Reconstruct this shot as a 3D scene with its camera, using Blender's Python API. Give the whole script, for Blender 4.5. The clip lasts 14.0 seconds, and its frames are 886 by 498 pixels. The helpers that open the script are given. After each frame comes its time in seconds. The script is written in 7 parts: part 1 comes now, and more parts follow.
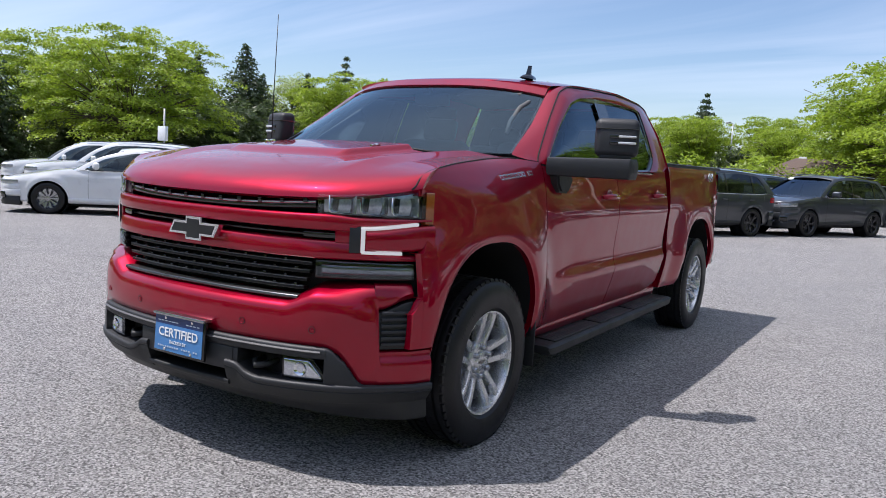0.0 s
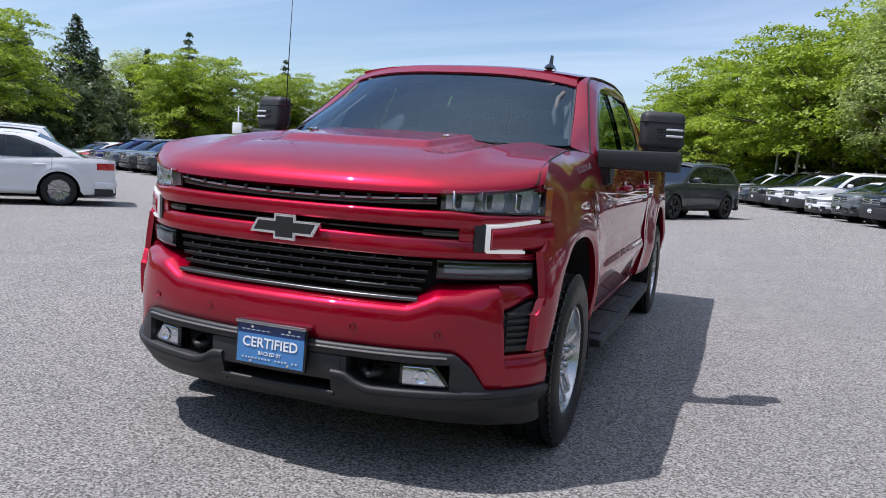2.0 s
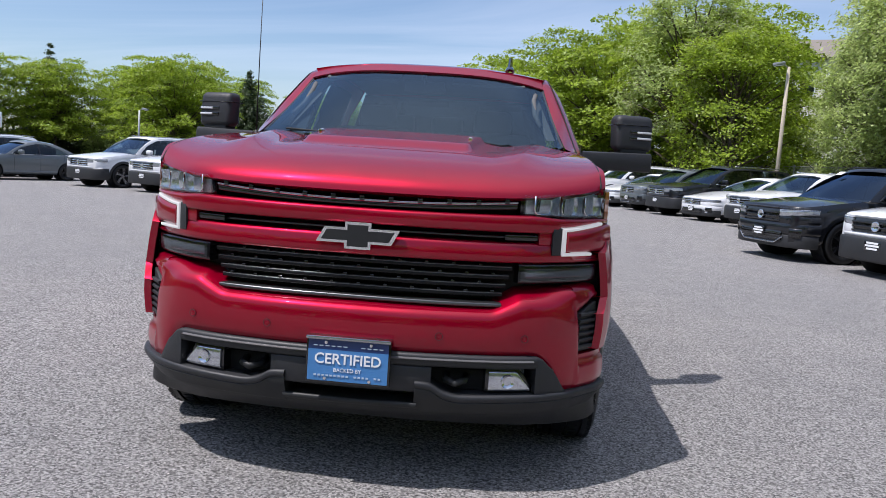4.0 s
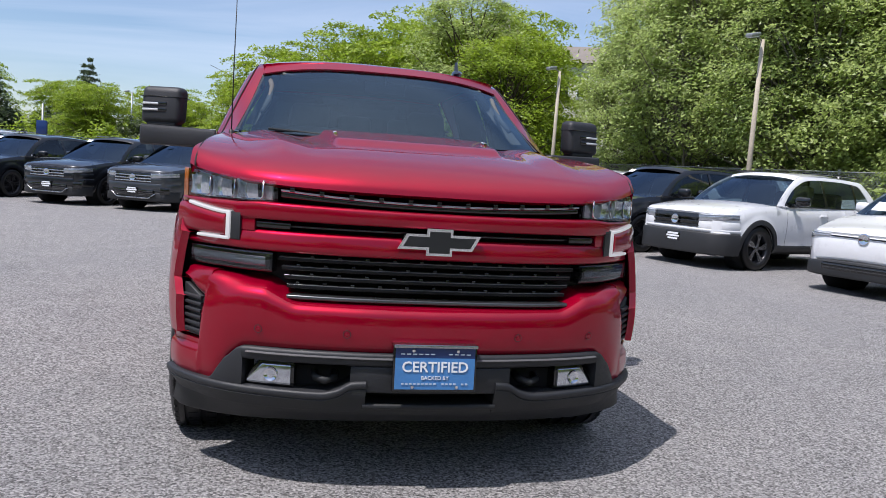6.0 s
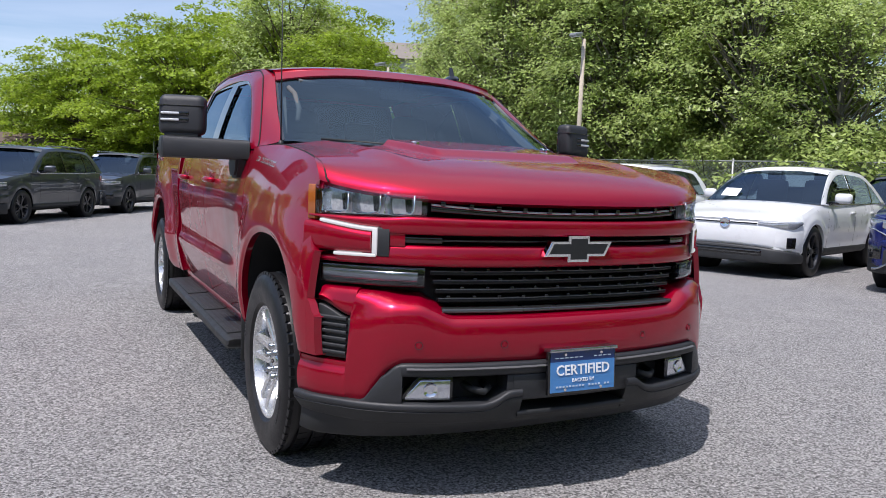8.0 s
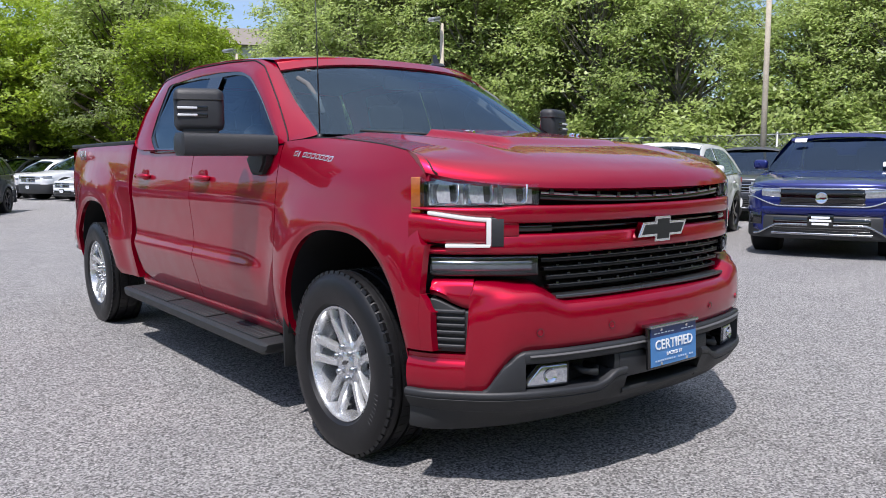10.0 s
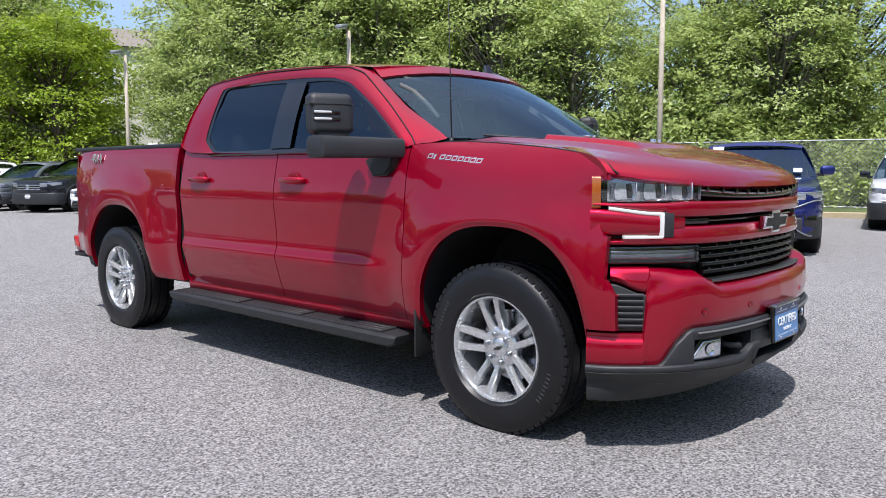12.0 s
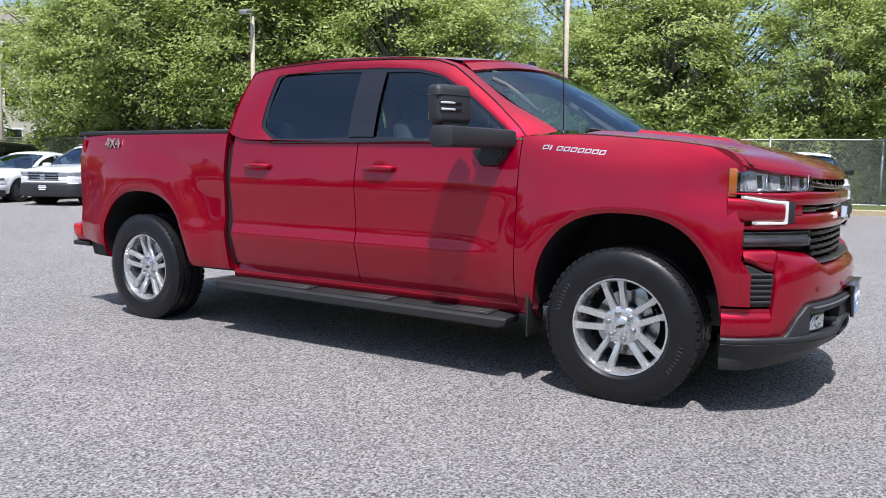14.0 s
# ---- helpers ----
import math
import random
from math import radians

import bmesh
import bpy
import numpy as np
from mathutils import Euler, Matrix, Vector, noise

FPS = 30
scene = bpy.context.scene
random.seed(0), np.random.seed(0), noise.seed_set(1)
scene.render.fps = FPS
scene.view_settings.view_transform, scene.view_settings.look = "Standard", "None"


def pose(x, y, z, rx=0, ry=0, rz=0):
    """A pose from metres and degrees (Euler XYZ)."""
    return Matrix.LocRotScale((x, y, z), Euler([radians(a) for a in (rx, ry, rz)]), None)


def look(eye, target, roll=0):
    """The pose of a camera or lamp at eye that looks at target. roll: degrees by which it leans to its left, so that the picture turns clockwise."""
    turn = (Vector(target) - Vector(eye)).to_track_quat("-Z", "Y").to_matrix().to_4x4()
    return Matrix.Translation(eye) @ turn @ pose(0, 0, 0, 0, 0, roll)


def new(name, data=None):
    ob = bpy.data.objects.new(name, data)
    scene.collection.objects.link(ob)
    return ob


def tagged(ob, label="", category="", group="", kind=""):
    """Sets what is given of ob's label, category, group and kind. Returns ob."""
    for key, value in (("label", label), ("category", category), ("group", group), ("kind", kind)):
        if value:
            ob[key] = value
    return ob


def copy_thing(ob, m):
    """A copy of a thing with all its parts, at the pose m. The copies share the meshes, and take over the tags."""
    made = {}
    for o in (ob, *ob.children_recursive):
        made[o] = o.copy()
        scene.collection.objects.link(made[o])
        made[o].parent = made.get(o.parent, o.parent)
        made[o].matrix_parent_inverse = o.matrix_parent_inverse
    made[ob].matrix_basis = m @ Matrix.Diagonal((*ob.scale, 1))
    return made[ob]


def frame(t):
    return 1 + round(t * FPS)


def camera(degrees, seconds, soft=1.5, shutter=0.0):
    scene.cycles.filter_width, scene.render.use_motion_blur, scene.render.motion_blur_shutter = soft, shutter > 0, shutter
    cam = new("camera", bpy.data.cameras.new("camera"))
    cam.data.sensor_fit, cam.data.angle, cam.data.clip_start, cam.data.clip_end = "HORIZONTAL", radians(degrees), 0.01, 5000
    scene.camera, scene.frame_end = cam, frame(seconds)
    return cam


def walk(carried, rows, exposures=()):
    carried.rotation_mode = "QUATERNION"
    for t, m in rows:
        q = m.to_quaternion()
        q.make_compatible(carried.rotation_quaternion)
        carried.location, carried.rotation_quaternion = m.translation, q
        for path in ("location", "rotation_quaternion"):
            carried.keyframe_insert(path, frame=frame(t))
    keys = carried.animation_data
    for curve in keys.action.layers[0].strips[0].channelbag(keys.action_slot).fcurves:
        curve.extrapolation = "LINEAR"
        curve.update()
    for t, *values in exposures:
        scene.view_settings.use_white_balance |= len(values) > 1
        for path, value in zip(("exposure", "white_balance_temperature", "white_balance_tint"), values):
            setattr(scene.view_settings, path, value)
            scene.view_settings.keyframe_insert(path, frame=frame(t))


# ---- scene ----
cam = camera(59.2, 14.0, 0.9)
PATH = [
    (0, (2.711, -3.211, 1.316), (1.662, -1.522, 1.099), 3.2),
    (0.5, (2.408, -3.209, 1.296), (1.431, -1.479, 1.07), 3.3),
    (1, (2.135, -3.272, 1.298), (1.244, -1.496, 1.067), 3.4),
    (1.5, (1.87, -3.488, 1.314), (1.074, -1.668, 1.078), 3.5),
    (2, (1.659, -3.568, 1.294), (0.967, -1.706, 1.058), 3.7),
    (2.5, (1.393, -3.556, 1.3), (0.812, -1.657, 1.067), 3.8),
    (2.7, (1.3, -3.582, 1.292), (0.768, -1.668, 1.06), 3.7),
    (4.8, (0.091, -3.892, 1.269), (0.18, -1.905, 1.059), 3.7),
    (5, (-0.017, -3.905, 1.274), (0.135, -1.921, 1.065), 3.7),
    (5.5, (-0.321, -3.835, 1.248), (-0.024, -1.868, 1.044), 3.9),
    (6, (-0.619, -3.774, 1.244), (-0.189, -1.831, 1.047), 3.9),
    (6.5, (-0.988, -3.774, 1.246), (-0.435, -1.861, 1.056), 3.7),
    (7, (-1.269, -3.624, 1.228), (-0.597, -1.75, 1.042), 3.3),
    (7.5, (-1.53, -3.48, 1.226), (-0.743, -1.65, 1.043), 2.7),
    (8, (-1.842, -3.399, 1.24), (-0.949, -1.619, 1.055), 2.2),
    (8.2, (-1.92, -3.333, 1.234), (-0.984, -1.576, 1.047), 2.1),
    (10.3, (-2.845, -2.771, 1.239), (-1.571, -1.245, 1.021), -0.3),
    (10.5, (-2.959, -2.715, 1.239), (-1.66, -1.21, 1.02), -0.3),
    (11, (-3.312, -2.64, 1.226), (-1.961, -1.181, 1.012), -0.3),
    (11.5, (-3.583, -2.482, 1.204), (-2.173, -1.077, 1.0), -0.1),
    (12, (-3.815, -2.225, 1.214), (-2.339, -0.891, 1.017), -0.1),
    (12.5, (-4.135, -1.998, 1.219), (-2.591, -0.742, 1.025), -0.0),
    (13, (-4.346, -1.741, 1.201), (-2.745, -0.56, 1.001), 0.1),
    (13.5, (-4.509, -1.482, 1.196), (-2.862, -0.366, 0.988), 0.4),
    (14, (-4.757, -1.321, 1.191), (-3.077, -0.258, 0.977), 0.8),
]
EXPOSURES = [(0, 0.52, 6250, 16), (2.5, 0.44, 6250, 16), (5, 0.38, 6250, 16), (8, 0.45, 6250, 16), (11, 0.66, 6250, 15), (14, 0.70, 6250, 15)]
walk(cam, [(t, look(eye, target, roll)) for t, eye, target, roll in PATH], EXPOSURES)

# ---- world, sun, exposure ----
SUN_TO = Vector((-0.42, -0.25, 1.0)).normalized()
SUN_EL = math.asin(SUN_TO.z)
SUN_AZ = math.atan2(SUN_TO.x, SUN_TO.y)

world = bpy.data.worlds.new("sky")
scene.world = world
world.use_nodes = True
wn, wl = world.node_tree.nodes, world.node_tree.links
wn.clear()
w_out = wn.new("ShaderNodeOutputWorld")
w_bg = wn.new("ShaderNodeBackground")
w_sky = wn.new("ShaderNodeTexSky")
w_sky.sky_type = "NISHITA"
w_sky.sun_disc = False
w_sky.sun_elevation = SUN_EL
w_sky.sun_rotation = SUN_AZ
w_sky.air_density, w_sky.dust_density, w_sky.ozone_density = 1.0, 0.5, 3.2
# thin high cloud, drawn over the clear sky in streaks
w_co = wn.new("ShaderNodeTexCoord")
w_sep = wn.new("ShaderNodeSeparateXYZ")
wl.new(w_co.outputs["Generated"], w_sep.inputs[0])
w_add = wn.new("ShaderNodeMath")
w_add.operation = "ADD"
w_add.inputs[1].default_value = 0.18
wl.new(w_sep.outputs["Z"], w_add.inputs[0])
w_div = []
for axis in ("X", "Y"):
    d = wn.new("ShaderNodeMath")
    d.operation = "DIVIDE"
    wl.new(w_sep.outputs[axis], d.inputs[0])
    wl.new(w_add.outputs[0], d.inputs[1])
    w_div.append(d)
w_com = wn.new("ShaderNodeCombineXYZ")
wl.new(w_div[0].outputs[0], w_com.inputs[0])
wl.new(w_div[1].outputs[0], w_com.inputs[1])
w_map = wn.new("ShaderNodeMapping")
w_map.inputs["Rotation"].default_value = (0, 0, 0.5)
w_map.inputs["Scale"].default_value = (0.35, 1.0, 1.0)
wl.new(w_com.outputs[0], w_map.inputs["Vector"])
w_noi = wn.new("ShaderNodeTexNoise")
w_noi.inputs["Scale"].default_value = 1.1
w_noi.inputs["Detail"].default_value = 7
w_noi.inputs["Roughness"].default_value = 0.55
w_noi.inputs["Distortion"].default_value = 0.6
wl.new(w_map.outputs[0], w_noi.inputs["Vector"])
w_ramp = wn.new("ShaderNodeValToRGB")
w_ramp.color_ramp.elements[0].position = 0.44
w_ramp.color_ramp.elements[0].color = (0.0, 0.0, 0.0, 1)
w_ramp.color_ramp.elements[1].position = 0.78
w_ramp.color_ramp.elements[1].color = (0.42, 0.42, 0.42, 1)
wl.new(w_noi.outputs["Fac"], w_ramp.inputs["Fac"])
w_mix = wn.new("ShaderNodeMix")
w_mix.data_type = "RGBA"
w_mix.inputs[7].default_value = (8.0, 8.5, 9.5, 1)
# extra brightness towards the unseen zenith, added as fill light for shaded parts
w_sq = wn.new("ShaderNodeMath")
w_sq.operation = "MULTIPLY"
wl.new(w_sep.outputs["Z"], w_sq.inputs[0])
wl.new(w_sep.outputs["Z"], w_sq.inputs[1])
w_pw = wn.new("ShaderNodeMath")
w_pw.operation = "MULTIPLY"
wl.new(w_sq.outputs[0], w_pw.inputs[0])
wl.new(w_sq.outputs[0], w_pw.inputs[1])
w_cloud_fill = wn.new("ShaderNodeMath")
w_cloud_fill.operation = "MULTIPLY_ADD"
w_cloud_fill.inputs[1].default_value = 0.95
w_cloud_fill.use_clamp = True
wl.new(w_pw.outputs[0], w_cloud_fill.inputs[0])
wl.new(w_ramp.outputs["Color"], w_cloud_fill.inputs[2])
wl.new(w_cloud_fill.outputs[0], w_mix.inputs[0])
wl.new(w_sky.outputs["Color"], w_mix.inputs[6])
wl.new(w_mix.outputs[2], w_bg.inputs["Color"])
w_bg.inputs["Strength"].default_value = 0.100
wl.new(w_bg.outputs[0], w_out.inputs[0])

sun_data = bpy.data.lights.new("sun", "SUN")
sun_data.energy = 3.9
sun_data.angle = radians(0.53)
sun_data.color = (1.0, 0.96, 0.9)
sun = new("sun", sun_data)
sun.matrix_world = look(SUN_TO * 40, (0, 0, 0))

# ---- materials ----
def material(name, color, rough=0.5, metal=0.0, vary=0.15, scale=3.0, fine=60.0, bump=0.0, coat=0.0, other=None, spec=0.5,
             island=0.0, objrand=0.0, bump_scale=None, coat_rough=0.03, coat_ior=1.5):
    """A surface with its colour varied at two scales, a little roughness wear and an optional fine relief."""
    m = bpy.data.materials.new(name)
    m.use_nodes = True
    n, l = m.node_tree.nodes, m.node_tree.links
    b = n["Principled BSDF"]
    co = n.new("ShaderNodeTexCoord")
    big, small = n.new("ShaderNodeTexNoise"), n.new("ShaderNodeTexNoise")
    big.inputs["Scale"].default_value, big.inputs["Detail"].default_value = scale, 4
    small.inputs["Scale"].default_value, small.inputs["Detail"].default_value = fine, 3
    for t in (big, small):
        l.new(co.outputs["Object"], t.inputs["Vector"])
    add = n.new("ShaderNodeMath")
    add.operation = "ADD"
    l.new(big.outputs["Fac"], add.inputs[0])
    l.new(small.outputs["Fac"], add.inputs[1])
    rng = n.new("ShaderNodeMapRange")
    rng.inputs["From Min"].default_value, rng.inputs["From Max"].default_value = 0.6, 1.4
    l.new(add.outputs[0], rng.inputs["Value"])
    mix = n.new("ShaderNodeMix")
    mix.data_type = "RGBA"
    dark = tuple(c * (1 - vary) for c in color)
    light = other or tuple(min(1, c * (1 + vary)) for c in color)
    mix.inputs[6].default_value, mix.inputs[7].default_value = (*dark, 1), (*light, 1)
    l.new(rng.outputs["Result"], mix.inputs[0])
    last = mix.outputs[2]
    if island or objrand:
        hsv = n.new("ShaderNodeHueSaturation")
        src = n.new("ShaderNodeNewGeometry") if island else n.new("ShaderNodeObjectInfo")
        r2 = n.new("ShaderNodeMapRange")
        k = island or objrand
        r2.inputs["To Min"].default_value, r2.inputs["To Max"].default_value = 1 - k, 1 + k
        l.new(src.outputs["Random Per Island" if island else "Random"], r2.inputs["Value"])
        l.new(r2.outputs["Result"], hsv.inputs["Value"])
        l.new(last, hsv.inputs["Color"])
        last = hsv.outputs["Color"]
    l.new(last, b.inputs["Base Color"])
    rr = n.new("ShaderNodeMapRange")
    rr.inputs["From Min"].default_value, rr.inputs["From Max"].default_value = 0.3, 0.7
    rr.inputs["To Min"].default_value, rr.inputs["To Max"].default_value = rough * 0.88, min(1, rough * 1.12)
    l.new(big.outputs["Fac"], rr.inputs["Value"])
    l.new(rr.outputs["Result"], b.inputs["Roughness"])
    b.inputs["Metallic"].default_value = metal
    b.inputs["Specular IOR Level"].default_value = spec
    b.inputs["Coat Weight"].default_value = coat
    b.inputs["Coat Roughness"].default_value = coat_rough
    b.inputs["Coat IOR"].default_value = coat_ior
    if bump:
        src = small
        if bump_scale:
            src = n.new("ShaderNodeTexNoise")
            src.inputs["Scale"].default_value, src.inputs["Detail"].default_value = bump_scale, 3
            l.new(co.outputs["Object"], src.inputs["Vector"])
        bp = n.new("ShaderNodeBump")
        bp.inputs["Strength"].default_value = bump
        bp.inputs["Distance"].default_value = 0.004
        l.new(src.outputs["Fac"], bp.inputs["Height"])
        l.new(bp.outputs["Normal"], b.inputs["Normal"])
    return m


def glass_material(name, tint, ior=1.65, rough=0.0, shine=(0.84, 0.94, 1.0)):
    """A thin pane: tinted see-through with a clear reflection that grows at grazing angles."""
    m = bpy.data.materials.new(name)
    m.use_nodes = True
    n, l = m.node_tree.nodes, m.node_tree.links
    n.remove(n["Principled BSDF"])
    tr, gl, fr, mx = (n.new("ShaderNodeBsdfTransparent"), n.new("ShaderNodeBsdfGlossy"), n.new("ShaderNodeFresnel"),
                      n.new("ShaderNodeMixShader"))
    tr.inputs["Color"].default_value = (*tint, 1)
    gl.inputs["Roughness"].default_value = rough
    gl.inputs["Color"].default_value = (*shine, 1)
    fr.inputs["IOR"].default_value = ior
    l.new(fr.outputs[0], mx.inputs[0])
    l.new(tr.outputs[0], mx.inputs[1])
    l.new(gl.outputs[0], mx.inputs[2])
    l.new(mx.outputs[0], n["Material Output"].inputs[0])
    return m


def glow_material(name, color, strength):
    m = bpy.data.materials.new(name)
    m.use_nodes = True
    b = m.node_tree.nodes["Principled BSDF"]
    b.inputs["Base Color"].default_value = (*color, 1)
    b.inputs["Emission Color"].default_value = (*color, 1)
    b.inputs["Emission Strength"].default_value = strength
    b.inputs["Roughness"].default_value = 0.25
    return m


def leaf_material(name, color, other, island=0.35):
    """Leaves: varied greens, half of the light going through them."""
    m = material(name, color, 0.42, 0, 0.2, 0.25, 2.0, 0, 0, other, 0.5, island=island)
    n, l = m.node_tree.nodes, m.node_tree.links
    b = n["Principled BSDF"]
    tl, mx = n.new("ShaderNodeBsdfTranslucent"), n.new("ShaderNodeMixShader")
    l.new(b.inputs["Base Color"].links[0].from_socket, tl.inputs["Color"])
    mx.inputs[0].default_value = 0.5
    l.new(b.outputs[0], mx.inputs[1])
    l.new(tl.outputs[0], mx.inputs[2])
    l.new(mx.outputs[0], n["Material Output"].inputs[0])
    return m


def asphalt_material():
    m = material("asphalt", (0.285, 0.279, 0.277), 0.88, 0, 0.13, 0.30, 1.7, spec=0.25, other=(0.325, 0.312, 0.304))
    n, l = m.node_tree.nodes, m.node_tree.links
    b = n["Principled BSDF"]
    co = n.new("ShaderNodeTexCoord")
    base = b.inputs["Base Color"].links[0].from_socket
    vor = n.new("ShaderNodeTexVoronoi")
    vor.inputs["Scale"].default_value = 116
    noi = n.new("ShaderNodeTexNoise")
    noi.inputs["Scale"].default_value, noi.inputs["Detail"].default_value = 78, 5
    noi.inputs["Roughness"].default_value = 0.75
    crk = n.new("ShaderNodeTexVoronoi")
    crk.feature = "DISTANCE_TO_EDGE"
    crk.inputs["Scale"].default_value = 0.22
    wob = n.new("ShaderNodeTexNoise")
    wob.inputs["Scale"].default_value, wob.inputs["Detail"].default_value = 0.9, 6
    msk = n.new("ShaderNodeTexNoise")
    msk.inputs["Scale"].default_value = 0.16
    vadd = n.new("ShaderNodeVectorMath")
    vadd.operation = "ADD"
    for t in (vor, noi, wob, msk):
        l.new(co.outputs["Object"], t.inputs["Vector"])
    l.new(co.outputs["Object"], vadd.inputs[0])
    l.new(wob.outputs["Color"], vadd.inputs[1])
    l.new(vadd.outputs[0], crk.inputs["Vector"])
    # stones: light and dark grains
    sep = n.new("ShaderNodeSeparateColor")
    l.new(vor.outputs["Color"], sep.inputs[0])
    s1 = n.new("ShaderNodeMapRange")
    s1.inputs["To Min"].default_value, s1.inputs["To Max"].default_value = 0.22, 1.78
    l.new(sep.outputs[0], s1.inputs["Value"])
    s2 = n.new("ShaderNodeMapRange")
    s2.inputs["From Min"].default_value, s2.inputs["From Max"].default_value = 0.3, 0.7
    s2.inputs["To Min"].default_value, s2.inputs["To Max"].default_value = 0.32, 1.68
    l.new(noi.outputs["Fac"], s2.inputs["Value"])
    mul = n.new("ShaderNodeMath")
    mul.operation = "MULTIPLY"
    l.new(s1.outputs[0], mul.inputs[0])
    l.new(s2.outputs[0], mul.inputs[1])
    # hairline cracks, where the mask lets them through
    c1 = n.new("ShaderNodeMapRange")
    c1.inputs["From Min"].default_value, c1.inputs["From Max"].default_value = 0.001, 0.005
    c1.inputs["To Min"].default_value = 0.72
    l.new(crk.outputs["Distance"], c1.inputs["Value"])
    c2 = n.new("ShaderNodeMapRange")
    c2.inputs["From Min"].default_value, c2.inputs["From Max"].default_value = 0.57, 0.62
    l.new(msk.outputs["Fac"], c2.inputs["Value"])
    c3 = n.new("ShaderNodeMix")
    c3.inputs[2].default_value = 1.0
    l.new(c2.outputs[0], c3.inputs[0])
    l.new(c1.outputs[0], c3.inputs[3])
    mul2 = n.new("ShaderNodeMath")
    mul2.operation = "MULTIPLY"
    l.new(mul.outputs[0], mul2.inputs[0])
    l.new(c3.outputs[0], mul2.inputs[1])
    vm = n.new("ShaderNodeVectorMath")
    vm.operation = "SCALE"
    l.new(base, vm.inputs[0])
    l.new(mul2.outputs[0], vm.inputs["Scale"])
    l.new(vm.outputs[0], b.inputs["Base Color"])
    bp = n.new("ShaderNodeBump")
    bp.inputs["Strength"].default_value, bp.inputs["Distance"].default_value = 0.9, 0.005
    l.new(mul.outputs[0], bp.inputs["Height"])
    l.new(bp.outputs[0], b.inputs["Normal"])
    return m


def paint(name, color, metal=0.3, rough=0.35, spec=0.4, coat_ior=1.42):
    return material(name, color, rough, metal, 0.04, 6, 900, 0.0, 1.0, spec=spec, coat_rough=0.012, coat_ior=coat_ior)


RED = paint("red_tintcoat", (0.320, 0.0001, 0.018), 0.55, 0.36, 0.03, 1.49)
BLACK_PLASTIC = material("black_plastic", (0.014, 0.015, 0.016), 0.55, 0, 0.2, 8, 300, 0.15)
GREY_PLASTIC = material("charcoal_plastic", (0.019, 0.020, 0.023), 0.52, 0, 0.12, 8, 500, 0.2)
# lighter copy of the charcoal plastic: sun on the upper face, painted in
VALANCE_TOP_LIT = material("sunlit_grey_plastic", (0.085, 0.086, 0.090), 0.45, 0, 0.12, 8, 400, 0.15)
GRILLE_BLACK = material("grille_black", (0.005, 0.005, 0.006), 0.32, 0, 0.2, 8, 200, 0, 0.0, spec=0.3)
GLOSS_BLACK = material("gloss_black", (0.008, 0.008, 0.009), 0.12, 0, 0.2, 8, 200, 0, 0.6)
# pale underside, added to bounce light into the shadow below the truck
UNDERSIDE = material("bounce_underside", (0.11, 0.105, 0.10), 0.9, 0, 0.3, 4, 40)
DARK = material("dark_cavity", (0.006, 0.006, 0.007), 0.8)
CHROME = material("chrome", (0.75, 0.76, 0.78), 0.08, 1.0, 0.05)
SATIN = material("satin_chrome", (0.42, 0.43, 0.45), 0.25, 1.0, 0.05)
RIM = material("silver_wheel_paint", (0.62, 0.63, 0.64), 0.26, 0.75, 0.06, 12, 200, 0, 0.5)
DARK_RIM = material("dark_wheel_paint", (0.03, 0.03, 0.033), 0.3, 0.4, 0.1, 12, 200, 0, 0.4)
RUBBER = material("tyre_rubber", (0.007, 0.007, 0.008), 0.42, 0, 0.25, 14, 220, 0.12, spec=0.38)
RUBBER_TEXT = material("tyre_lettering", (0.016, 0.016, 0.017), 0.5)
LENS_LAMP = material("lamp_reflector", (0.62, 0.65, 0.70), 0.14, 0.9, 0.25, 25, 70)
CLEAR_BLOCK = material("lamp_lens", (0.75, 0.78, 0.82), 0.08, 0.3, 0.1, 25, 70, 0, 1.0)
LAMP_BOWL = material("lamp_housing_chrome", (0.60, 0.63, 0.67), 0.2, 0.35, 0.35, 40, 120)
PRINT_FAINT = material("pale_print", (0.42, 0.52, 0.64), 0.4)
SIGNAL_WHITE = material("clear_signal_lens", (0.72, 0.73, 0.74), 0.2, 0.2, 0.1, 20, 120, 0, 0.8)
SATIN_DARK = material("dark_satin", (0.14, 0.145, 0.15), 0.3, 0.9, 0.1)
AMBER = material("amber_lens", (0.32, 0.085, 0.012), 0.2, 0, 0.15, 20, 90, 0, 0.8)
RED_LENS = material("red_lens", (0.45, 0.01, 0.012), 0.15, 0, 0.15, 20, 90, 0, 0.8)
WHITE_GLOW = glow_material("lit_lamp", (0.30, 0.30, 0.30), 1.0)
CLEAR = glass_material("clear_lens", (0.92, 0.93, 0.95))
WINDSHIELD = glass_material("windshield_glass", (0.44, 0.57, 0.62), 1.86, 0.0, (0.66, 0.87, 1.0))
TINTED = glass_material("tinted_glass", (0.04, 0.06, 0.08), 1.7, 0.0, (0.7, 0.86, 1.0))
LIGHT_TINT = glass_material("side_glass", (0.34, 0.46, 0.50), 1.75, 0.0, (0.7, 0.86, 1.0))
SMOKE = glass_material("smoked_lens", (0.55, 0.57, 0.6))
INTERIOR = material("grey_interior", (0.075, 0.078, 0.085), 0.7, 0, 0.2, 5, 80, 0.1)
BEIGE = material("headliner", (0.10, 0.10, 0.10), 0.85)
PLATE_BLUE = material("plate_blue", (0.055, 0.20, 0.46), 0.35, 0, 0.05, 10, 90, 0, 0.3)
PLATE_NAVY = material("plate_navy", (0.006, 0.03, 0.13), 0.35, 0, 0.05, 10, 90, 0, 0.3)
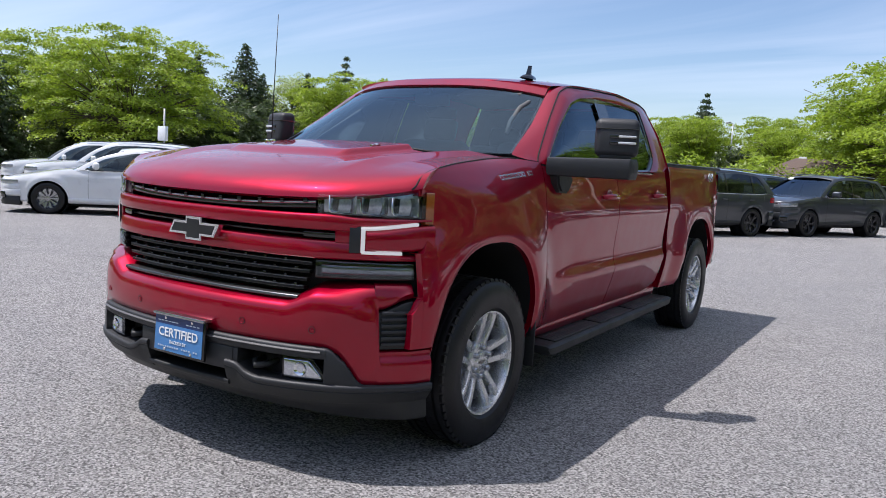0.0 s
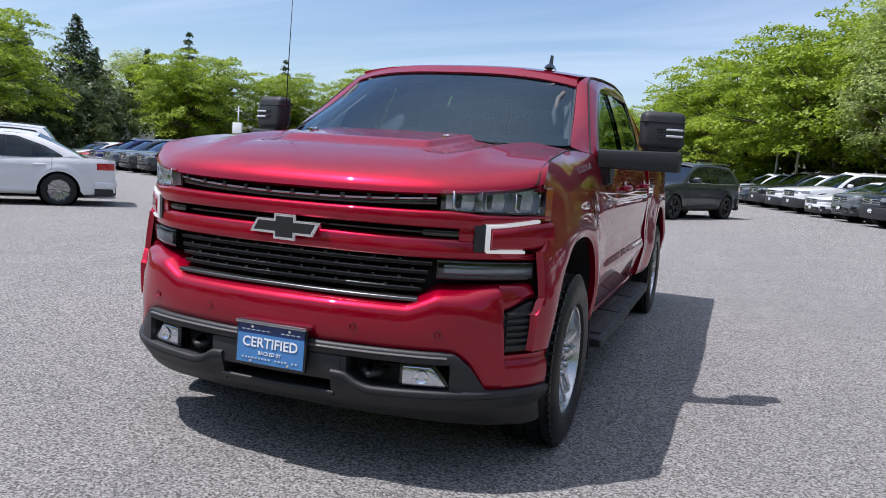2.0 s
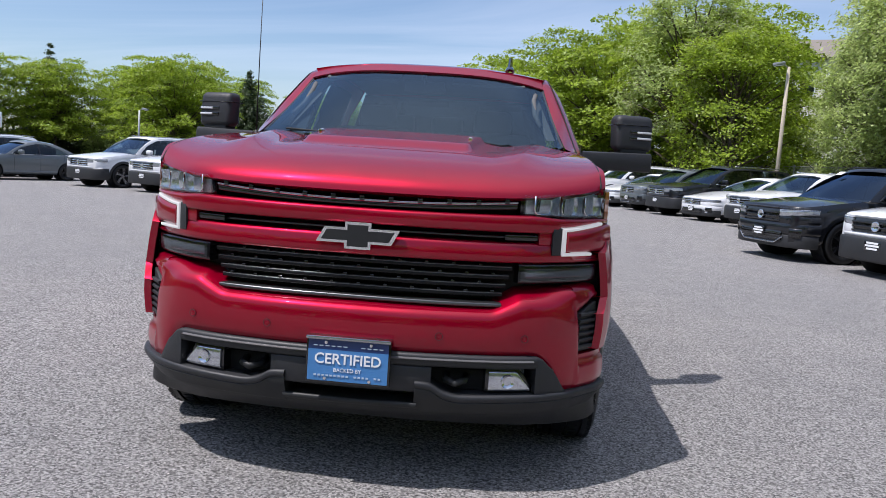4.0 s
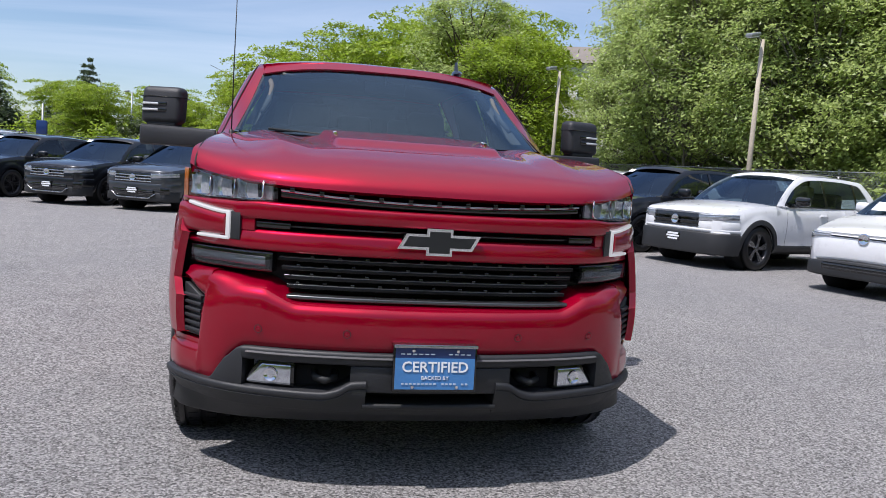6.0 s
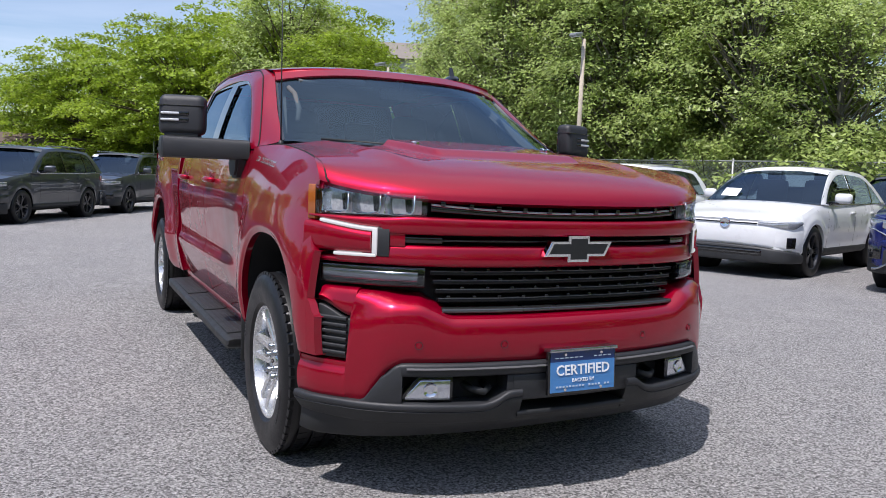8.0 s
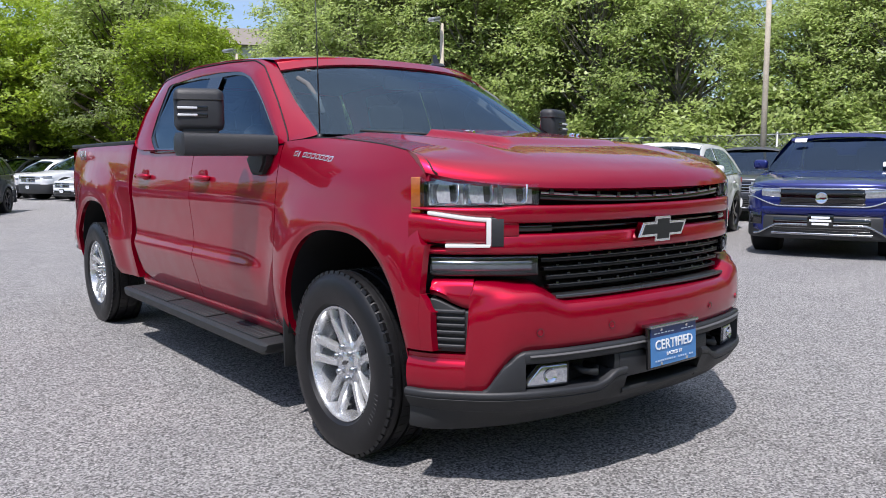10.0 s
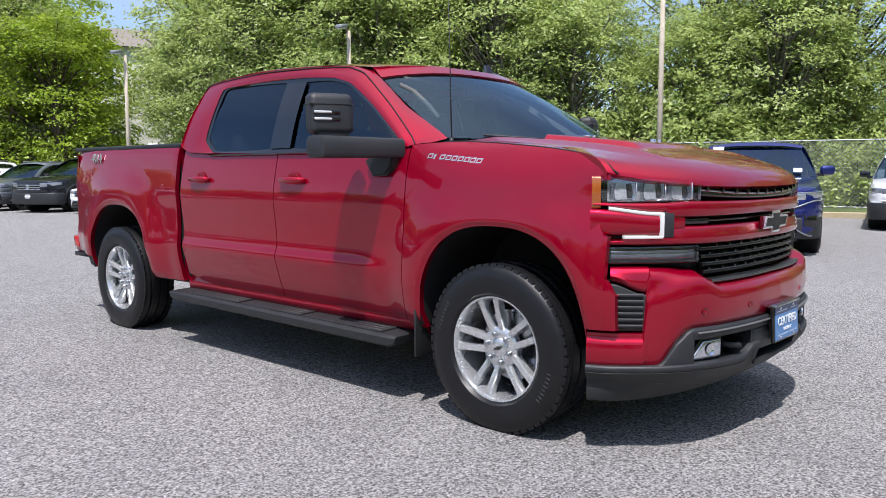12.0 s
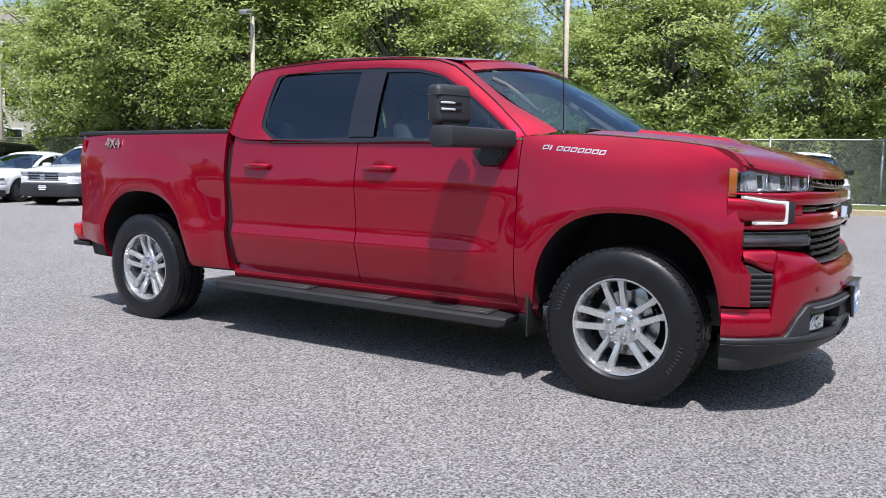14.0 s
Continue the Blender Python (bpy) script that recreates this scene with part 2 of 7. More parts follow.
WHITE_PRINT = material("white_print", (0.80, 0.82, 0.84), 0.4)
ASPHALT = asphalt_material()
GRASS_GROUND = material("grass_ground", (0.05, 0.085, 0.022), 0.9, 0, 0.35, 0.6, 14, 0.5, 0, (0.12, 0.15, 0.05))
CONCRETE = material("concrete", (0.38, 0.37, 0.34), 0.85, 0, 0.18, 2, 60, 0.4)
KERB_YELLOW = material("worn_yellow_kerb", (0.48, 0.36, 0.16), 0.8, 0, 0.3, 2, 30, 0.4, 0, (0.42, 0.38, 0.30))
GALV = material("galvanised_steel", (0.36, 0.37, 0.37), 0.5, 0.7, 0.15, 6, 90)
POLE_WOOD = material("weathered_pole", (0.46, 0.40, 0.31), 0.8, 0, 0.3, 3, 40, 0.4)
BARK = material("bark", (0.085, 0.065, 0.048), 0.9, 0, 0.4, 3, 26, 0.8)
GREY_BARK = material("grey_bark", (0.16, 0.145, 0.125), 0.9, 0, 0.35, 3, 26, 0.7)


# ---- mesh tools ----
def part(name, bm, mat, parent=None, label="", smooth=40):
    """Links a bmesh as one mesh object, shaded smooth up to an angle, under a thing or a part."""
    me = bpy.data.meshes.new(name)
    if smooth:
        for f in bm.faces:
            f.smooth = True
        lim = radians(smooth)
        for e in bm.edges:
            if len(e.link_faces) == 2 and e.calc_face_angle(0) > lim:
                e.smooth = False
    bm.to_mesh(me)
    bm.free()
    for mm in (mat if isinstance(mat, (list, tuple)) else [mat]):
        me.materials.append(mm)
    ob = new(name, me)
    if parent is not None:
        ob.parent = parent
    if label:
        ob["label"] = label
    return ob


def share(name, mesh, parent, m):
    ob = new(name, mesh)
    ob.parent = parent
    ob.matrix_basis = m
    return ob


def thing(name, m=None, label="", category="", group="", kind=""):
    ob = new(name)
    ob.empty_display_size = 0.2
    if m is not None:
        ob.matrix_basis = m
    return tagged(ob, label, category, group, kind)


def curve(*pts):
    """A smooth curve through (u, value) points."""
    us = np.array([p[0] for p in pts], float)
    vs = np.array([p[1] for p in pts], float)
    d = np.diff(vs) / np.diff(us)
    tg = np.zeros(len(us))
    tg[0], tg[-1] = d[0], d[-1]
    for i in range(1, len(us) - 1):
        tg[i] = 0 if d[i - 1] * d[i] <= 0 else 2 * d[i - 1] * d[i] / (d[i - 1] + d[i])

    def at(u):
        if u <= us[0]:
            return float(vs[0])
        if u >= us[-1]:
            return float(vs[-1])
        i = int(np.searchsorted(us, u) - 1)
        h = us[i + 1] - us[i]
        t = (u - us[i]) / h
        return float(vs[i] * (1 + 2 * t) * (1 - t) ** 2 + tg[i] * h * t * (1 - t) ** 2
                     + vs[i + 1] * t * t * (3 - 2 * t) + tg[i + 1] * h * t * t * (t - 1))
    return at


def sstep(a, b, v):
    t = min(1, max(0, (v - a) / (b - a)))
    return t * t * (3 - 2 * t)


def lerp(a, b, t):
    return a + (b - a) * t


def span(a, b, n):
    return [a + (b - a) * i / (n - 1) for i in range(n)]


def grid(bm, rows, close_u=False, close_v=False, flip=False):
    """Quads over rows of points (lists of equal length)."""
    vs = [[bm.verts.new(p) for p in row] for row in rows]
    nr, nc = len(vs), len(vs[0])
    for i in range(nr if close_v else nr - 1):
        for j in range(nc if close_u else nc - 1):
            a, b = vs[i][j], vs[i][(j + 1) % nc]
            c, d = vs[(i + 1) % nr][(j + 1) % nc], vs[(i + 1) % nr][j]
            q = [a, b, c, d]
            if len({tuple(round(k, 6) for k in v.co) for v in q}) < 3:
                continue
            bm.faces.new(q[::-1] if flip else q)
    return vs


def weld(bm, d=0.0004):
    bmesh.ops.remove_doubles(bm, verts=bm.verts, dist=d)
    bmesh.ops.recalc_face_normals(bm, faces=bm.faces)
    return bm


def sheet(rows, thick=0.0, into=None):
    """A curved sheet; with a thickness it gets a back, pushed along into, and edges."""
    bm = bmesh.new()
    vs = grid(bm, rows)
    if thick:
        into = Vector(into)
        back = [[bm.verts.new(v.co + into * thick) for v in row] for row in vs]
        nr, nc = len(vs), len(vs[0])
        for i in range(nr - 1):
            for j in range(nc - 1):
                bm.faces.new((back[i][j], back[i + 1][j], back[i + 1][j + 1], back[i][j + 1]))
        for i in range(nr - 1):
            for j in (0, nc - 1):
                bm.faces.new((vs[i][j], vs[i + 1][j], back[i + 1][j], back[i][j]))
        for j in range(nc - 1):
            for i in (0, nr - 1):
                bm.faces.new((vs[i][j], vs[i][j + 1], back[i][j + 1], back[i][j]))
    bmesh.ops.recalc_face_normals(bm, faces=bm.faces)
    return bm


def facing(bm, d):
    """Turns an open sheet so that its faces look along d."""
    d = Vector(d)
    if sum((f.normal.dot(d) * f.calc_area() for f in bm.faces), 0.0) < 0:
        bmesh.ops.reverse_faces(bm, faces=bm.faces)
    return bm


def rbox(bm, c, s, bevel=0.01, seg=2, rot=None):
    """A box with rounded edges added to a bmesh: centre, full sizes."""
    r = bmesh.ops.create_cube(bm, size=1.0)
    m = Matrix.Translation(c) @ (rot or Matrix.Identity(4)) @ Matrix.Diagonal((*s, 1))
    bmesh.ops.transform(bm, matrix=m, verts=r["verts"])
    if bevel:
        es = list({e for v in r["verts"] for e in v.link_edges})
        bmesh.ops.bevel(bm, geom=es, offset=min(bevel, min(s) * 0.45), segments=seg, affect="EDGES", profile=0.5)
    return bm


def box(c, s, bevel=0.01, seg=2, rot=None):
    return rbox(bmesh.new(), c, s, bevel, seg, rot)


def prism(bm, poly, place, depth, bevel=0.0):
    """Extrudes a 2D outline; place(u, v, d) gives the point at depth d."""
    lo = [bm.verts.new(place(u, v, 0)) for u, v in poly]
    hi = [bm.verts.new(place(u, v, depth)) for u, v in poly]
    n = len(poly)
    fs = [bm.faces.new(lo[::-1]), bm.faces.new(hi)]
    for i in range(n):
        fs.append(bm.faces.new((lo[i], lo[(i + 1) % n], hi[(i + 1) % n], hi[i])))
    bmesh.ops.recalc_face_normals(bm, faces=fs)
    if bevel:
        es = [e for e in bm.edges if all(v in hi for v in e.verts)]
        bmesh.ops.bevel(bm, geom=es, offset=bevel, segments=2, affect="EDGES")
    return bm


def tube(bm, pts, r, sides=8, cap=True):
    """A round bar along points; r is one radius or one for each point."""
    rs = r if isinstance(r, (list, tuple)) else [r] * len(pts)
    pts = [Vector(p) for p in pts]
    rings = []
    for i, p in enumerate(pts):
        d = (pts[min(i + 1, len(pts) - 1)] - pts[max(i - 1, 0)]).normalized()
        a = d.orthogonal().normalized() if i == 0 else (a - d * a.dot(d)).normalized()
        b = d.cross(a)
        rings.append([p + (a * math.cos(2 * math.pi * k / sides) + b * math.sin(2 * math.pi * k / sides)) * rs[i] for k in range(sides)])
    vs = grid(bm, rings, close_u=True)
    if cap:
        bm.faces.new(vs[0][::-1])
        bm.faces.new(vs[-1])
    return bm


def revolve(bm, prof, seg=48, axis="X", m=None):
    """Spins a profile of (along the axis, radius) round the axis."""
    rows = []
    for a, r in prof:
        row = []
        for k in range(seg):
            t = 2 * math.pi * k / seg
            p = Vector((a, r * math.cos(t), r * math.sin(t)))
            if axis == "Z":
                p = Vector((r * math.cos(t), r * math.sin(t), a))
            row.append(m @ p if m else p)
        rows.append(row)
    grid(bm, rows, close_u=True)
    return bm


def writing(name, text, size, m, mat, parent, depth=0.001, bold=0.0):
    """Letters as a mesh, centred on m, in the built-in font."""
    c = bpy.data.curves.new(name, "FONT")
    c.body, c.size, c.align_x, c.align_y, c.extrude, c.offset = text, size, "CENTER", "CENTER", depth, bold
    c.resolution_u = 3
    tmp = bpy.data.objects.new(name, c)
    scene.collection.objects.link(tmp)
    me = bpy.data.meshes.new_from_object(tmp.evaluated_get(bpy.context.evaluated_depsgraph_get()))
    bpy.data.objects.remove(tmp)
    me.materials.clear()
    me.materials.append(mat)
    ob = new(name, me)
    ob.parent = parent
    ob.matrix_basis = m
    return ob


def gz(x, y):
    """The height of the ground: level round the truck, falling gently away to its rear."""
    q = min(60.0, max(0.0, -0.9 * x + 0.44 * y - 2.0))
    return -0.014 * q * q / (q + 2.0)

# ---- ground ----
def fence_x(y):
    """The fence line beside the lot."""
    return 20.0 - 0.25 * y


def ground_sheet(name, xs, ys, dz, mat, label, category):
    bm = bmesh.new()
    grid(bm, [[(x, y, gz(x, y) + dz) for x in xs] for y in ys])
    return tagged(part(name, bm, mat), label, category, kind="structure")


far = [-900, -500, -300, -200, -140, -100]
ground_sheet("ground", far + span(-80, 80, 41) + [-f for f in far[::-1]], far + span(-80, 110, 48) + [-f + 20 for f in far[::-1]], -0.06,
             GRASS_GROUND, "rough green grass ground round the car lot", "ground")

bm = bmesh.new()
ys = [-60, -45] + span(-36, 66, 52)
grid(bm, [[(lerp(-58, fence_x(y) - 1.0, u), y, gz(lerp(-58, fence_x(y) - 1.0, u), y)) for u in span(0, 1, 30)] for y in ys])
lot = tagged(part("pavement", bm, ASPHALT), "light grey worn asphalt car lot with fine cracks", "pavement", kind="structure")

bm = bmesh.new()
rows = []
for y in span(-60, 60, 61):
    x = fence_x(y) - 1.0
    z = gz(x, y)
    rows.append([(x, y, z - 0.05), (x + 0.01, y, z + 0.13), (x + 0.03, y, z + 0.15), (x + 0.14, y, z + 0.15), (x + 0.15, y, z - 0.05)])
grid(bm, rows)
bmesh.ops.recalc_face_normals(bm, faces=bm.faces)
tagged(part("kerb", bm, KERB_YELLOW), "worn yellowish concrete kerb along the fence", "kerb", kind="structure")

# the grass bank behind the kerb, rising a little under the trees
bm = bmesh.new()
rows = []
for y in span(-70, 70, 71):
    x = fence_x(y) - 0.86
    z = gz(x, y)
    rows.append([(x + d, y, z + h + 0.03 * noise.noise((d * 0.7, y * 0.4, 0))) for d, h in
                 ((0, 0.12), (0.5, 0.15), (1.2, 0.18), (2.5, 0.22), (5, 0.3), (9, 0.4), (16, 0.5), (40, 0.4))])
grid(bm, rows)
bmesh.ops.recalc_face_normals(bm, faces=bm.faces)
tagged(part("verge", bm, GRASS_GROUND), "grass verge under the trees behind the fence", "grass", kind="structure")

# ---- the red pickup truck ----
TYRE_R, TRACK_X, WHEELBASE = 0.40, 0.882, 3.745
AXLES = (0.0, WHEELBASE)

truck = thing("pickup_truck", None, "glossy deep red crew-cab pickup truck with black trim", "truck")

cab_prof = curve((0.36, 0.88), (0.40, 0.898), (0.50, 0.935), (0.60, 0.964), (0.665, 0.982), (0.695, 0.989), (0.712, 0.988), (0.735, 0.980), (0.765, 0.9715),
                 (0.80, 0.969), (0.90, 0.976), (1.00, 0.987), (1.045, 0.9905), (1.09, 0.988), (1.14, 0.981), (1.20, 0.970), (1.28, 0.955), (1.34, 0.942), (1.42, 0.922))
low_prof = curve((0.36, 0.90), (0.50, 0.946), (0.66, 0.976), (0.80, 0.982), (0.95, 0.986), (1.045, 0.9905), (1.14, 0.981), (1.28, 0.955), (1.42, 0.922))
fend_prof = curve((0.36, 0.93), (0.50, 0.970), (0.70, 0.992), (0.88, 0.988), (0.97, 0.982), (1.05, 0.970), (1.10, 0.9665), (1.14, 0.967), (1.17, 0.966),
                  (1.21, 0.960), (1.27, 0.938), (1.33, 0.900), (1.37, 0.85))
bed_prof = curve((0.36, 0.93), (0.50, 0.965), (0.70, 0.994), (0.80, 0.986), (0.95, 0.984), (1.08, 0.990), (1.20, 0.982), (1.32, 0.965), (1.39, 0.945), (1.42, 0.92))
nose_taper = curve((-0.62, 0.045), (-0.5, 0.018), (-0.3, 0.004), (-0.1, 0.0))
tail_taper = curve((4.2, 0.0), (4.45, 0.012), (4.6, 0.04))


def arch_rho(y, z, yc):
    dy, dz = abs(y - yc) / 0.49, max(0.0, z - 0.40) / 0.565
    return (dy ** 2.5 + dz ** 2.5) ** 0.4


def arch_z(y, yc):
    d = abs(y - yc) / 0.49
    return 0.40 + 0.565 * (1 - d ** 2.5) ** 0.4 if d < 1 else None


def half_width(y, z):
    a, b = sstep(0.1, 0.8, y), sstep(2.8, 2.9, y)
    door = lerp(low_prof(z), cab_prof(z), sstep(0.62, 1.05, y))
    x = lerp(lerp(fend_prof(z), door, a), bed_prof(z), b) - nose_taper(y) - tail_taper(y)
    for yc in AXLES:
        r = arch_rho(y, z, yc)
        x += 0.042 * sstep(1.60, 1.08, r) * sstep(0.36, 0.5, z)
        x -= 0.012 * sstep(1.05, 1.0, r)
    return x


def side_panel(name, sx, ys, lo, hi, mat, parent, nz=22, width=half_width, depth=0.03, label=""):
    """A body panel of one side: columns at ys from lo(y) to hi(y), with folded-in edges."""
    rows = []
    for y in ys:
        a, b = lo(y), hi(y)
        col = [(sx * (width(y, a) - depth), y, a + 0.004)]
        for k in range(nz):
            z = lerp(a, b, k / (nz - 1))
            col.append((sx * width(y, z), y, z))
        col.append((sx * (width(y, b) - depth), y, b - 0.004))
        rows.append(col)
    first = [(p[0] - sx * depth, p[1] + 0.003, p[2]) for p in rows[0]]
    last = [(p[0] - sx * depth, p[1] - 0.003, p[2]) for p in rows[-1]]
    bm = bmesh.new()
    grid(bm, [first] + rows + [last], flip=sx > 0)
    bmesh.ops.recalc_face_normals(bm, faces=bm.faces)
    return part(name, bm, mat, parent, label, 32)


def arch_columns(yc, a, b):
    """Columns between a and b, dense at the wheel arch edges."""
    cs = [yc - 0.49 * math.cos(math.pi * k / 30) for k in range(31)]
    cs[0], cs[-1] = yc - 0.4899, yc + 0.4899
    out = [y for y in cs if a <= y <= b]
    if a < yc - 0.49:
        out = span(a, yc - 0.4901, 14) + out
    if b > yc + 0.49:
        out += span(yc + 0.4901, b, 10)
    return out


hood_gap = curve((-0.62, 1.19), (-0.575, 1.212), (-0.545, 1.242), (-0.50, 1.268), (-0.40, 1.293), (-0.22, 1.320), (0.0, 1.341), (0.14, 1.352), (0.35, 1.362), (0.60, 1.352))


def low_edge(base, yc):
    def at(y):
        z = arch_z(y, yc)
        return base(y) if z is None else max(z, base(y) if abs(y - yc) > 0.4899 else 0)
    return at


for sx in (1, -1):
    front_low = low_edge(lambda y: 0.415 if y > 0 else 0.80, 0.0)
    side_panel("front_fender", sx, arch_columns(0.0, -0.4899, 0.595), front_low, hood_gap, RED, truck, 44)
    belt = curve((0.6, 1.335), (0.9, 1.322), (2.3, 1.322), (2.55, 1.335), (2.8, 1.375))
    sill = lambda y: 0.445
    side_panel("front_door", sx, span(0.601, 1.714, 24), sill, belt, RED, truck, 64)
    rear_low = curve((1.7, 0.445), (2.5, 0.445), (2.62, 0.455), (2.80, 0.50))
    side_panel("rear_door", sx, span(1.721, 2.806, 24), rear_low, belt, RED, truck, 64)
    bed_base = curve((2.86, 0.44), (3.2, 0.44), (4.3, 0.53), (4.6, 0.56))
    side_panel("bed_side", sx, arch_columns(WHEELBASE, 2.872, 4.585), low_edge(bed_base, WHEELBASE), lambda y: 1.395, RED, truck, 44)
    # rocker below the doors
    bm = bmesh.new()
    grid(bm, [[(sx * w, y, z) for w, z in ((0.80, 0.37), (0.885, 0.372), (0.905, 0.385), (0.915, 0.432), (0.905, 0.452), (0.890, 0.56))] for y in span(0.497, 2.86, 20)], flip=sx < 0)
    part("rocker_panel", bm, RED, truck)
    # dark shell just inside the panels
    bm = bmesh.new()
    for y0, y1 in ((0.50, 3.24), (4.25, 4.56)):
        grid(bm, [[(sx * (half_width(y, z) - 0.045), y, z) for z in span(0.42, 1.33, 14)] for y in span(y0, y1, 16)])
    part("inner_shell", bm, DARK, truck)

    # front end of the fender, in front of the wheel
    side_panel("fender_nose", sx, span(-0.570, -0.4901, 7), lambda y: 0.552, lambda y: lerp(0.945, 1.06, sstep(-0.56, -0.50, y)), RED, truck, 22)
    side_panel("fender_tip", sx, span(-0.615, -0.5705, 4), lambda y: 0.552, lambda y: lerp(0.70, 0.765, sstep(-0.615, -0.57, y)), RED, truck, 8)
    side_panel("fender_top", sx, span(-0.56, -0.4905, 5), lambda y: 1.178, hood_gap, RED, truck, 6)

# hood
PLAN = [(0, -0.885), (0.15, -0.884), (0.3, -0.875), (0.45, -0.855), (0.6, -0.818), (0.7, -0.772), (0.78, -0.715), (0.858, -0.645), (0.922, -0.575), (0.972, -0.49)]


def path_of(points):
    """A plan curve from the middle to the corner, by its length: returns place(s), normal(s) and length."""
    xs = curve(*[(i, p[0]) for i, p in enumerate(points)])
    ys_ = curve(*[(i, p[1]) for i, p in enumerate(points)])
    dense = [(xs(i * 0.05), ys_(i * 0.05)) for i in range((len(points) - 1) * 20 + 1)]
    ls = [0.0]
    for p, q in zip(dense, dense[1:]):
        ls.append(ls[-1] + math.hypot(q[0] - p[0], q[1] - p[1]))
    dx, dy = [p[0] for p in dense], [p[1] for p in dense]

    def place(s):
        return float(np.interp(abs(s), ls, dx)) * (1 if s >= 0 else -1), float(np.interp(abs(s), ls, dy))

    def normal(s):
        a, b = place(abs(s) - 0.02 if abs(s) > 0.02 else 0), place(min(abs(s) + 0.02, ls[-1]))
        v = Vector((b[1] - a[1], -(b[0] - a[0]), 0)).normalized()
        return Vector((v.x if s >= 0 else -v.x, v.y, 0))

    def s_at(x):
        return float(np.interp(abs(x), dx, ls)) * (1 if x >= 0 else -1)
    return place, normal, ls[-1], s_at


face, face_n, FACE_L, face_s = path_of(PLAN)
bump_plan = [(0, -0.945), (0.2, -0.938), (0.4, -0.915), (0.6, -0.872), (0.72, -0.825), (0.82, -0.755), (0.9, -0.665), (0.964, -0.575), (0.995, -0.495)]
bump, bump_n, BUMP_L, bump_s = path_of(bump_plan)

hood_c = curve((0, 1.145), (0.008, 1.168), (0.03, 1.195), (0.07, 1.222), (0.14, 1.252), (0.25, 1.284), (0.45, 1.322), (0.7, 1.352), (1, 1.385))
hood_e = curve((0, 1.172), (0.01, 1.186), (0.04, 1.206), (0.10, 1.236), (0.25, 1.280), (0.45, 1.317), (0.7, 1.345), (1, 1.366))
rows = []
for i in range(73):
    v = (i / 72) ** 1.6
    row = []
    fx1, fy1 = face(FACE_L - 0.075)
    xe, ye = lerp(fx1, 0.815, v), lerp(fy1 + 0.006, 0.34, v)
    near_f = sstep(-0.64, -0.47, ye)
    for j in range(177):
        u = -1 + j / 88
        s = u * (FACE_L - 0.075)
        fx, fy = face(s)
        rx, ry = u * 0.815, 0.34 - 0.25 * (1 - abs(u) ** 2.4)
        x, y = lerp(fx, rx, v), lerp(fy + 0.006, ry, v)
        z = lerp(hood_c(v), hood_e(v), abs(u) ** 2.6)
        ax = abs(x)
        wide = lerp(0.33, 0.40, v)
        z += 0.026 * sstep(wide + 0.014, wide - 0.012, ax) * sstep(0.44, 0.56, v)
        z -= 0.012 * math.exp(-((ax - wide - 0.09) / 0.06) ** 2) * sstep(0.3, 0.7, v)
        z += 0.017 * max(0.0, 1 - abs(ax - lerp(0.56, 0.66, v)) / 0.12) ** 1.2 * sstep(0.12, 0.42, v)
        # the outer edge meets the fender
        k5 = abs(u) ** 5
        x += math.copysign((half_width(ye, hood_gap(ye)) - 0.006 - xe) * near_f * k5, u)
        z += (hood_gap(ye) + 0.004 - hood_e(v)) * near_f * k5
        row.append((x, y, z))
    rows.append(row)
lip = [(p[0], p[1] + 0.03, p[2] - 0.012) for p in rows[0]]
back = [(p[0], p[1] + 0.01, p[2] - 0.03) for p in rows[-1]]
rows = [[(r[0][0] * 0.995, r[0][1], r[0][2] - 0.03)] + r + [(r[-1][0] * 0.995, r[-1][1], r[-1][2] - 0.03)] for r in [lip] + rows + [back]]
bm = bmesh.new()
grid(bm, rows)
bmesh.ops.recalc_face_normals(bm, faces=bm.faces)
hood = part("hood", bm, RED, truck, "", 50)
for sx in (1, -1):
    bm = bmesh.new()
    tube(bm, [(sx * (half_width(y, hood_gap(y)) - 0.003), y, hood_gap(y) + 0.001) for y in span(-0.59, 0.40, 44)], 0.0040, 6)
    part("hood_seam", bm, DARK, hood)
hood_pts = [Vector(p) for r in rows for p in r]
part("engine_bay_liner", sheet([[(x, y, 1.18 + 0.12 * sstep(-0.7, 0.2, y)) for x in (-0.86, 0, 0.86)] for y in (-0.6, -0.3, 0.1, 0.4)]), DARK, truck)
# cowl with wipers
part("cowl_panel", sheet([[(x, 0.10 + d + 0.27 * (abs(x) / 0.8) ** 2.4, 1.372 - 0.012 * d - 0.02 * (abs(x) / 0.8) ** 2) for x in span(-0.82, 0.82, 17)] for d in (-0.02, 0.06, 0.14)]), BLACK_PLASTIC, truck)
for x0, x1 in ((0.60, 0.02), (-0.08, -0.66)):
    bm = bmesh.new()
    tube(bm, [(x0, 0.15 + 0.22 * (abs(x0) / 0.8) ** 2, 1.360), (lerp(x0, x1, 0.4), 0.185, 1.386), (x1, 0.185 + 0.24 * (abs(x1) / 0.8) ** 2.2, 1.402)], 0.006, 6)
    part("wiper", bm, BLACK_PLASTIC, truck)

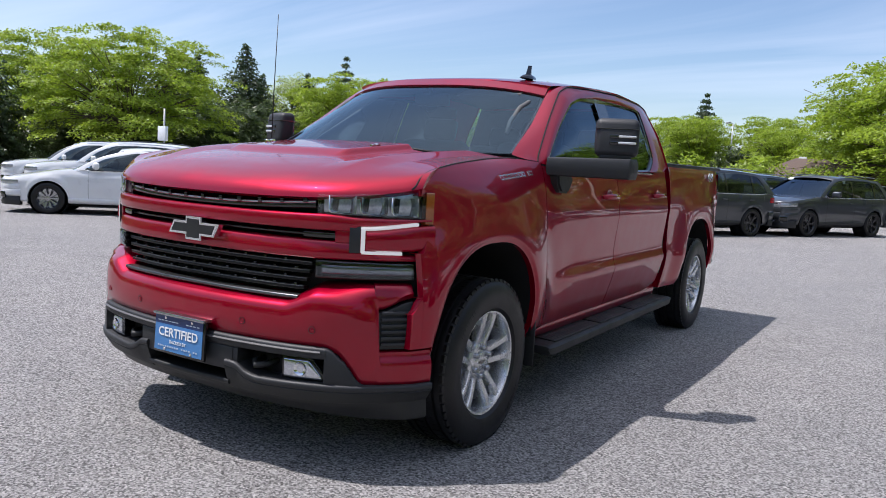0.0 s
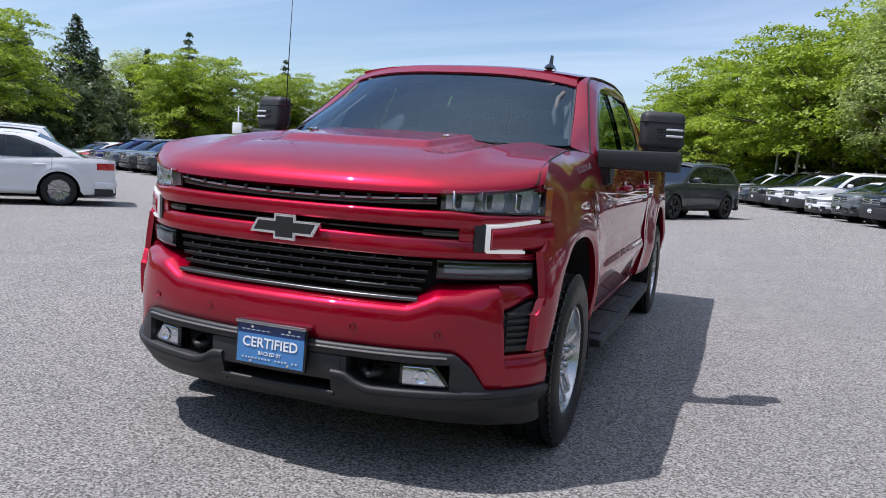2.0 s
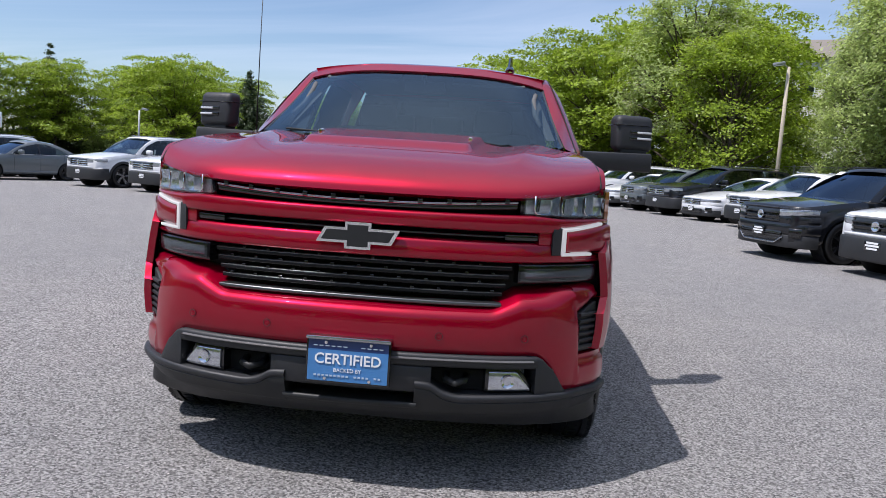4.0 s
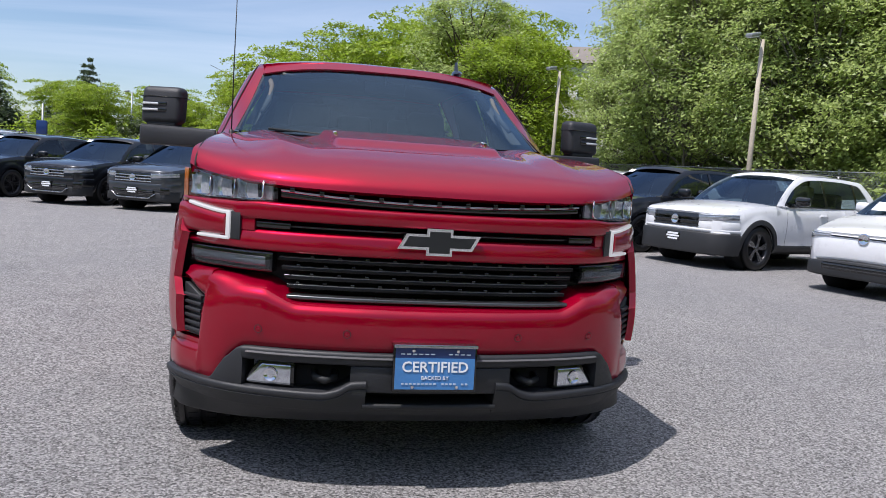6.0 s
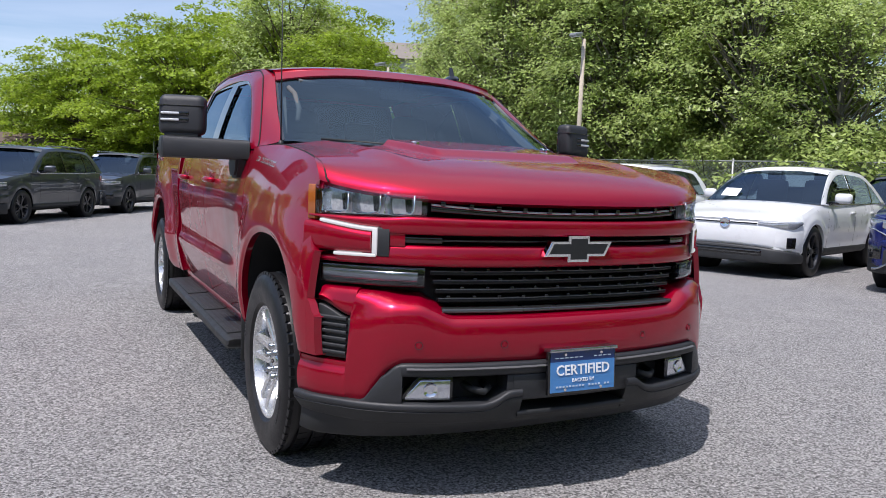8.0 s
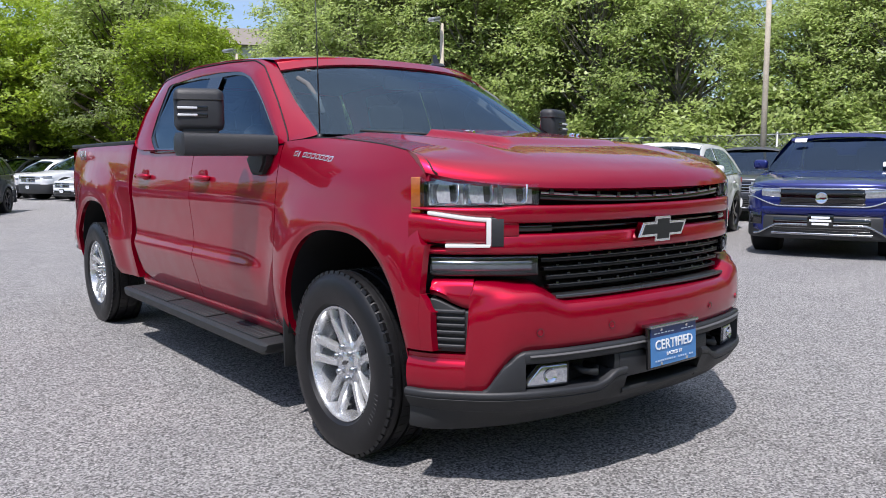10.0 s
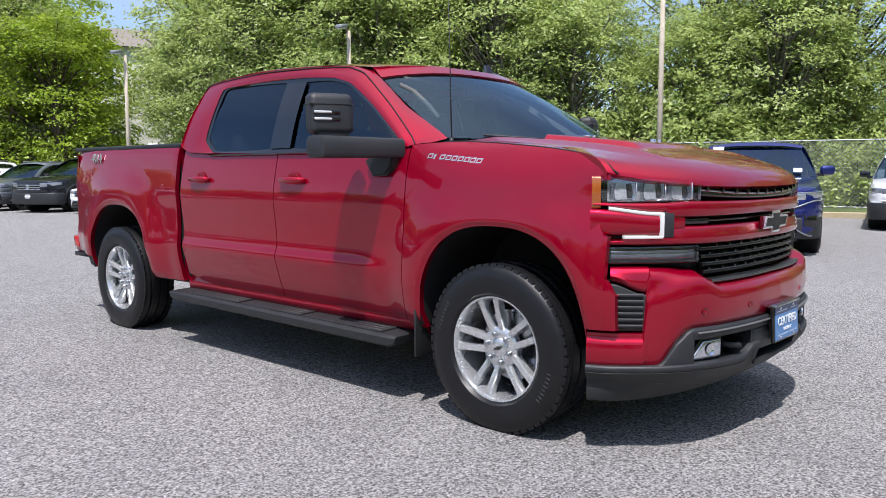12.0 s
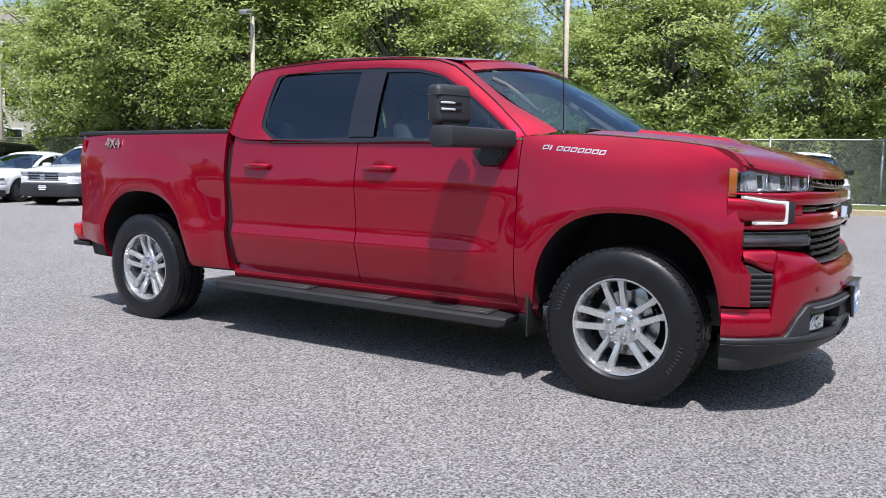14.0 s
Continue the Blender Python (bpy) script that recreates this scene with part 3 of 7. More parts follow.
# roof and glass
roof_c = curve((0.94, 1.832), (1.0, 1.848), (1.15, 1.872), (1.4, 1.893), (1.8, 1.905), (2.2, 1.903), (2.55, 1.885), (2.78, 1.855), (2.86, 1.835))
roof_e = curve((0.94, 1.782), (1.0, 1.792), (1.2, 1.822), (1.6, 1.858), (2.1, 1.872), (2.5, 1.858), (2.8, 1.822), (2.86, 1.80))
roof_w = curve((0.94, 0.700), (1.2, 0.718), (1.6, 0.742), (2.1, 0.748), (2.6, 0.735), (2.86, 0.715))
rows = []
for y in span(0.0, 1.0, 26):
    row = []
    for u in span(-1, 1, 25):
        yy = lerp(0.94 + 0.18 * abs(u) ** 2.5, 2.85 - 0.02 * u * u, y)
        w = abs(u) ** 2.8
        row.append((u * roof_w(yy), yy, lerp(roof_c(yy), roof_e(yy), w)))
    rows.append(row)
rows.append([(p[0] * 0.99, p[1] - 0.01, p[2] - 0.04) for p in rows[-1]])
rows.insert(0, [(u * 0.702, 0.936 + 0.18 * abs(u) ** 2.5, lerp(1.822, 1.788, abs(u) ** 2.8) + 0.004) for u in span(-1, 1, 25)])
part("roof", facing(sheet(rows), (0, 0, 1)), RED, truck, "", 60)
part("headliner", facing(sheet([[(p[0] * 0.985, p[1] + 0.012, p[2] - 0.016) for p in r] for r in rows[:-1]]), (0, 0, -1)), BEIGE, truck, "grey headliner", 60)

ws = []
for v in span(0, 1, 14):
    row = []
    for u in span(-1, 1, 21):
        bx, by, bz = u * 0.825, 0.15 + 0.31 * abs(u) ** 2.4, 1.375 + 0.012 * u * u
        tx, ty, tz = u * 0.698, 0.945 + 0.18 * abs(u) ** 2.5, lerp(1.822, 1.788, abs(u) ** 2.8)
        row.append((lerp(bx, tx, v), lerp(by, ty, v), lerp(bz, tz, v) + (0.028 - 0.045 * abs(u) ** 4) * v * (1 - v) * 4))
    ws.append(row)
glass = part("windshield", facing(sheet(ws), (0, -0.6, 0.8)), WINDSHIELD, truck, "clear tinted windshield", 60)
glass.visible_shadow = False
hdr = []
for k in (0.0, 0.25, 0.5, 0.75, 1.0):
    v = lerp(0.895, 1.0, k)
    a = 13 * v
    p0, p1 = ws[min(12, int(a))], ws[min(12, int(a)) + 1]
    hdr.append([(lerp(p[0], q[0], a - min(12, int(a))), lerp(p[1], q[1], a - min(12, int(a))) - 0.006, lerp(p[2], q[2], a - min(12, int(a))) + 0.009 + 0.006 * k) for p, q in zip(p0, p1)])
hdr.insert(0, [(p[0], p[1] + 0.006, p[2] - 0.012) for p in hdr[0]])
part("roof_header", facing(sheet(hdr), (0, -0.6, 0.8)), RED, truck, "", 50)
bm = bmesh.new()
for sx in (1, -1):
    grid(bm, [[(sx * (w[20][0] - d), w[20][1] - 0.004, w[20][2] + 0.004) for d in (0, 0.014)] for w in ws])
grid(bm, [[(lerp(p[0], q[0], k), lerp(p[1], q[1], k) - 0.004, lerp(p[2], q[2], k) + 0.003) for p, q in zip(ws[11], ws[12])] for k in (0.50, 0.75)])
part("windshield_seal", weld(bm), GLOSS_BLACK, truck)

OUT = [(0.895, 0.50, 1.362), (0.832, 0.440, 1.385), (0.766, 0.785, 1.565), (0.703, 1.115, 1.786), (0.716, 1.26, 1.828), (0.742, 1.60, 1.858), (0.748, 2.10, 1.872),
       (0.737, 2.58, 1.852), (0.722, 2.80, 1.822), (0.85, 2.85, 1.60), (0.930, 2.865, 1.392), (0.952, 2.70, 1.345), (0.955, 1.70, 1.320), (0.955, 0.90, 1.320)]
INN = [(0.944, 0.672, 1.332), (0.930, 0.69, 1.385), (0.866, 0.95, 1.575), (0.818, 1.185, 1.715), (0.798, 1.36, 1.763), (0.788, 1.66, 1.786), (0.784, 2.02, 1.792),
       (0.785, 2.36, 1.787), (0.792, 2.53, 1.772), (0.855, 2.572, 1.60), (0.912, 2.575, 1.43), (0.938, 2.44, 1.345), (0.944, 1.70, 1.332), (0.944, 0.95, 1.332)]

DITCH = [(0.912, 0.59, 1.348), (0.893, 0.63, 1.395), (0.834, 0.845, 1.572), (0.760, 1.135, 1.772), (0.742, 1.29, 1.820)]
DITCH += [(a[0] * 0.75 + b[0] * 0.25 + 0.004, a[1], a[2] * 0.75 + b[2] * 0.25) for a, b in zip(OUT[5:], INN[5:])]


def loop_points(pts, n=6):
    """A closed smooth loop through points, n to a stretch."""
    out = []
    k = len(pts)
    for i in range(k):
        p0, p1, p2, p3 = (Vector(pts[(i + d) % k]) for d in (-1, 0, 1, 2))
        for j in range(n):
            t = j / n
            m1 = (p2 - p0) * 0.5 * min(1, (p2 - p1).length / max(1e-6, (p1 - p0).length))
            m2 = (p3 - p1) * 0.5 * min(1, (p2 - p1).length / max(1e-6, (p3 - p2).length))
            m1, m2 = m1 * 0.6, m2 * 0.6
            out.append(p1 * (2 * t ** 3 - 3 * t * t + 1) + m1 * (t ** 3 - 2 * t * t + t) + p2 * (3 * t * t - 2 * t ** 3) + m2 * (t ** 3 - t * t))
    return out


def side_glass(name, sx, y0, y1, mat, parent, loop, dx=-0.014):
    """The window filling the loop between y0 and y1."""
    ys_ = [p.y for p in loop]
    rows = []
    for y in span(max(y0, min(ys_) + 0.004), min(y1, max(ys_) - 0.004), 26):
        zs, xs_ = [], []
        k = len(loop)
        for i in range(k):
            a, b = loop[i], loop[(i + 1) % k]
            if (a.y - y) * (b.y - y) <= 0 and a.y != b.y:
                t = (y - a.y) / (b.y - a.y)
                zs.append(lerp(a.z, b.z, t))
                xs_.append(lerp(a.x, b.x, t))
        if len(zs) < 2:
            continue
        lo_i, hi_i = zs.index(min(zs)), zs.index(max(zs))
        rows.append([(sx * (lerp(xs_[lo_i], xs_[hi_i], t) + dx + 0.012 * t * (1 - t) * 4), y, lerp(zs[lo_i], zs[hi_i], t)) for t in span(0, 1, 8)])
    return part(name, facing(sheet(rows), (sx, 0, 0.2)), mat, parent, "", 60)


for sx in (1, -1):
    o, n_ = loop_points(OUT), loop_points(INN)
    dt = loop_points(DITCH)
    inn_o = [a.lerp(b, 0.5) + Vector((0.010, -0.004, 0.004)) for a, b in zip(o, dt)]
    mid = [a.lerp(b, 0.5) + Vector((0.008, 0, 0.003)) for a, b in zip(dt, n_)]
    lipo = [a.lerp(b, 0.93) + Vector((0.003, 0, 0)) for a, b in zip(dt, n_)]
    bm = bmesh.new()
    grid(bm, [[(sx * p.x, p.y, p.z) for p in lp] for lp in (o, inn_o, dt, mid, lipo, n_)], close_u=True, flip=sx < 0)
    bmesh.ops.recalc_face_normals(bm, faces=bm.faces)
    part("cab_frame", bm, RED, truck, "", 50)
    cen = sum((p for p in n_), Vector()) / len(n_)
    inn2 = [p + (cen - p).normalized() * 0.028 for p in n_]
    bm = bmesh.new()
    grid(bm, [[(sx * p.x + sx * d, p.y, p.z) for p in lp] for lp, d in ((n_, 0.003), (n_, -0.002), (inn2, -0.006), (inn2, -0.02))], close_u=True)
    bmesh.ops.recalc_face_normals(bm, faces=bm.faces)
    part("window_trim", bm, GLOSS_BLACK, truck, "gloss black window surround", 50)
    side_glass("front_side_glass", sx, 0.0, 1.62, LIGHT_TINT, truck, inn2).visible_shadow = False
    side_glass("rear_side_glass", sx, 1.80, 3.0, TINTED, truck, inn2).visible_shadow = False
    side_glass("pillar_cover", sx, 1.61, 1.81, GLOSS_BLACK, truck, inn2, 0.002)
    bm = bmesh.new()
    tube(bm, [(sx * (p.x + 0.002), p.y, p.z + 0.002) for p in dt[1:50]], 0.004, 5)
    part("roof_ditch", bm, DARK, truck)
    # belt moulding
    bm = bmesh.new()
    tube(bm, [(sx * 0.957, y, 1.326) for y in span(0.74, 2.46, 12)], 0.007, 6)
    part("belt_moulding", bm, GLOSS_BLACK, truck)

part("rear_glass_wall", sheet([[(x, lerp(2.855, 2.84, v), lerp(1.36, 1.80, v)) for x in span(-0.86 + 0.14 * v, 0.86 - 0.14 * v, 5)] for v in span(0, 1, 4)], 0.02, (0, -1, 0)), TINTED, truck)

# ---- the truck's front ----
def strip(name, s0, s1, lo, hi, off, depth, mat, parent, r=0.008, n=40, where=None, label="", lean=0.0):
    """A moulding that follows the nose between two lengths: bottom lo(s), top hi(s), off proud of the plan, rounded in front."""
    place, normal = where or (face, face_n)
    rows = []
    for s in span(s0, s1, n):
        x, y = place(s)
        nv = normal(s)
        a, b = lo(s), hi(s)
        rr = min(r, abs(b - a) * 0.45)

        def at(d, z, k=0.0):
            return (x + nv.x * (off - d + lean * k), y + nv.y * (off - d + lean * k), z)
        rows.append([at(depth, a), at(rr, a), at(rr * 0.3, a + rr * 0.3), at(0, a + rr), at(0, lerp(a, b, 0.5), 0.5), at(0, b - rr, 1), at(rr * 0.3, b - rr * 0.3, 1),
                     at(rr, b, 1), at(depth, b, 1)])
    bm = bmesh.new()
    vs = grid(bm, rows)
    bm.faces.new(vs[0])
    bm.faces.new(vs[-1][::-1])
    bmesh.ops.recalc_face_normals(bm, faces=bm.faces)
    return part(name, bm, mat, parent, label, 45)


flat = lambda v: (lambda s: v)
# dark cavity behind the grille
strip("grille_backing", -FACE_L + 0.02, FACE_L - 0.02, flat(0.50), flat(1.165), -0.085, 0.02, DARK, truck)

# upper grille: one bright-edged dark bar with tabs
strip("grille_bar", -0.605, 0.605, lambda s: 1.106 + 0.025 * (abs(s) / 0.62) ** 2, lambda s: 1.116 + 0.025 * (abs(s) / 0.62) ** 2, -0.02, 0.03, SATIN, truck, 0.003)
strip("grille_bar", -0.605, 0.605, lambda s: 1.090 + 0.02 * (abs(s) / 0.62) ** 2, lambda s: 1.106 + 0.024 * (abs(s) / 0.62) ** 2, -0.026, 0.03, GLOSS_BLACK, truck, 0.003)
for i in range(-5, 6):
    s = i * 0.112
    strip("grille_tab", s - 0.009, s + 0.009, lambda q: 1.108 + 0.025 * (abs(q) / 0.62) ** 2, lambda q: 1.128 + 0.025 * (abs(q) / 0.62) ** 2, -0.016, 0.03, GLOSS_BLACK, truck, 0.003, 3)
# body-coloured bars
S_DRL = face_s(0.775)
arm_top = lambda s: lerp(1.043, 1.072, sstep(S_DRL, FACE_L, abs(s)))
strip("nose_bar", -FACE_L + 0.012, FACE_L - 0.012, lambda s: lerp(1.022, arm_top(s) + 0.002, sstep(S_DRL - 0.03, S_DRL - 0.008, abs(s))),
      lambda s: lerp(1.082 + 0.006 * (min(abs(s), 0.9) / 0.62) ** 2, 1.0815, sstep(0.66, 0.80, abs(s))), 0.004, 0.07, RED, truck, 0.012, 110)
strip("nose_bar", -1.06, 1.06, lambda s: 0.902 + 0.004 * min(1, s * s), lambda s: lerp(0.983, 0.932, sstep(0.84, 0.87, abs(s))), 0.004, 0.07, RED, truck, 0.016, 60, lean=-0.008)
for sx in (1, -1):
    strip("nose_infill", sx * 0.70, sx * 0.86, flat(0.975), flat(1.03), -0.004, 0.06, RED, truck, 0.004, 14)
    strip("slot_end", sx * 0.56, sx * 0.70, flat(0.990), flat(1.014), -0.012, 0.05, GLOSS_BLACK, truck, 0.004, 14)
strip("slot_bar", -0.56, 0.56, flat(0.996), flat(1.006), -0.03, 0.03, GLOSS_BLACK, truck, 0.003, 40)
# lower grille with slats
lowb = lambda s: 0.748 + 0.004 * (s / 0.5) ** 2
for k in range(4):
    z0 = 0.770 + k * 0.034
    half = lerp(0.565, 0.60, k / 3)
    strip("slat_edge", -half, half, flat(z0 + 0.012), flat(z0 + 0.0155), -0.021, 0.02, SATIN_DARK, truck, 0.001, 40)
    strip("grille_slat", -half, half, flat(z0), flat(z0 + 0.012), -0.022, 0.035, GRILLE_BLACK, truck, 0.003, 40)
for k in range(4):
    z0 = 0.784 + k * 0.034
    for i in range(-5, 6):
        s = (i + (0.5 if k % 2 else 0)) * 0.105
        if abs(s) < 0.53:
            strip("grille_tab", s - 0.007, s + 0.007, flat(z0 - 0.004), flat(z0 + 0.010), -0.024, 0.03, GLOSS_BLACK, truck, 0.002, 3)
strip("grille_sill", -0.555, 0.555, lambda s: 0.734 + 0.0 * s, lambda s: 0.750, 0.016, 0.06, SATIN_DARK, truck, 0.005, 40)

# bumper skin
btop = curve((0, 0.742), (0.52, 0.744), (0.60, 0.775), (0.66, 0.800), (0.9, 0.806), (1.3, 0.812))
bbot = curve((0, 0.552), (0.69, 0.552), (0.76, 0.53), (0.82, 0.46), (0.865, 0.405), (0.92, 0.392), (1.3, 0.385))
S_VENT = bump_s(0.872)
rows = []
for s in span(-BUMP_L, BUMP_L, 161):
    x, y = bump(s)
    nv = bump_n(s)
    a, b = bbot(abs(s)), lerp(btop(abs(s)), 0.545, sstep(S_VENT - 0.012, S_VENT + 0.004, abs(s)))
    sh = 0.055 * sstep(S_VENT, 0.7, abs(s)) + 0.012
    f = curve((0, -0.012), (0.12, 0.0), (0.4, 0.006), (0.68, 0.002), (0.84, -0.012), (0.95, -sh), (1.0, -sh - 0.03))
    col = [(x - nv.x * 0.05, y - nv.y * 0.05, a + 0.002)]
    for t in span(0, 1, 18):
        d = f(t)
        col.append((x + nv.x * d, y + nv.y * d, lerp(a, b, t)))
    col.append((x - nv.x * (sh + 0.09), y - nv.y * (sh + 0.09), b + 0.004))
    rows.append(col)
bm = bmesh.new()
grid(bm, rows)
bmesh.ops.recalc_face_normals(bm, faces=bm.faces)
bumper = part("front_bumper", bm, RED, truck, "", 50)
for x in (0.33, 0.65, -0.33, -0.65):
    s = bump_s(x)
    px, py = bump(s)
    nv = bump_n(s)
    m = Matrix.Translation((px + nv.x * 0.004, py + nv.y * 0.004, 0.622)) @ nv.to_track_quat("X", "Z").to_matrix().to_4x4()
    bm = bmesh.new()
    revolve(bm, [(0.0, 0.013), (0.004, 0.0125), (0.004, 0.0105), (0.0025, 0.0095), (0.0035, 0.008), (0.004, 0.0)], 18, "X", m)
    sensor = part("parking_sensor", weld(bm), RED, bumper)
    bm = bmesh.new()
    revolve(bm, [(0.0045, 0.0155), (0.0052, 0.0145), (0.0045, 0.0132)], 20, "X", m)
    part("sensor_gap", bm, BLACK_PLASTIC, sensor)

# charcoal lower fascia
valance = part("lower_valance", box((0, -0.70, 0.40), (1.2, 0.25, 0.16), 0.02), DARK, truck)
vpath = (bump, bump_n)
vtop = lambda s: bbot(abs(s)) + 0.004
strip("valance_top_bar", -0.72, 0.72, lambda s: 0.503, lambda s: min(0.553, vtop(s)), 0.012, 0.10, GREY_PLASTIC, valance, 0.012, 60, vpath)
strip("valance_top_face", -0.70, 0.70, lambda s: 0.530, lambda s: min(0.556, vtop(s) + 0.004), 0.022, 0.08, VALANCE_TOP_LIT, valance, 0.004, 60, vpath, lean=-0.040)
for sx in (1, -1):
    strip("valance_side", sx * 0.715, sx * BUMP_L, lambda s: 0.375, lambda s: min(vtop(s), lerp(0.553, 0.50, sstep(0.72, 0.80, abs(s)))), 0.010, 0.10, GREY_PLASTIC, valance, 0.01, 30, vpath)
strip("valance_centre", -0.285, 0.285, flat(0.40), flat(0.505), 0.006, 0.08, GREY_PLASTIC, valance, 0.01, 30, vpath)
for sx in (1, -1):
    lipc = curve((0.24, 0.448), (0.30, 0.444), (0.36, 0.412), (0.42, 0.400), (0.74, 0.405), (BUMP_L, 0.40))
    strip("valance_lip", sx * 0.25, sx * BUMP_L, lambda s: lipc(abs(s)) - 0.030, lambda s: lipc(abs(s)), 0.020, 0.12, GREY_PLASTIC, valance, 0.010, 50, vpath)
    strip("valance_skirt", sx * 0.25, sx * BUMP_L, flat(0.32), lambda s: lipc(abs(s)) - 0.026, -0.016, 0.10, BLACK_PLASTIC, valance, 0.006, 50, vpath, lean=0.032)
    strip("pocket_edge", sx * 0.272, sx * 0.31, flat(0.40), flat(0.505), 0.004, 0.10, GREY_PLASTIC, valance, 0.01, 8, vpath)
strip("valance_centre_low", -0.26, 0.26, flat(0.335), flat(0.358), 0.0, 0.12, BLACK_PLASTIC, valance, 0.008, 30, vpath)
dam = curve((0, 0.262), (0.6, 0.250), (0.95, 0.235), (1.3, 0.245))
rows = []
for s in span(-BUMP_L, BUMP_L, 81):
    x, y = bump(s)
    nv = bump_n(s)
    k = sstep(BUMP_L, 0.8, abs(s))
    rows.append([(x + nv.x * d, y + nv.y * d, z) for d, z in ((-0.016, 0.345), (-0.02, 0.325), (-0.04 * k - 0.018, 0.295), (-0.075 * k - 0.012, dam(abs(s)) + 0.01),
                                                              (-0.085 * k - 0.02, dam(abs(s))), (-0.12 * k - 0.05, dam(abs(s)) + 0.01))])
bm = bmesh.new()
grid(bm, rows)
bmesh.ops.recalc_face_normals(bm, faces=bm.faces)
part("air_dam", bm, BLACK_PLASTIC, valance, "", 50)
for sx in (1, -1):
    # fog lamp
    fog = strip("fog_lamp", sx * bump_s(0.530), sx * bump_s(0.690), lambda s: 0.412, lambda s: lerp(0.492, 0.425, min(1, max(0, (abs(s) - 0.645) / 0.062))), -0.008, 0.05, LENS_LAMP, truck, 0.008, 24, vpath, "clear square fog lamp")
    strip("fog_bezel", sx * bump_s(0.518), sx * bump_s(0.70), lambda s: 0.404, lambda s: lerp(0.502, 0.425, min(1, max(0, (abs(s) - 0.655) / 0.070))), -0.016, 0.05, GLOSS_BLACK, fog, 0.006, 24, vpath)
    xx, yy = bump(sx * bump_s(0.6))
    bm = bmesh.new()
    revolve(bm, [(0.0, 0.028), (0.006, 0.026), (0.0, 0.018), (-0.004, 0.0)], 20, "X", Matrix.Translation((xx, yy + 0.008, 0.452)) @ Vector((0.3 * sx, -1, 0)).to_track_quat("X", "Z").to_matrix().to_4x4())
    part("fog_bulb", weld(bm), CHROME, fog)
    # tow hook
    bm = bmesh.new()
    tube(bm, [(sx * 0.36, -0.80, 0.455), (sx * 0.365, -0.885, 0.447), (sx * 0.40, -0.915, 0.442), (sx * 0.435, -0.885, 0.447), (sx * 0.44, -0.80, 0.455)], 0.014, 8)
    part("tow_hook", bm, BLACK_PLASTIC, truck, "black steel tow hook")
    # headlamp
    hl = thing("headlamp")
    hl.parent = truck
    s_in, s_out = face_s(0.615), FACE_L - 0.005
    hb = lambda s: lerp(1.088, 1.082, sstep(0.62, 1.0, abs(s)))
    ht = lambda s: lerp(1.166, 1.194, sstep(0.6, 1.1, abs(s)))
    strip("housing", sx * s_in, sx * s_out, hb, ht, -0.035, 0.05, GLOSS_BLACK, hl, 0.004, 24)
    strip("reflector", sx * (s_in + 0.02), sx * lerp(s_in, s_out, 0.87), lambda s: hb(s) + 0.006, lambda s: ht(s) - 0.008, -0.026, 0.01, LAMP_BOWL, hl, 0.003, 24, label="bright lamp reflector")
    for i in range(3):
        a, b = lerp(s_in, s_out, 0.10 + i * 0.262), lerp(s_in, s_out, 0.10 + i * 0.262 + 0.235)
        mid_s = sx * (a + b) / 2
        nv = face_n(mid_s)
        px, py = face(mid_s)
        m = Matrix.Translation((px - nv.x * 0.016, py - nv.y * 0.016, 1.13)) @ nv.to_track_quat("X", "Z").to_matrix().to_4x4()
        bm = bmesh.new()
        hw0 = (b - a) * 0.47
        grid(bm, [[m @ Vector((-0.022 + 0.026 * (2 * abs(u - 0.45)) ** 2 + 0.006 * v * v, sx * lerp(-hw0, hw0, u), 0.002 + 0.036 * v)) for v in span(-1, 1, 7)] for u in span(0, 1, 11)])
        part("lamp_bowl", bm, LENS_LAMP, hl, "bright faceted lamp bowl", 20)
        # slanted sheet that colours half of each lamp cell dark
        bm = bmesh.new()
        grid(bm, [[m @ Vector((-0.004 - 0.012 * u, sx * lerp(-hw0 * 0.92, -hw0 * 0.05, u) * (1 - 0.12 * (v + 1)), 0.003 + 0.030 * v)) for v in (-1, 1)] for u in (0, 0.5, 1)])
        part("dark_facet", bm, GLOSS_BLACK, hl, "dark facet over half the lamp cell")
        bm = bmesh.new()
        hw = (b - a) * 0.5
        tube(bm, [m @ Vector((0.008, -hw * sx, 0.036)), m @ Vector((0.009, -hw * sx, -0.022)), m @ Vector((0.009, -hw * 0.8 * sx, -0.034)), m @ Vector((0.009, hw * 0.62 * sx, -0.037))], 0.0042, 6)
        part("light_hook", bm, CHROME, hl)
    strip("cover", sx * s_in, sx * lerp(s_in, s_out, 0.925), hb, ht, -0.002, 0.03, CLEAR, hl, 0.004, 24, label="clear headlamp cover").visible_shadow = False
    strip("side_marker", sx * lerp(s_in, s_out, 0.925), sx * s_out, lambda s: hb(s) - 0.022 * sstep(0.9, 1.1, abs(s)), ht, 0.0, 0.04, AMBER, hl, 0.006, 10, label="amber side marker")
    # bracket running light
    drl = thing("running_light")
    drl.parent = truck
    s_a = S_DRL
    strip("upper_arm", sx * s_a, sx * (FACE_L - 0.075), lambda s: arm_top(s) - 0.0125, arm_top, 0.010, 0.04, WHITE_GLOW, drl, 0.004, 14)
    strip("upright", sx * (s_a - 0.004), sx * (s_a + 0.013), flat(0.940), flat(1.042), 0.010, 0.04, WHITE_GLOW, drl, 0.004, 4)
    strip("lower_arm", sx * s_a, sx * (FACE_L - 0.14), lambda s: 0.934, lambda s: 0.946, 0.012, 0.04, WHITE_GLOW, drl, 0.004, 14)
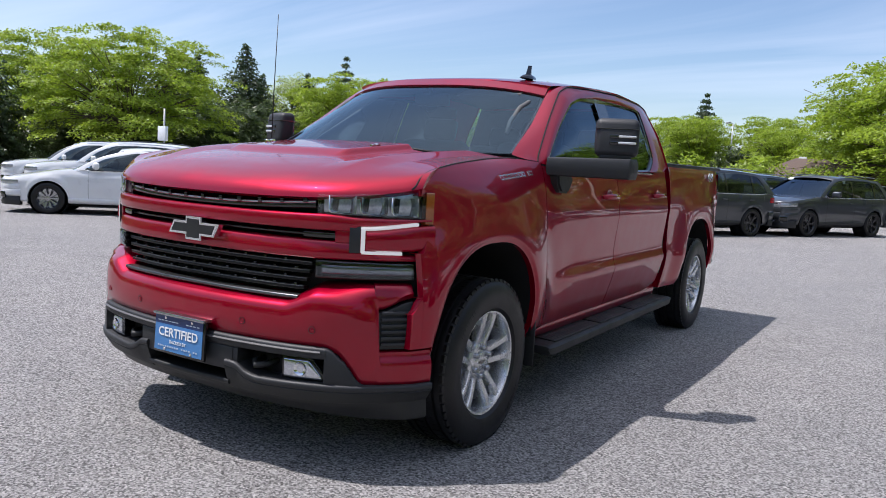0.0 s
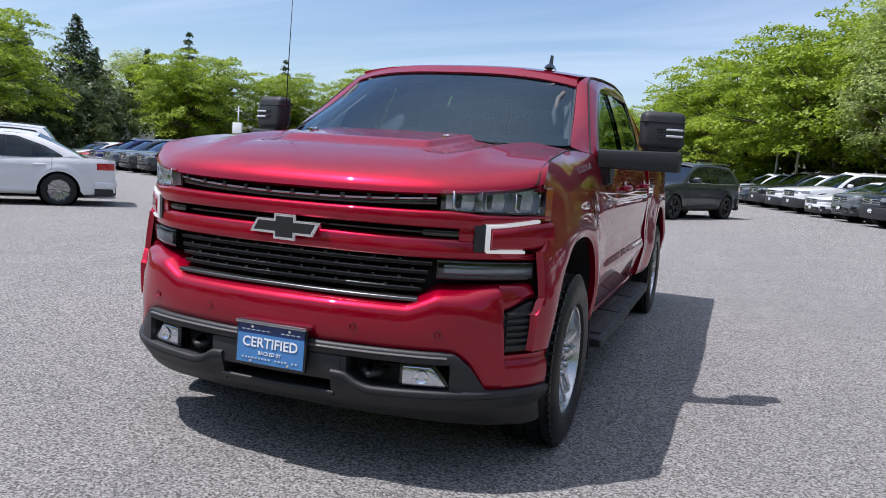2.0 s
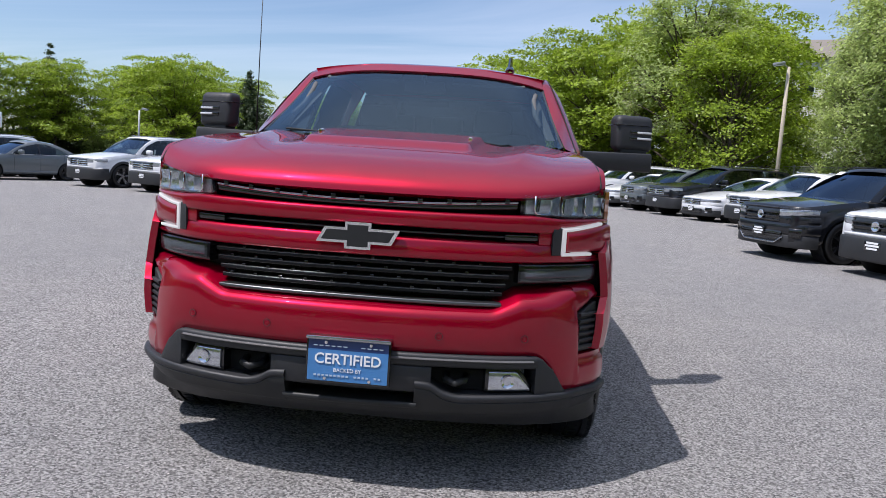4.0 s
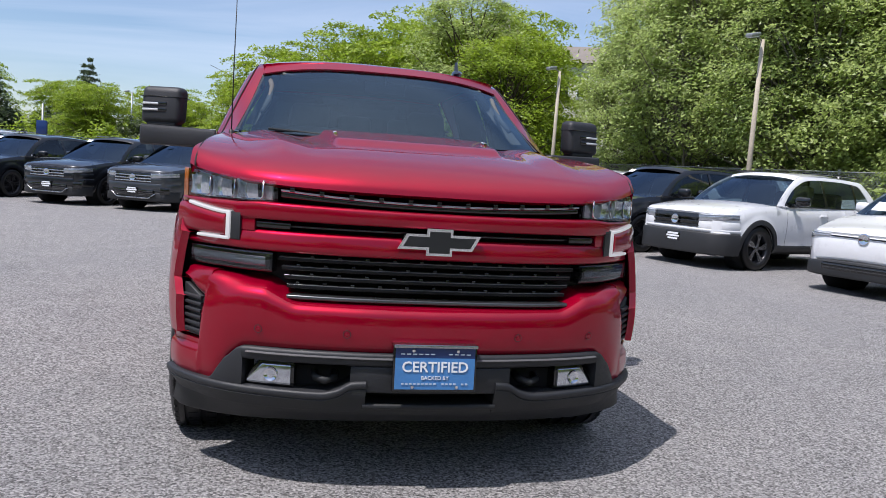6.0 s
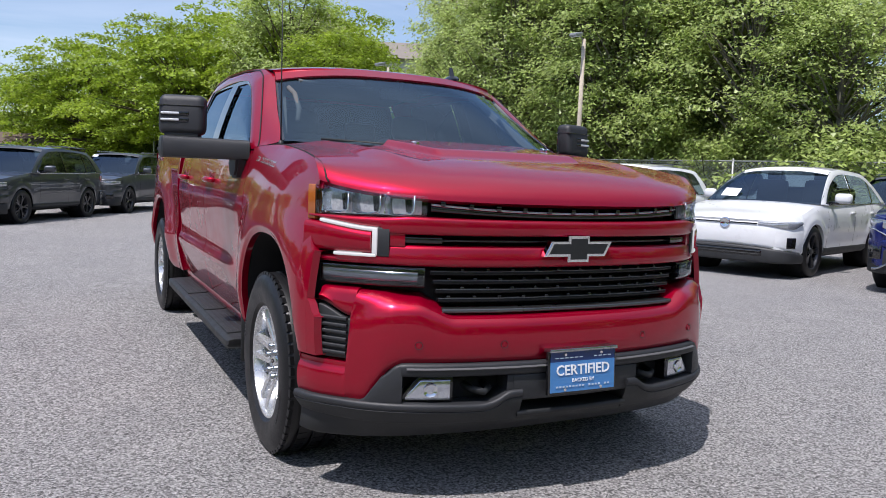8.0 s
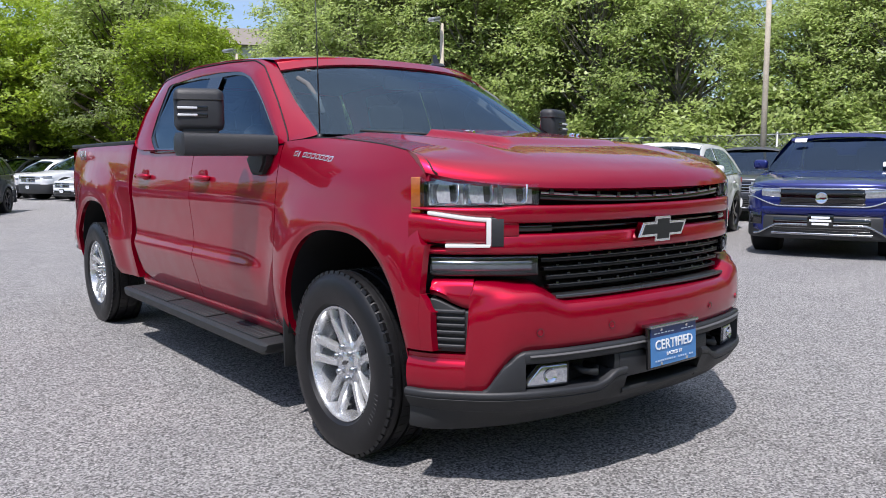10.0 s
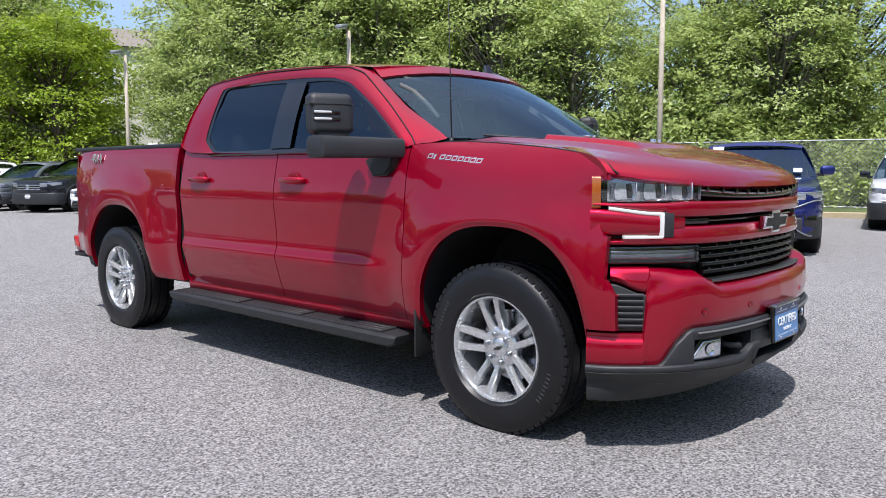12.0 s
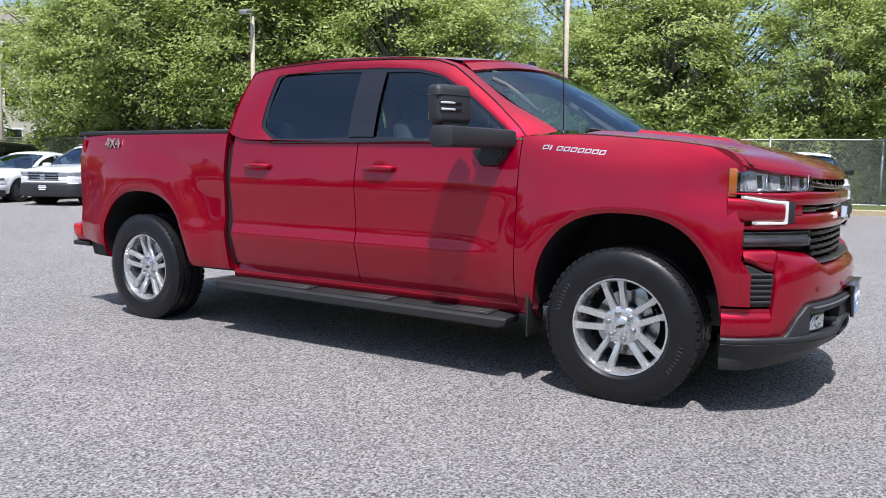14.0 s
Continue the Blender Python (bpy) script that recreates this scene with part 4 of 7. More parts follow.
    strip("frame", sx * (s_a - 0.05), sx * (s_a - 0.006), flat(0.936), flat(1.044), 0.004, 0.04, GREY_PLASTIC, drl, 0.004, 6)
    # red corner inside the bracket
    strip("corner_panel", sx * (s_a + 0.018), sx * FACE_L, flat(0.948), lambda s: arm_top(s) - 0.013, 0.016, 0.06, RED, truck, 0.02, 20)
    # lower lamp
    aux = strip("lower_lamp", sx * face_s(0.615), sx * face_s(0.935), flat(0.826), lambda s: lerp(0.902, 0.900, sstep(0.62, 1.0, abs(s))), -0.006, 0.05, GLOSS_BLACK, truck, 0.006, 20, label="dark lower turn-signal lamp")
    strip("lens", sx * face_s(0.64), sx * face_s(0.928), flat(0.846), flat(0.884), -0.002, 0.02, LENS_LAMP, aux, 0.008, 20)
    strip("lens_cover", sx * face_s(0.62), sx * face_s(0.933), flat(0.834), flat(0.898), 0.003, 0.004, SMOKE, aux, 0.003, 20).visible_shadow = False
    # corner vent
    vent = thing("corner_vent")
    vent.parent = truck
    s0, s1 = S_VENT - 0.004, bump_s(0.958)
    strip("vent_frame", sx * s0, sx * s1, flat(0.546), lambda s: lerp(0.70, 0.745, sstep(s0, s1, abs(s))), -0.016, 0.03, BLACK_PLASTIC, vent, 0.006, 10, vpath)
    for k in range(6):
        z0 = 0.562 + k * 0.026
        strip("vent_slat", sx * (s0 + 0.012), sx * (s1 - 0.008), flat(z0), flat(z0 + 0.014), -0.003, 0.02, GREY_PLASTIC, vent, 0.004, 8, vpath)
    # bumper corner above the vent
    strip("bumper_corner", sx * (S_VENT - 0.02), sx * bump_s(0.960), lambda s: lerp(0.70, 0.748, sstep(s0, s1, abs(s))) + 0.004, lambda s: 0.814, -0.016, 0.06, RED, truck, 0.026, 14, vpath, lean=-0.012)
    bm = bmesh.new()
    grid(bm, [[(sx * 0.955, -0.49, z), (sx * 0.90, -0.535, z), (sx * 0.83, -0.60, z), (sx * 0.78, -0.62, z)] for z in (0.54, 0.70, 0.86, 0.95)])
    part("air_slot", bm, DARK, truck)

# bow-tie shaped emblem
bow = [(-0.160, -0.030), (-0.128, 0.028), (-0.050, 0.028), (-0.050, 0.050), (0.050, 0.050), (0.050, 0.028), (0.160, 0.028), (0.128, -0.030), (0.050, -0.030), (0.050, -0.052), (-0.050, -0.052), (-0.050, -0.030)]
emb = part("emblem", prism(bmesh.new(), bow, lambda u, v, d: (u, -0.888 - d, 0.978 + v), 0.030, 0.004), CHROME, truck, "chrome-edged black emblem", 30)
inner = [(-0.140, -0.020), (-0.119, 0.019), (-0.040, 0.019), (-0.040, 0.040), (0.040, 0.040), (0.040, 0.019), (0.140, 0.019), (0.119, -0.020), (0.040, -0.020), (0.040, -0.042), (-0.040, -0.042), (-0.040, -0.020)]
part("emblem_face", prism(bmesh.new(), inner, lambda u, v, d: (u, -0.914 - d, 0.978 + v), 0.006, 0.002), BLACK_PLASTIC, emb, "black emblem face", 30)

# dealer plate
plate = thing("dealer_plate", None)
plate.parent = truck
plate["label"] = "blue and navy dealer plate reading CERTIFIED in a black frame"
tilt = Matrix.Translation((0, -0.978, 0.508)) @ Matrix.Rotation(radians(-3), 4, "X")


def on_plate(bm):
    bmesh.ops.transform(bm, matrix=tilt, verts=bm.verts)
    return bm


part("plate_frame", on_plate(box((0, 0.006, 0), (0.322, 0.02, 0.176), 0.006)), GLOSS_BLACK, plate)
part("frame_top", on_plate(box((0, 0.008, 0.086), (0.322, 0.05, 0.014), 0.004)), SATIN, plate)
part("plate_bracket", on_plate(box((0, 0.04, -0.01), (0.26, 0.06, 0.12), 0.006)), BLACK_PLASTIC, plate)
part("plate_sheet", on_plate(box((0, -0.005, -0.018), (0.304, 0.003, 0.118), 0.0)), PLATE_BLUE, plate)
part("plate_band", on_plate(box((0, -0.0052, 0.0595), (0.304, 0.003, 0.036), 0.0)), PLATE_NAVY, plate)
face_up = tilt @ Matrix.Rotation(radians(90), 4, "X")
writing("plate_word", "CERTIFIED", 0.055, face_up @ Matrix.Translation((0, 0.006, 0.0085)), WHITE_PRINT, plate, 0.0008, 0.0008)
writing("plate_line", "BACKED BY", 0.020, face_up @ Matrix.Translation((0, -0.034, 0.0085)), WHITE_PRINT, plate, 0.0008)
for row, z, h, n in ((0, -0.056, 0.0065, 17), (1, 0.056, 0.0035, 12)):
    for i in range(n):
        u = lerp(-0.122, 0.122, i / (n - 1)) if row == 0 else lerp(-0.125, 0.125, i / (n - 1))
        if (row == 0 and i in (9, 14)) or (row == 1 and i in (6, 7)):
            continue
        part("print_bar", on_plate(box((u, -0.0085, z), (0.009 if row == 0 else 0.015, 0.0015, h), 0)), PRINT_FAINT, plate)
for u in (-0.085, 0.085):
    for v in (-0.068, 0.068):
        bm = bmesh.new()
        revolve(bm, [(0, 0.007), (0.003, 0.006), (0.0035, 0.0)], 12, "X", tilt @ Matrix.Translation((u, -0.0065, v)) @ Matrix.Rotation(radians(-90), 4, "Z"))
        part("plate_screw", weld(bm), CHROME, plate)

# small chrome marks on the sides of the hood bulge
for sx in (1, -1):
    for dy, w in ((0.0, 0.020), (0.026, 0.010), (0.044, 0.024)):
        q = Vector((sx * 0.356, -0.13 + dy, 0))
        near = min(hood_pts, key=lambda p: (p.x - q.x) ** 2 + (p.y - q.y) ** 2)
        part("hood_mark", box((q.x, q.y, near.z + 0.004), (0.018, w, 0.014), 0.002, 1, Matrix.Rotation(radians(12 * sx), 4, "Y")), CHROME, hood)

# ---- wheels, mirrors, boards and trim of the truck ----
def tyre_mesh(bm, r_out, r_rim, half, grooves=True, seg=64):
    prof = [(-half * 0.80, r_rim), (-half * 0.98, r_rim + 0.02), (-half * 1.06, lerp(r_rim, r_out, 0.5)), (-half * 1.0, r_out - 0.035), (-half * 0.9, r_out - 0.012), (-half * 0.78, r_out - 0.002)]
    tread = []
    if grooves:
        for c in (-0.5, 0.0, 0.5):
            tread += [(half * (c - 0.06), r_out), (half * (c - 0.05), r_out - 0.010), (half * (c + 0.05), r_out - 0.010), (half * (c + 0.06), r_out)]
    prof = prof + tread + [(-a, r) for a, r in prof[::-1]]
    revolve(bm, prof, seg)
    return bm


def tyre_part(r_out, r_rim, half, parent, blocks=56, label=""):
    bm = tyre_mesh(bmesh.new(), r_out, r_rim, half)
    bmesh.ops.recalc_face_normals(bm, faces=bm.faces)
    tyre = part("tyre", bm, RUBBER, parent, label, 30)
    # shoulder blocks
    bm = bmesh.new()
    for k in range(blocks):
        t = 2 * math.pi * k / blocks
        rot = Matrix.Rotation(t, 4, "X")
        for sd in (-1, 1):
            for (a, w, h, rr) in ((0.79, 0.20, 0.015, r_out - 0.0078), (0.28, 0.30, 0.016, r_out - 0.0062)):
                r = bmesh.ops.create_cube(bm, size=1.0)
                m = rot @ Matrix.Translation((sd * half * a, 0, rr)) @ Matrix.Rotation(sd * (-0.25 if a > 0.5 else 0.1), 4, "Y" if a > 0.5 else "Z") @ Matrix.Diagonal((half * w, 2 * math.pi * r_out / blocks * 0.72, h, 1))
                bmesh.ops.transform(bm, matrix=m, verts=r["verts"])
    tagged(part("tread", bm, RUBBER, tyre, "", 30), kind="stuff")
    return tyre


def truck_wheel(name):
    """Wheel facing +x, centre at the origin: tyre, rim with twin spokes, hub, nuts."""
    w = thing(name)
    w.parent = truck
    tyre = tyre_part(TYRE_R, 0.245, 0.133, w)
    bm = bmesh.new()
    revolve(bm, [(0.112, 0.252), (0.118, 0.249), (0.116, 0.240), (0.100, 0.234), (0.06, 0.226), (-0.06, 0.222), (-0.11, 0.24)], 64)
    bmesh.ops.recalc_face_normals(bm, faces=bm.faces)
    rim = part("rim", bm, RIM, w, "bright silver alloy rim", 40)
    out = curve((0.05, 0.070), (0.10, 0.080), (0.17, 0.096), (0.238, 0.106))
    for k in range(5):
        bm = bmesh.new()
        base = 2 * math.pi * k / 5 + 0.175
        for sd in (-1, 1):
            rows = []
            for r in span(0.055, 0.240, 9):
                q = (r - 0.055) / 0.185
                a = base + sd * math.atan2(lerp(0.026, 0.047, q), r)
                wd = lerp(0.0195, 0.0155, q) * (1 + 0.45 * max(0, 2 * q - 1) ** 3)
                c, sn = math.cos(a), math.sin(a)
                x = out(r)
                row = []
                for dw, dx in ((-1.0, -0.040), (-1.0, -0.010), (-0.75, -0.001), (0.3 * sd, 0.0), (0.75, -0.001), (1.0, -0.010), (1.0, -0.040)):
                    row.append((x + dx, r * c - sn * wd * dw, r * sn + c * wd * dw))
                rows.append(row)
            grid(bm, rows)
        bmesh.ops.recalc_face_normals(bm, faces=bm.faces)
        part("spoke", bm, RIM, rim, "", 45)
    bm = bmesh.new()
    revolve(bm, [(0.04, 0.105), (0.068, 0.100), (0.078, 0.085), (0.076, 0.05), (0.082, 0.045), (0.085, 0.040), (0.087, 0.0)], 36)
    bmesh.ops.recalc_face_normals(bm, faces=bm.faces)
    hub = part("hub", bm, RIM, rim, "", 40)
    bm = bmesh.new()
    prism(bm, [(u * 0.17, v * 0.17) for u, v in bow], lambda u, v, d: (0.087 + d, u, v), 0.003)
    part("cap_mark", bm, GLOSS_BLACK, rim)
    for k in range(6):
        t = 2 * math.pi * k / 6 + 0.436
        bm = bmesh.new()
        revolve(bm, [(0.07, 0.015), (0.098, 0.014), (0.102, 0.009), (0.102, 0.0)], 6, "X", Matrix.Translation((0, 0.068 * math.cos(t), 0.068 * math.sin(t))))
        part("wheel_nut", bm, SATIN, rim, "", 20)
    bm = bmesh.new()
    revolve(bm, [(-0.02, 0.05), (-0.02, 0.17), (-0.035, 0.172), (-0.035, 0.05)], 40)
    rbox(bm, (-0.01, 0.12, 0.08), (0.07, 0.09, 0.17), 0.02)
    part("brake", bm, SATIN, w, "grey brake disc and caliper", 30)
    bm = bmesh.new()
    revolve(bm, [(-0.08, 0.23), (-0.085, 0.0)], 30)
    part("inner_dish", bm, DARK, w)
    # raised sidewall lettering, as plain blocks
    for base in (0.6, 0.6 + math.pi):
        for i in range(8):
            t = base + i * 0.062
            bm = bmesh.new()
            rbox(bm, (0, 0, 0), (0.003, 0.007, 0.022), 0.001, 1)
            m = Matrix.Rotation(t, 4, "X") @ Matrix.Translation((0.1405, 0, 0.328)) @ Matrix.Rotation(radians(-4), 4, "Y")
            bmesh.ops.transform(bm, matrix=m, verts=bm.verts)
            part("sidewall_mark", bm, RUBBER_TEXT, tyre)
    return w


wheel = truck_wheel("wheel")
wheel.matrix_basis = pose(TRACK_X, 0, 0.388)
for m in (pose(-TRACK_X, 0, 0.388, 20, 0, 180), pose(TRACK_X, WHEELBASE, 0.388, 35), pose(-TRACK_X, WHEELBASE, 0.388, 10, 0, 180)):
    copy_thing(wheel, m)

for sx in (1, -1):
    for yc in AXLES:
        bm = bmesh.new()
        prof = [(-0.495, 0.43), (-0.49, 0.46)] + [(0.49 * -math.cos(math.pi * k / 20), 0.41 + 0.565 * max(0, 1 - abs(math.cos(math.pi * k / 20)) ** 2.5) ** 0.4) for k in range(1, 20)] + [(0.49, 0.46), (0.495, 0.43)]
        grid(bm, [[(sx * x, yc + u, z + 0.004) for u, z in prof] for x in (0.985, 0.45)])
        grid(bm, [[(sx * 0.46, yc + u, 0.34), (sx * 0.46, yc + u, z)] for u, z in prof])
        part("wheel_well", weld(bm), DARK, truck, "", 50)
    for yc in AXLES[:1]:
        part("mud_flap", box((sx * 0.90, yc + 0.515, 0.40), (0.20, 0.012, 0.26), 0.004), BLACK_PLASTIC, truck, "black rubber mud flap")
    bm = bmesh.new()
    tube(bm, [(sx * 0.62, 0, 0.39), (sx * 0.80, 0, 0.39)], 0.06, 12)
    tube(bm, [(sx * 0.62, WHEELBASE, 0.39), (sx * 0.80, WHEELBASE, 0.39)], 0.07, 12)
    part("axle_stub", bm, DARK, truck)
    # running board
    prof = [(0.868, 0.315), (0.975, 0.302), (1.035, 0.304), (1.048, 0.316), (1.050, 0.352), (1.040, 0.364), (1.020, 0.368), (0.868, 0.374)]
    bm = bmesh.new()
    rows = []
    for y, k in ((0.62, 0.0), (0.632, 0.6), (0.67, 1.0), (1.2, 1), (1.8, 1), (2.4, 1), (2.86, 1.0), (2.90, 0.6), (2.915, 0.0)):
        zz = 0.012 * (y - 0.6) / 2.2
        rows.append([(sx * (lerp(0.95, x, 0.9 + 0.1 * k)), y, lerp(0.358, z, 0.35 + 0.65 * k) + zz) for x, z in prof])
    vs = grid(bm, rows, close_u=True)
    bm.faces.new(vs[0])
    bm.faces.new(vs[-1])
    bmesh.ops.recalc_face_normals(bm, faces=bm.faces)
    board = part("running_board", bm, BLACK_PLASTIC, truck, "black ribbed plastic running board", 40)
    for y0, y1 in ((0.74, 1.42), (1.44, 2.06), (2.08, 2.80)):
        part("step_pad", box((sx * 0.948, (y0 + y1) / 2, 0.3725 + 0.012 * ((y0 + y1) / 2 - 0.6) / 2.2), (0.150, y1 - y0, 0.010), 0.004, 2, Matrix.Rotation(radians(sx * 2.2), 4, "Y")), BLACK_PLASTIC, board)
        for i in range(4):
            part("tread_rib", box((sx * (0.895 + i * 0.034), (y0 + y1) / 2, 0.378 - 0.0013 * i + 0.012 * ((y0 + y1) / 2 - 0.6) / 2.2), (0.012, y1 - y0 - 0.04, 0.006), 0.002, 1), BLACK_PLASTIC, board)
    for y in (0.9, 1.7, 2.5):
        part("bracket", box((sx * 0.78, y, 0.37), (0.22, 0.05, 0.03), 0.006), DARK, board)
    # door handles
    for y in (1.53, 2.55):
        h = thing("door_handle")
        h.parent = truck
        x = half_width(y, 1.165)
        bm = bmesh.new()
        revolve(bm, [(0.002, 0.056), (0.004, 0.052), (0.002, 0.040), (-0.003, 0.0)], 28, "X", Matrix.Translation((sx * x, y, 1.166)) @ Matrix.Diagonal((sx, 1.15, 0.92, 1)))
        part("handle_cup", weld(bm), RED, h)
        bm = bmesh.new()
        tube(bm, [(sx * (x + 0.004), y - 0.115, 1.166), (sx * (x + 0.028), y - 0.09, 1.168), (sx * (x + 0.036), y, 1.169), (sx * (x + 0.028), y + 0.09, 1.168), (sx * (x + 0.004), y + 0.115, 1.166)], [0.012, 0.017, 0.018, 0.017, 0.012], 10)
        part("handle_bar", bm, RED, h)
    # towing mirror: base, arm, head with turn-signal bars
    mir = thing("towing_mirror")
    mir.parent = truck
    bm = bmesh.new()
    prism(bm, [(0.665, 1.29), (0.70, 1.355), (0.80, 1.325), (0.88, 1.27), (0.82, 1.19), (0.72, 1.195), (0.675, 1.24)], lambda u, v, d: (sx * (0.955 + d), u, v), 0.05, 0.012)
    part("mirror_base", bm, BLACK_PLASTIC, mir, "", 40)
    bm = bmesh.new()
    rows = []
    for q in span(0, 1, 9):
        x = lerp(0.945, 1.345, q)
        y0, y1 = lerp(0.63, 0.79, q), lerp(0.75, 0.93, q)
        z0, z1 = lerp(1.285, 1.285, q), lerp(1.385, 1.395, q)
        r = 0.022
        rows.append([(sx * x, y0, z0 + r), (sx * x, y0, z1 - r), (sx * x, y0 + r * 0.3, z1 - r * 0.3), (sx * x, y0 + r, z1), (sx * x, y1 - r, z1), (sx * x, y1, z1 - r), (sx * x, y1, z0 + r), (sx * x, y1 - r, z0), (sx * x, y0 + r, z0), (sx * x, y0 + r * 0.3, z0 + r * 0.3)])
    last = [(sx * (1.352), lerp(p[1], 0.86, 0.2), lerp(p[2], 1.34, 0.2)) for p in rows[-1]]
    vs = grid(bm, rows + [last], close_u=True)
    bm.faces.new(vs[0])
    bm.faces.new(vs[-1])
    bmesh.ops.recalc_face_normals(bm, faces=bm.faces)
    part("mirror_arm", bm, GREY_PLASTIC, mir, "", 40)
    bm = bmesh.new()
    rbox(bm, (sx * 1.238, 0.872, 1.506), (0.232, 0.110, 0.206), 0.034, 4)
    for v in bm.verts:
        v.co.y += 0.018 * (v.co.z - 1.40) / 0.2
    # the head is swept back towards its outer end
    sweep = Matrix.Translation((sx * 1.238, 0.872, 0)) @ Matrix.Rotation(radians(20 * sx), 4, "Z") @ Matrix.Translation((-sx * 1.238, -0.872, 0))
    head = [part("mirror_head", bm, GREY_PLASTIC, mir, "", 50),
            part("lid_seam", box((sx * 1.238, 0.886, 1.552), (0.2345, 0.116, 0.004), 0.001, 1), GLOSS_BLACK, mir),
            part("mirror_neck", box((sx * 1.235, 0.875, 1.40), (0.17, 0.09, 0.04), 0.01), BLACK_PLASTIC, mir),
            part("mirror_glass", box((sx * 1.238, 0.936, 1.508), (0.195, 0.006, 0.17), 0.002), CHROME, mir, "mirror glass")]
    for k in range(2):
        head.append(part("signal_bar", box((sx * 1.270, 0.834 + 0.003 * k, 1.478 + k * 0.034), (0.142, 0.03, 0.024), 0.006), GLOSS_BLACK, mir, "gloss black signal slot"))
        head.append(part("signal_lens", box((sx * 1.292, 0.827 + 0.003 * k, 1.478 + k * 0.034), (0.092, 0.024, 0.012), 0.004), SIGNAL_WHITE, mir, "bright signal lens"))
    for o in head:
        o.data.transform(sweep)
    # badges drawn as plain slanted blocks
    badge = thing("name_badge")
    badge.parent = truck
    for i in range(9):
        y = (0.475 - i * 0.0395)
        z = 1.288 - i * 0.0035
        bm = bmesh.new()
        w = 0.011 if i == 1 else 0.034
        sl = 0.010
        x0 = half_width(y, z)
        x1 = half_width(y, z + 0.03)
        prism(bm, [(0, 0), (w, 0), (w, 0.024), (0, 0.024)], lambda u, v, d: (sx * (lerp(x0, x1, v / 0.03) + d), y - u - 0.008 * v / 0.028, z + v - 0.006), 0.004)
        part("badge_block", bm, RIM, badge)
        if i != 1:
            bm = bmesh.new()
            prism(bm, [(0.007, 0.006), (w - 0.007, 0.006), (w - 0.007, 0.018), (0.007, 0.018)], lambda u, v, d: (sx * (lerp(x0, x1, v / 0.03) + 0.003 + d), y - u - 0.008 * v / 0.028, z + v - 0.006), 0.002)
            part("badge_shadow", bm, RED, badge)
    rot = Matrix(((0, 0, sx, 0), (sx, 0, 0, 0), (0, 1, 0, 0), (0, 0, 0, 1)))
    writing("bed_badge", "4X4", 0.105, Matrix.Translation((sx * (half_width(4.08, 1.30) + 0.008), 4.12, 1.320)) @ rot, RIM, truck, 0.003, 0.001)
    # bed rail cap
    bm = bmesh.new()
    rbox(bm, (sx * 0.90, 3.73, 1.402), (0.10, 1.72, 0.03), 0.01)
    part("bed_rail", bm, BLACK_PLASTIC, truck)
    # tail lamp and rear bumper end
    rows = [[(sx * (0.958 - d), 4.50 + e, z) for d, e in ((0.0, 0), (0.012, 0.05), (0.04, 0.09), (0.10, 0.105))] for z in span(0.94, 1.36, 6)]
    part("tail_lamp", sheet(rows), RED_LENS, truck, "red tail lamp", 50)

bm = bmesh.new()
rbox(bm, (0, 4.585, 0.98), (1.80, 0.06, 0.82), 0.03)
part("tailgate", bm, RED, truck)
bm = bmesh.new()
rbox(bm, (0, 4.66, 0.60), (1.84, 0.22, 0.16), 0.05, 3)
part("rear_bumper", bm, RED, truck, "red rear step bumper")
part("bumper_step", box((0, 4.68, 0.505), (1.82, 0.24, 0.04), 0.015), BLACK_PLASTIC, truck)
for sx in (1, -1):
    part("rear_reflector", box((sx * 0.915, 4.70, 0.62), (0.03, 0.10, 0.10), 0.012), RED_LENS, truck)
part("tonneau_cover", box((0, 3.73, 1.412), (1.76, 1.70, 0.022), 0.01), BLACK_PLASTIC, truck, "black folding bed cover")
part("cab_back", sheet([[(x, 2.86, z) for x in (-0.94, 0, 0.94)] for z in (0.45, 1.0, 1.38)]), RED, truck)
part("underbody", box((0, 1.9, 0.46), (1.30, 4.9, 0.16), 0.03), UNDERSIDE, truck)
part("floor_pan", box((0, 1.7, 0.52), (1.72, 2.3, 0.06), 0.02), UNDERSIDE, truck)
# roof fin
bm = bmesh.new()
rows = []
for y, w, h in ((1.14, 0.006, 0.004), (1.18, 0.024, 0.022), (1.24, 0.03, 0.034), (1.30, 0.026, 0.028), (1.33, 0.012, 0.010)):
    rows.append([(0.50 + w * math.cos(t), y, 1.868 + h * math.sin(t)) for t in span(0, math.pi, 9)])
grid(bm, rows)
rows = []
for q in span(0, 1, 5):
    rows.append([(0.50 + dx * lerp(0.016, 0.010, q), y, lerp(1.89, 1.952, q)) for y, dx in ((lerp(1.20, 1.235, q), 0), (lerp(1.24, 1.262, q), 1), (lerp(1.29, 1.288, q), 0), (lerp(1.24, 1.262, q), -1))])
vs = grid(bm, rows, close_u=True)
bm.faces.new(vs[-1])
bmesh.ops.recalc_face_normals(bm, faces=bm.faces)
part("roof_fin", bm, GLOSS_BLACK, truck, "black roof antenna fin")
# mast antenna
bm = bmesh.new()
tube(bm, [(-0.845, 0.40, 1.35), (-0.845, 0.40, 1.385)], [0.016, 0.01], 10)
tube(bm, [(-0.845, 0.40, 1.38), (-0.845, 0.41, 1.75), (-0.843, 0.425, 2.18)], [0.0035, 0.003, 0.002], 6)
part("mast_antenna", bm, BLACK_PLASTIC, truck, "thin black mast antenna")

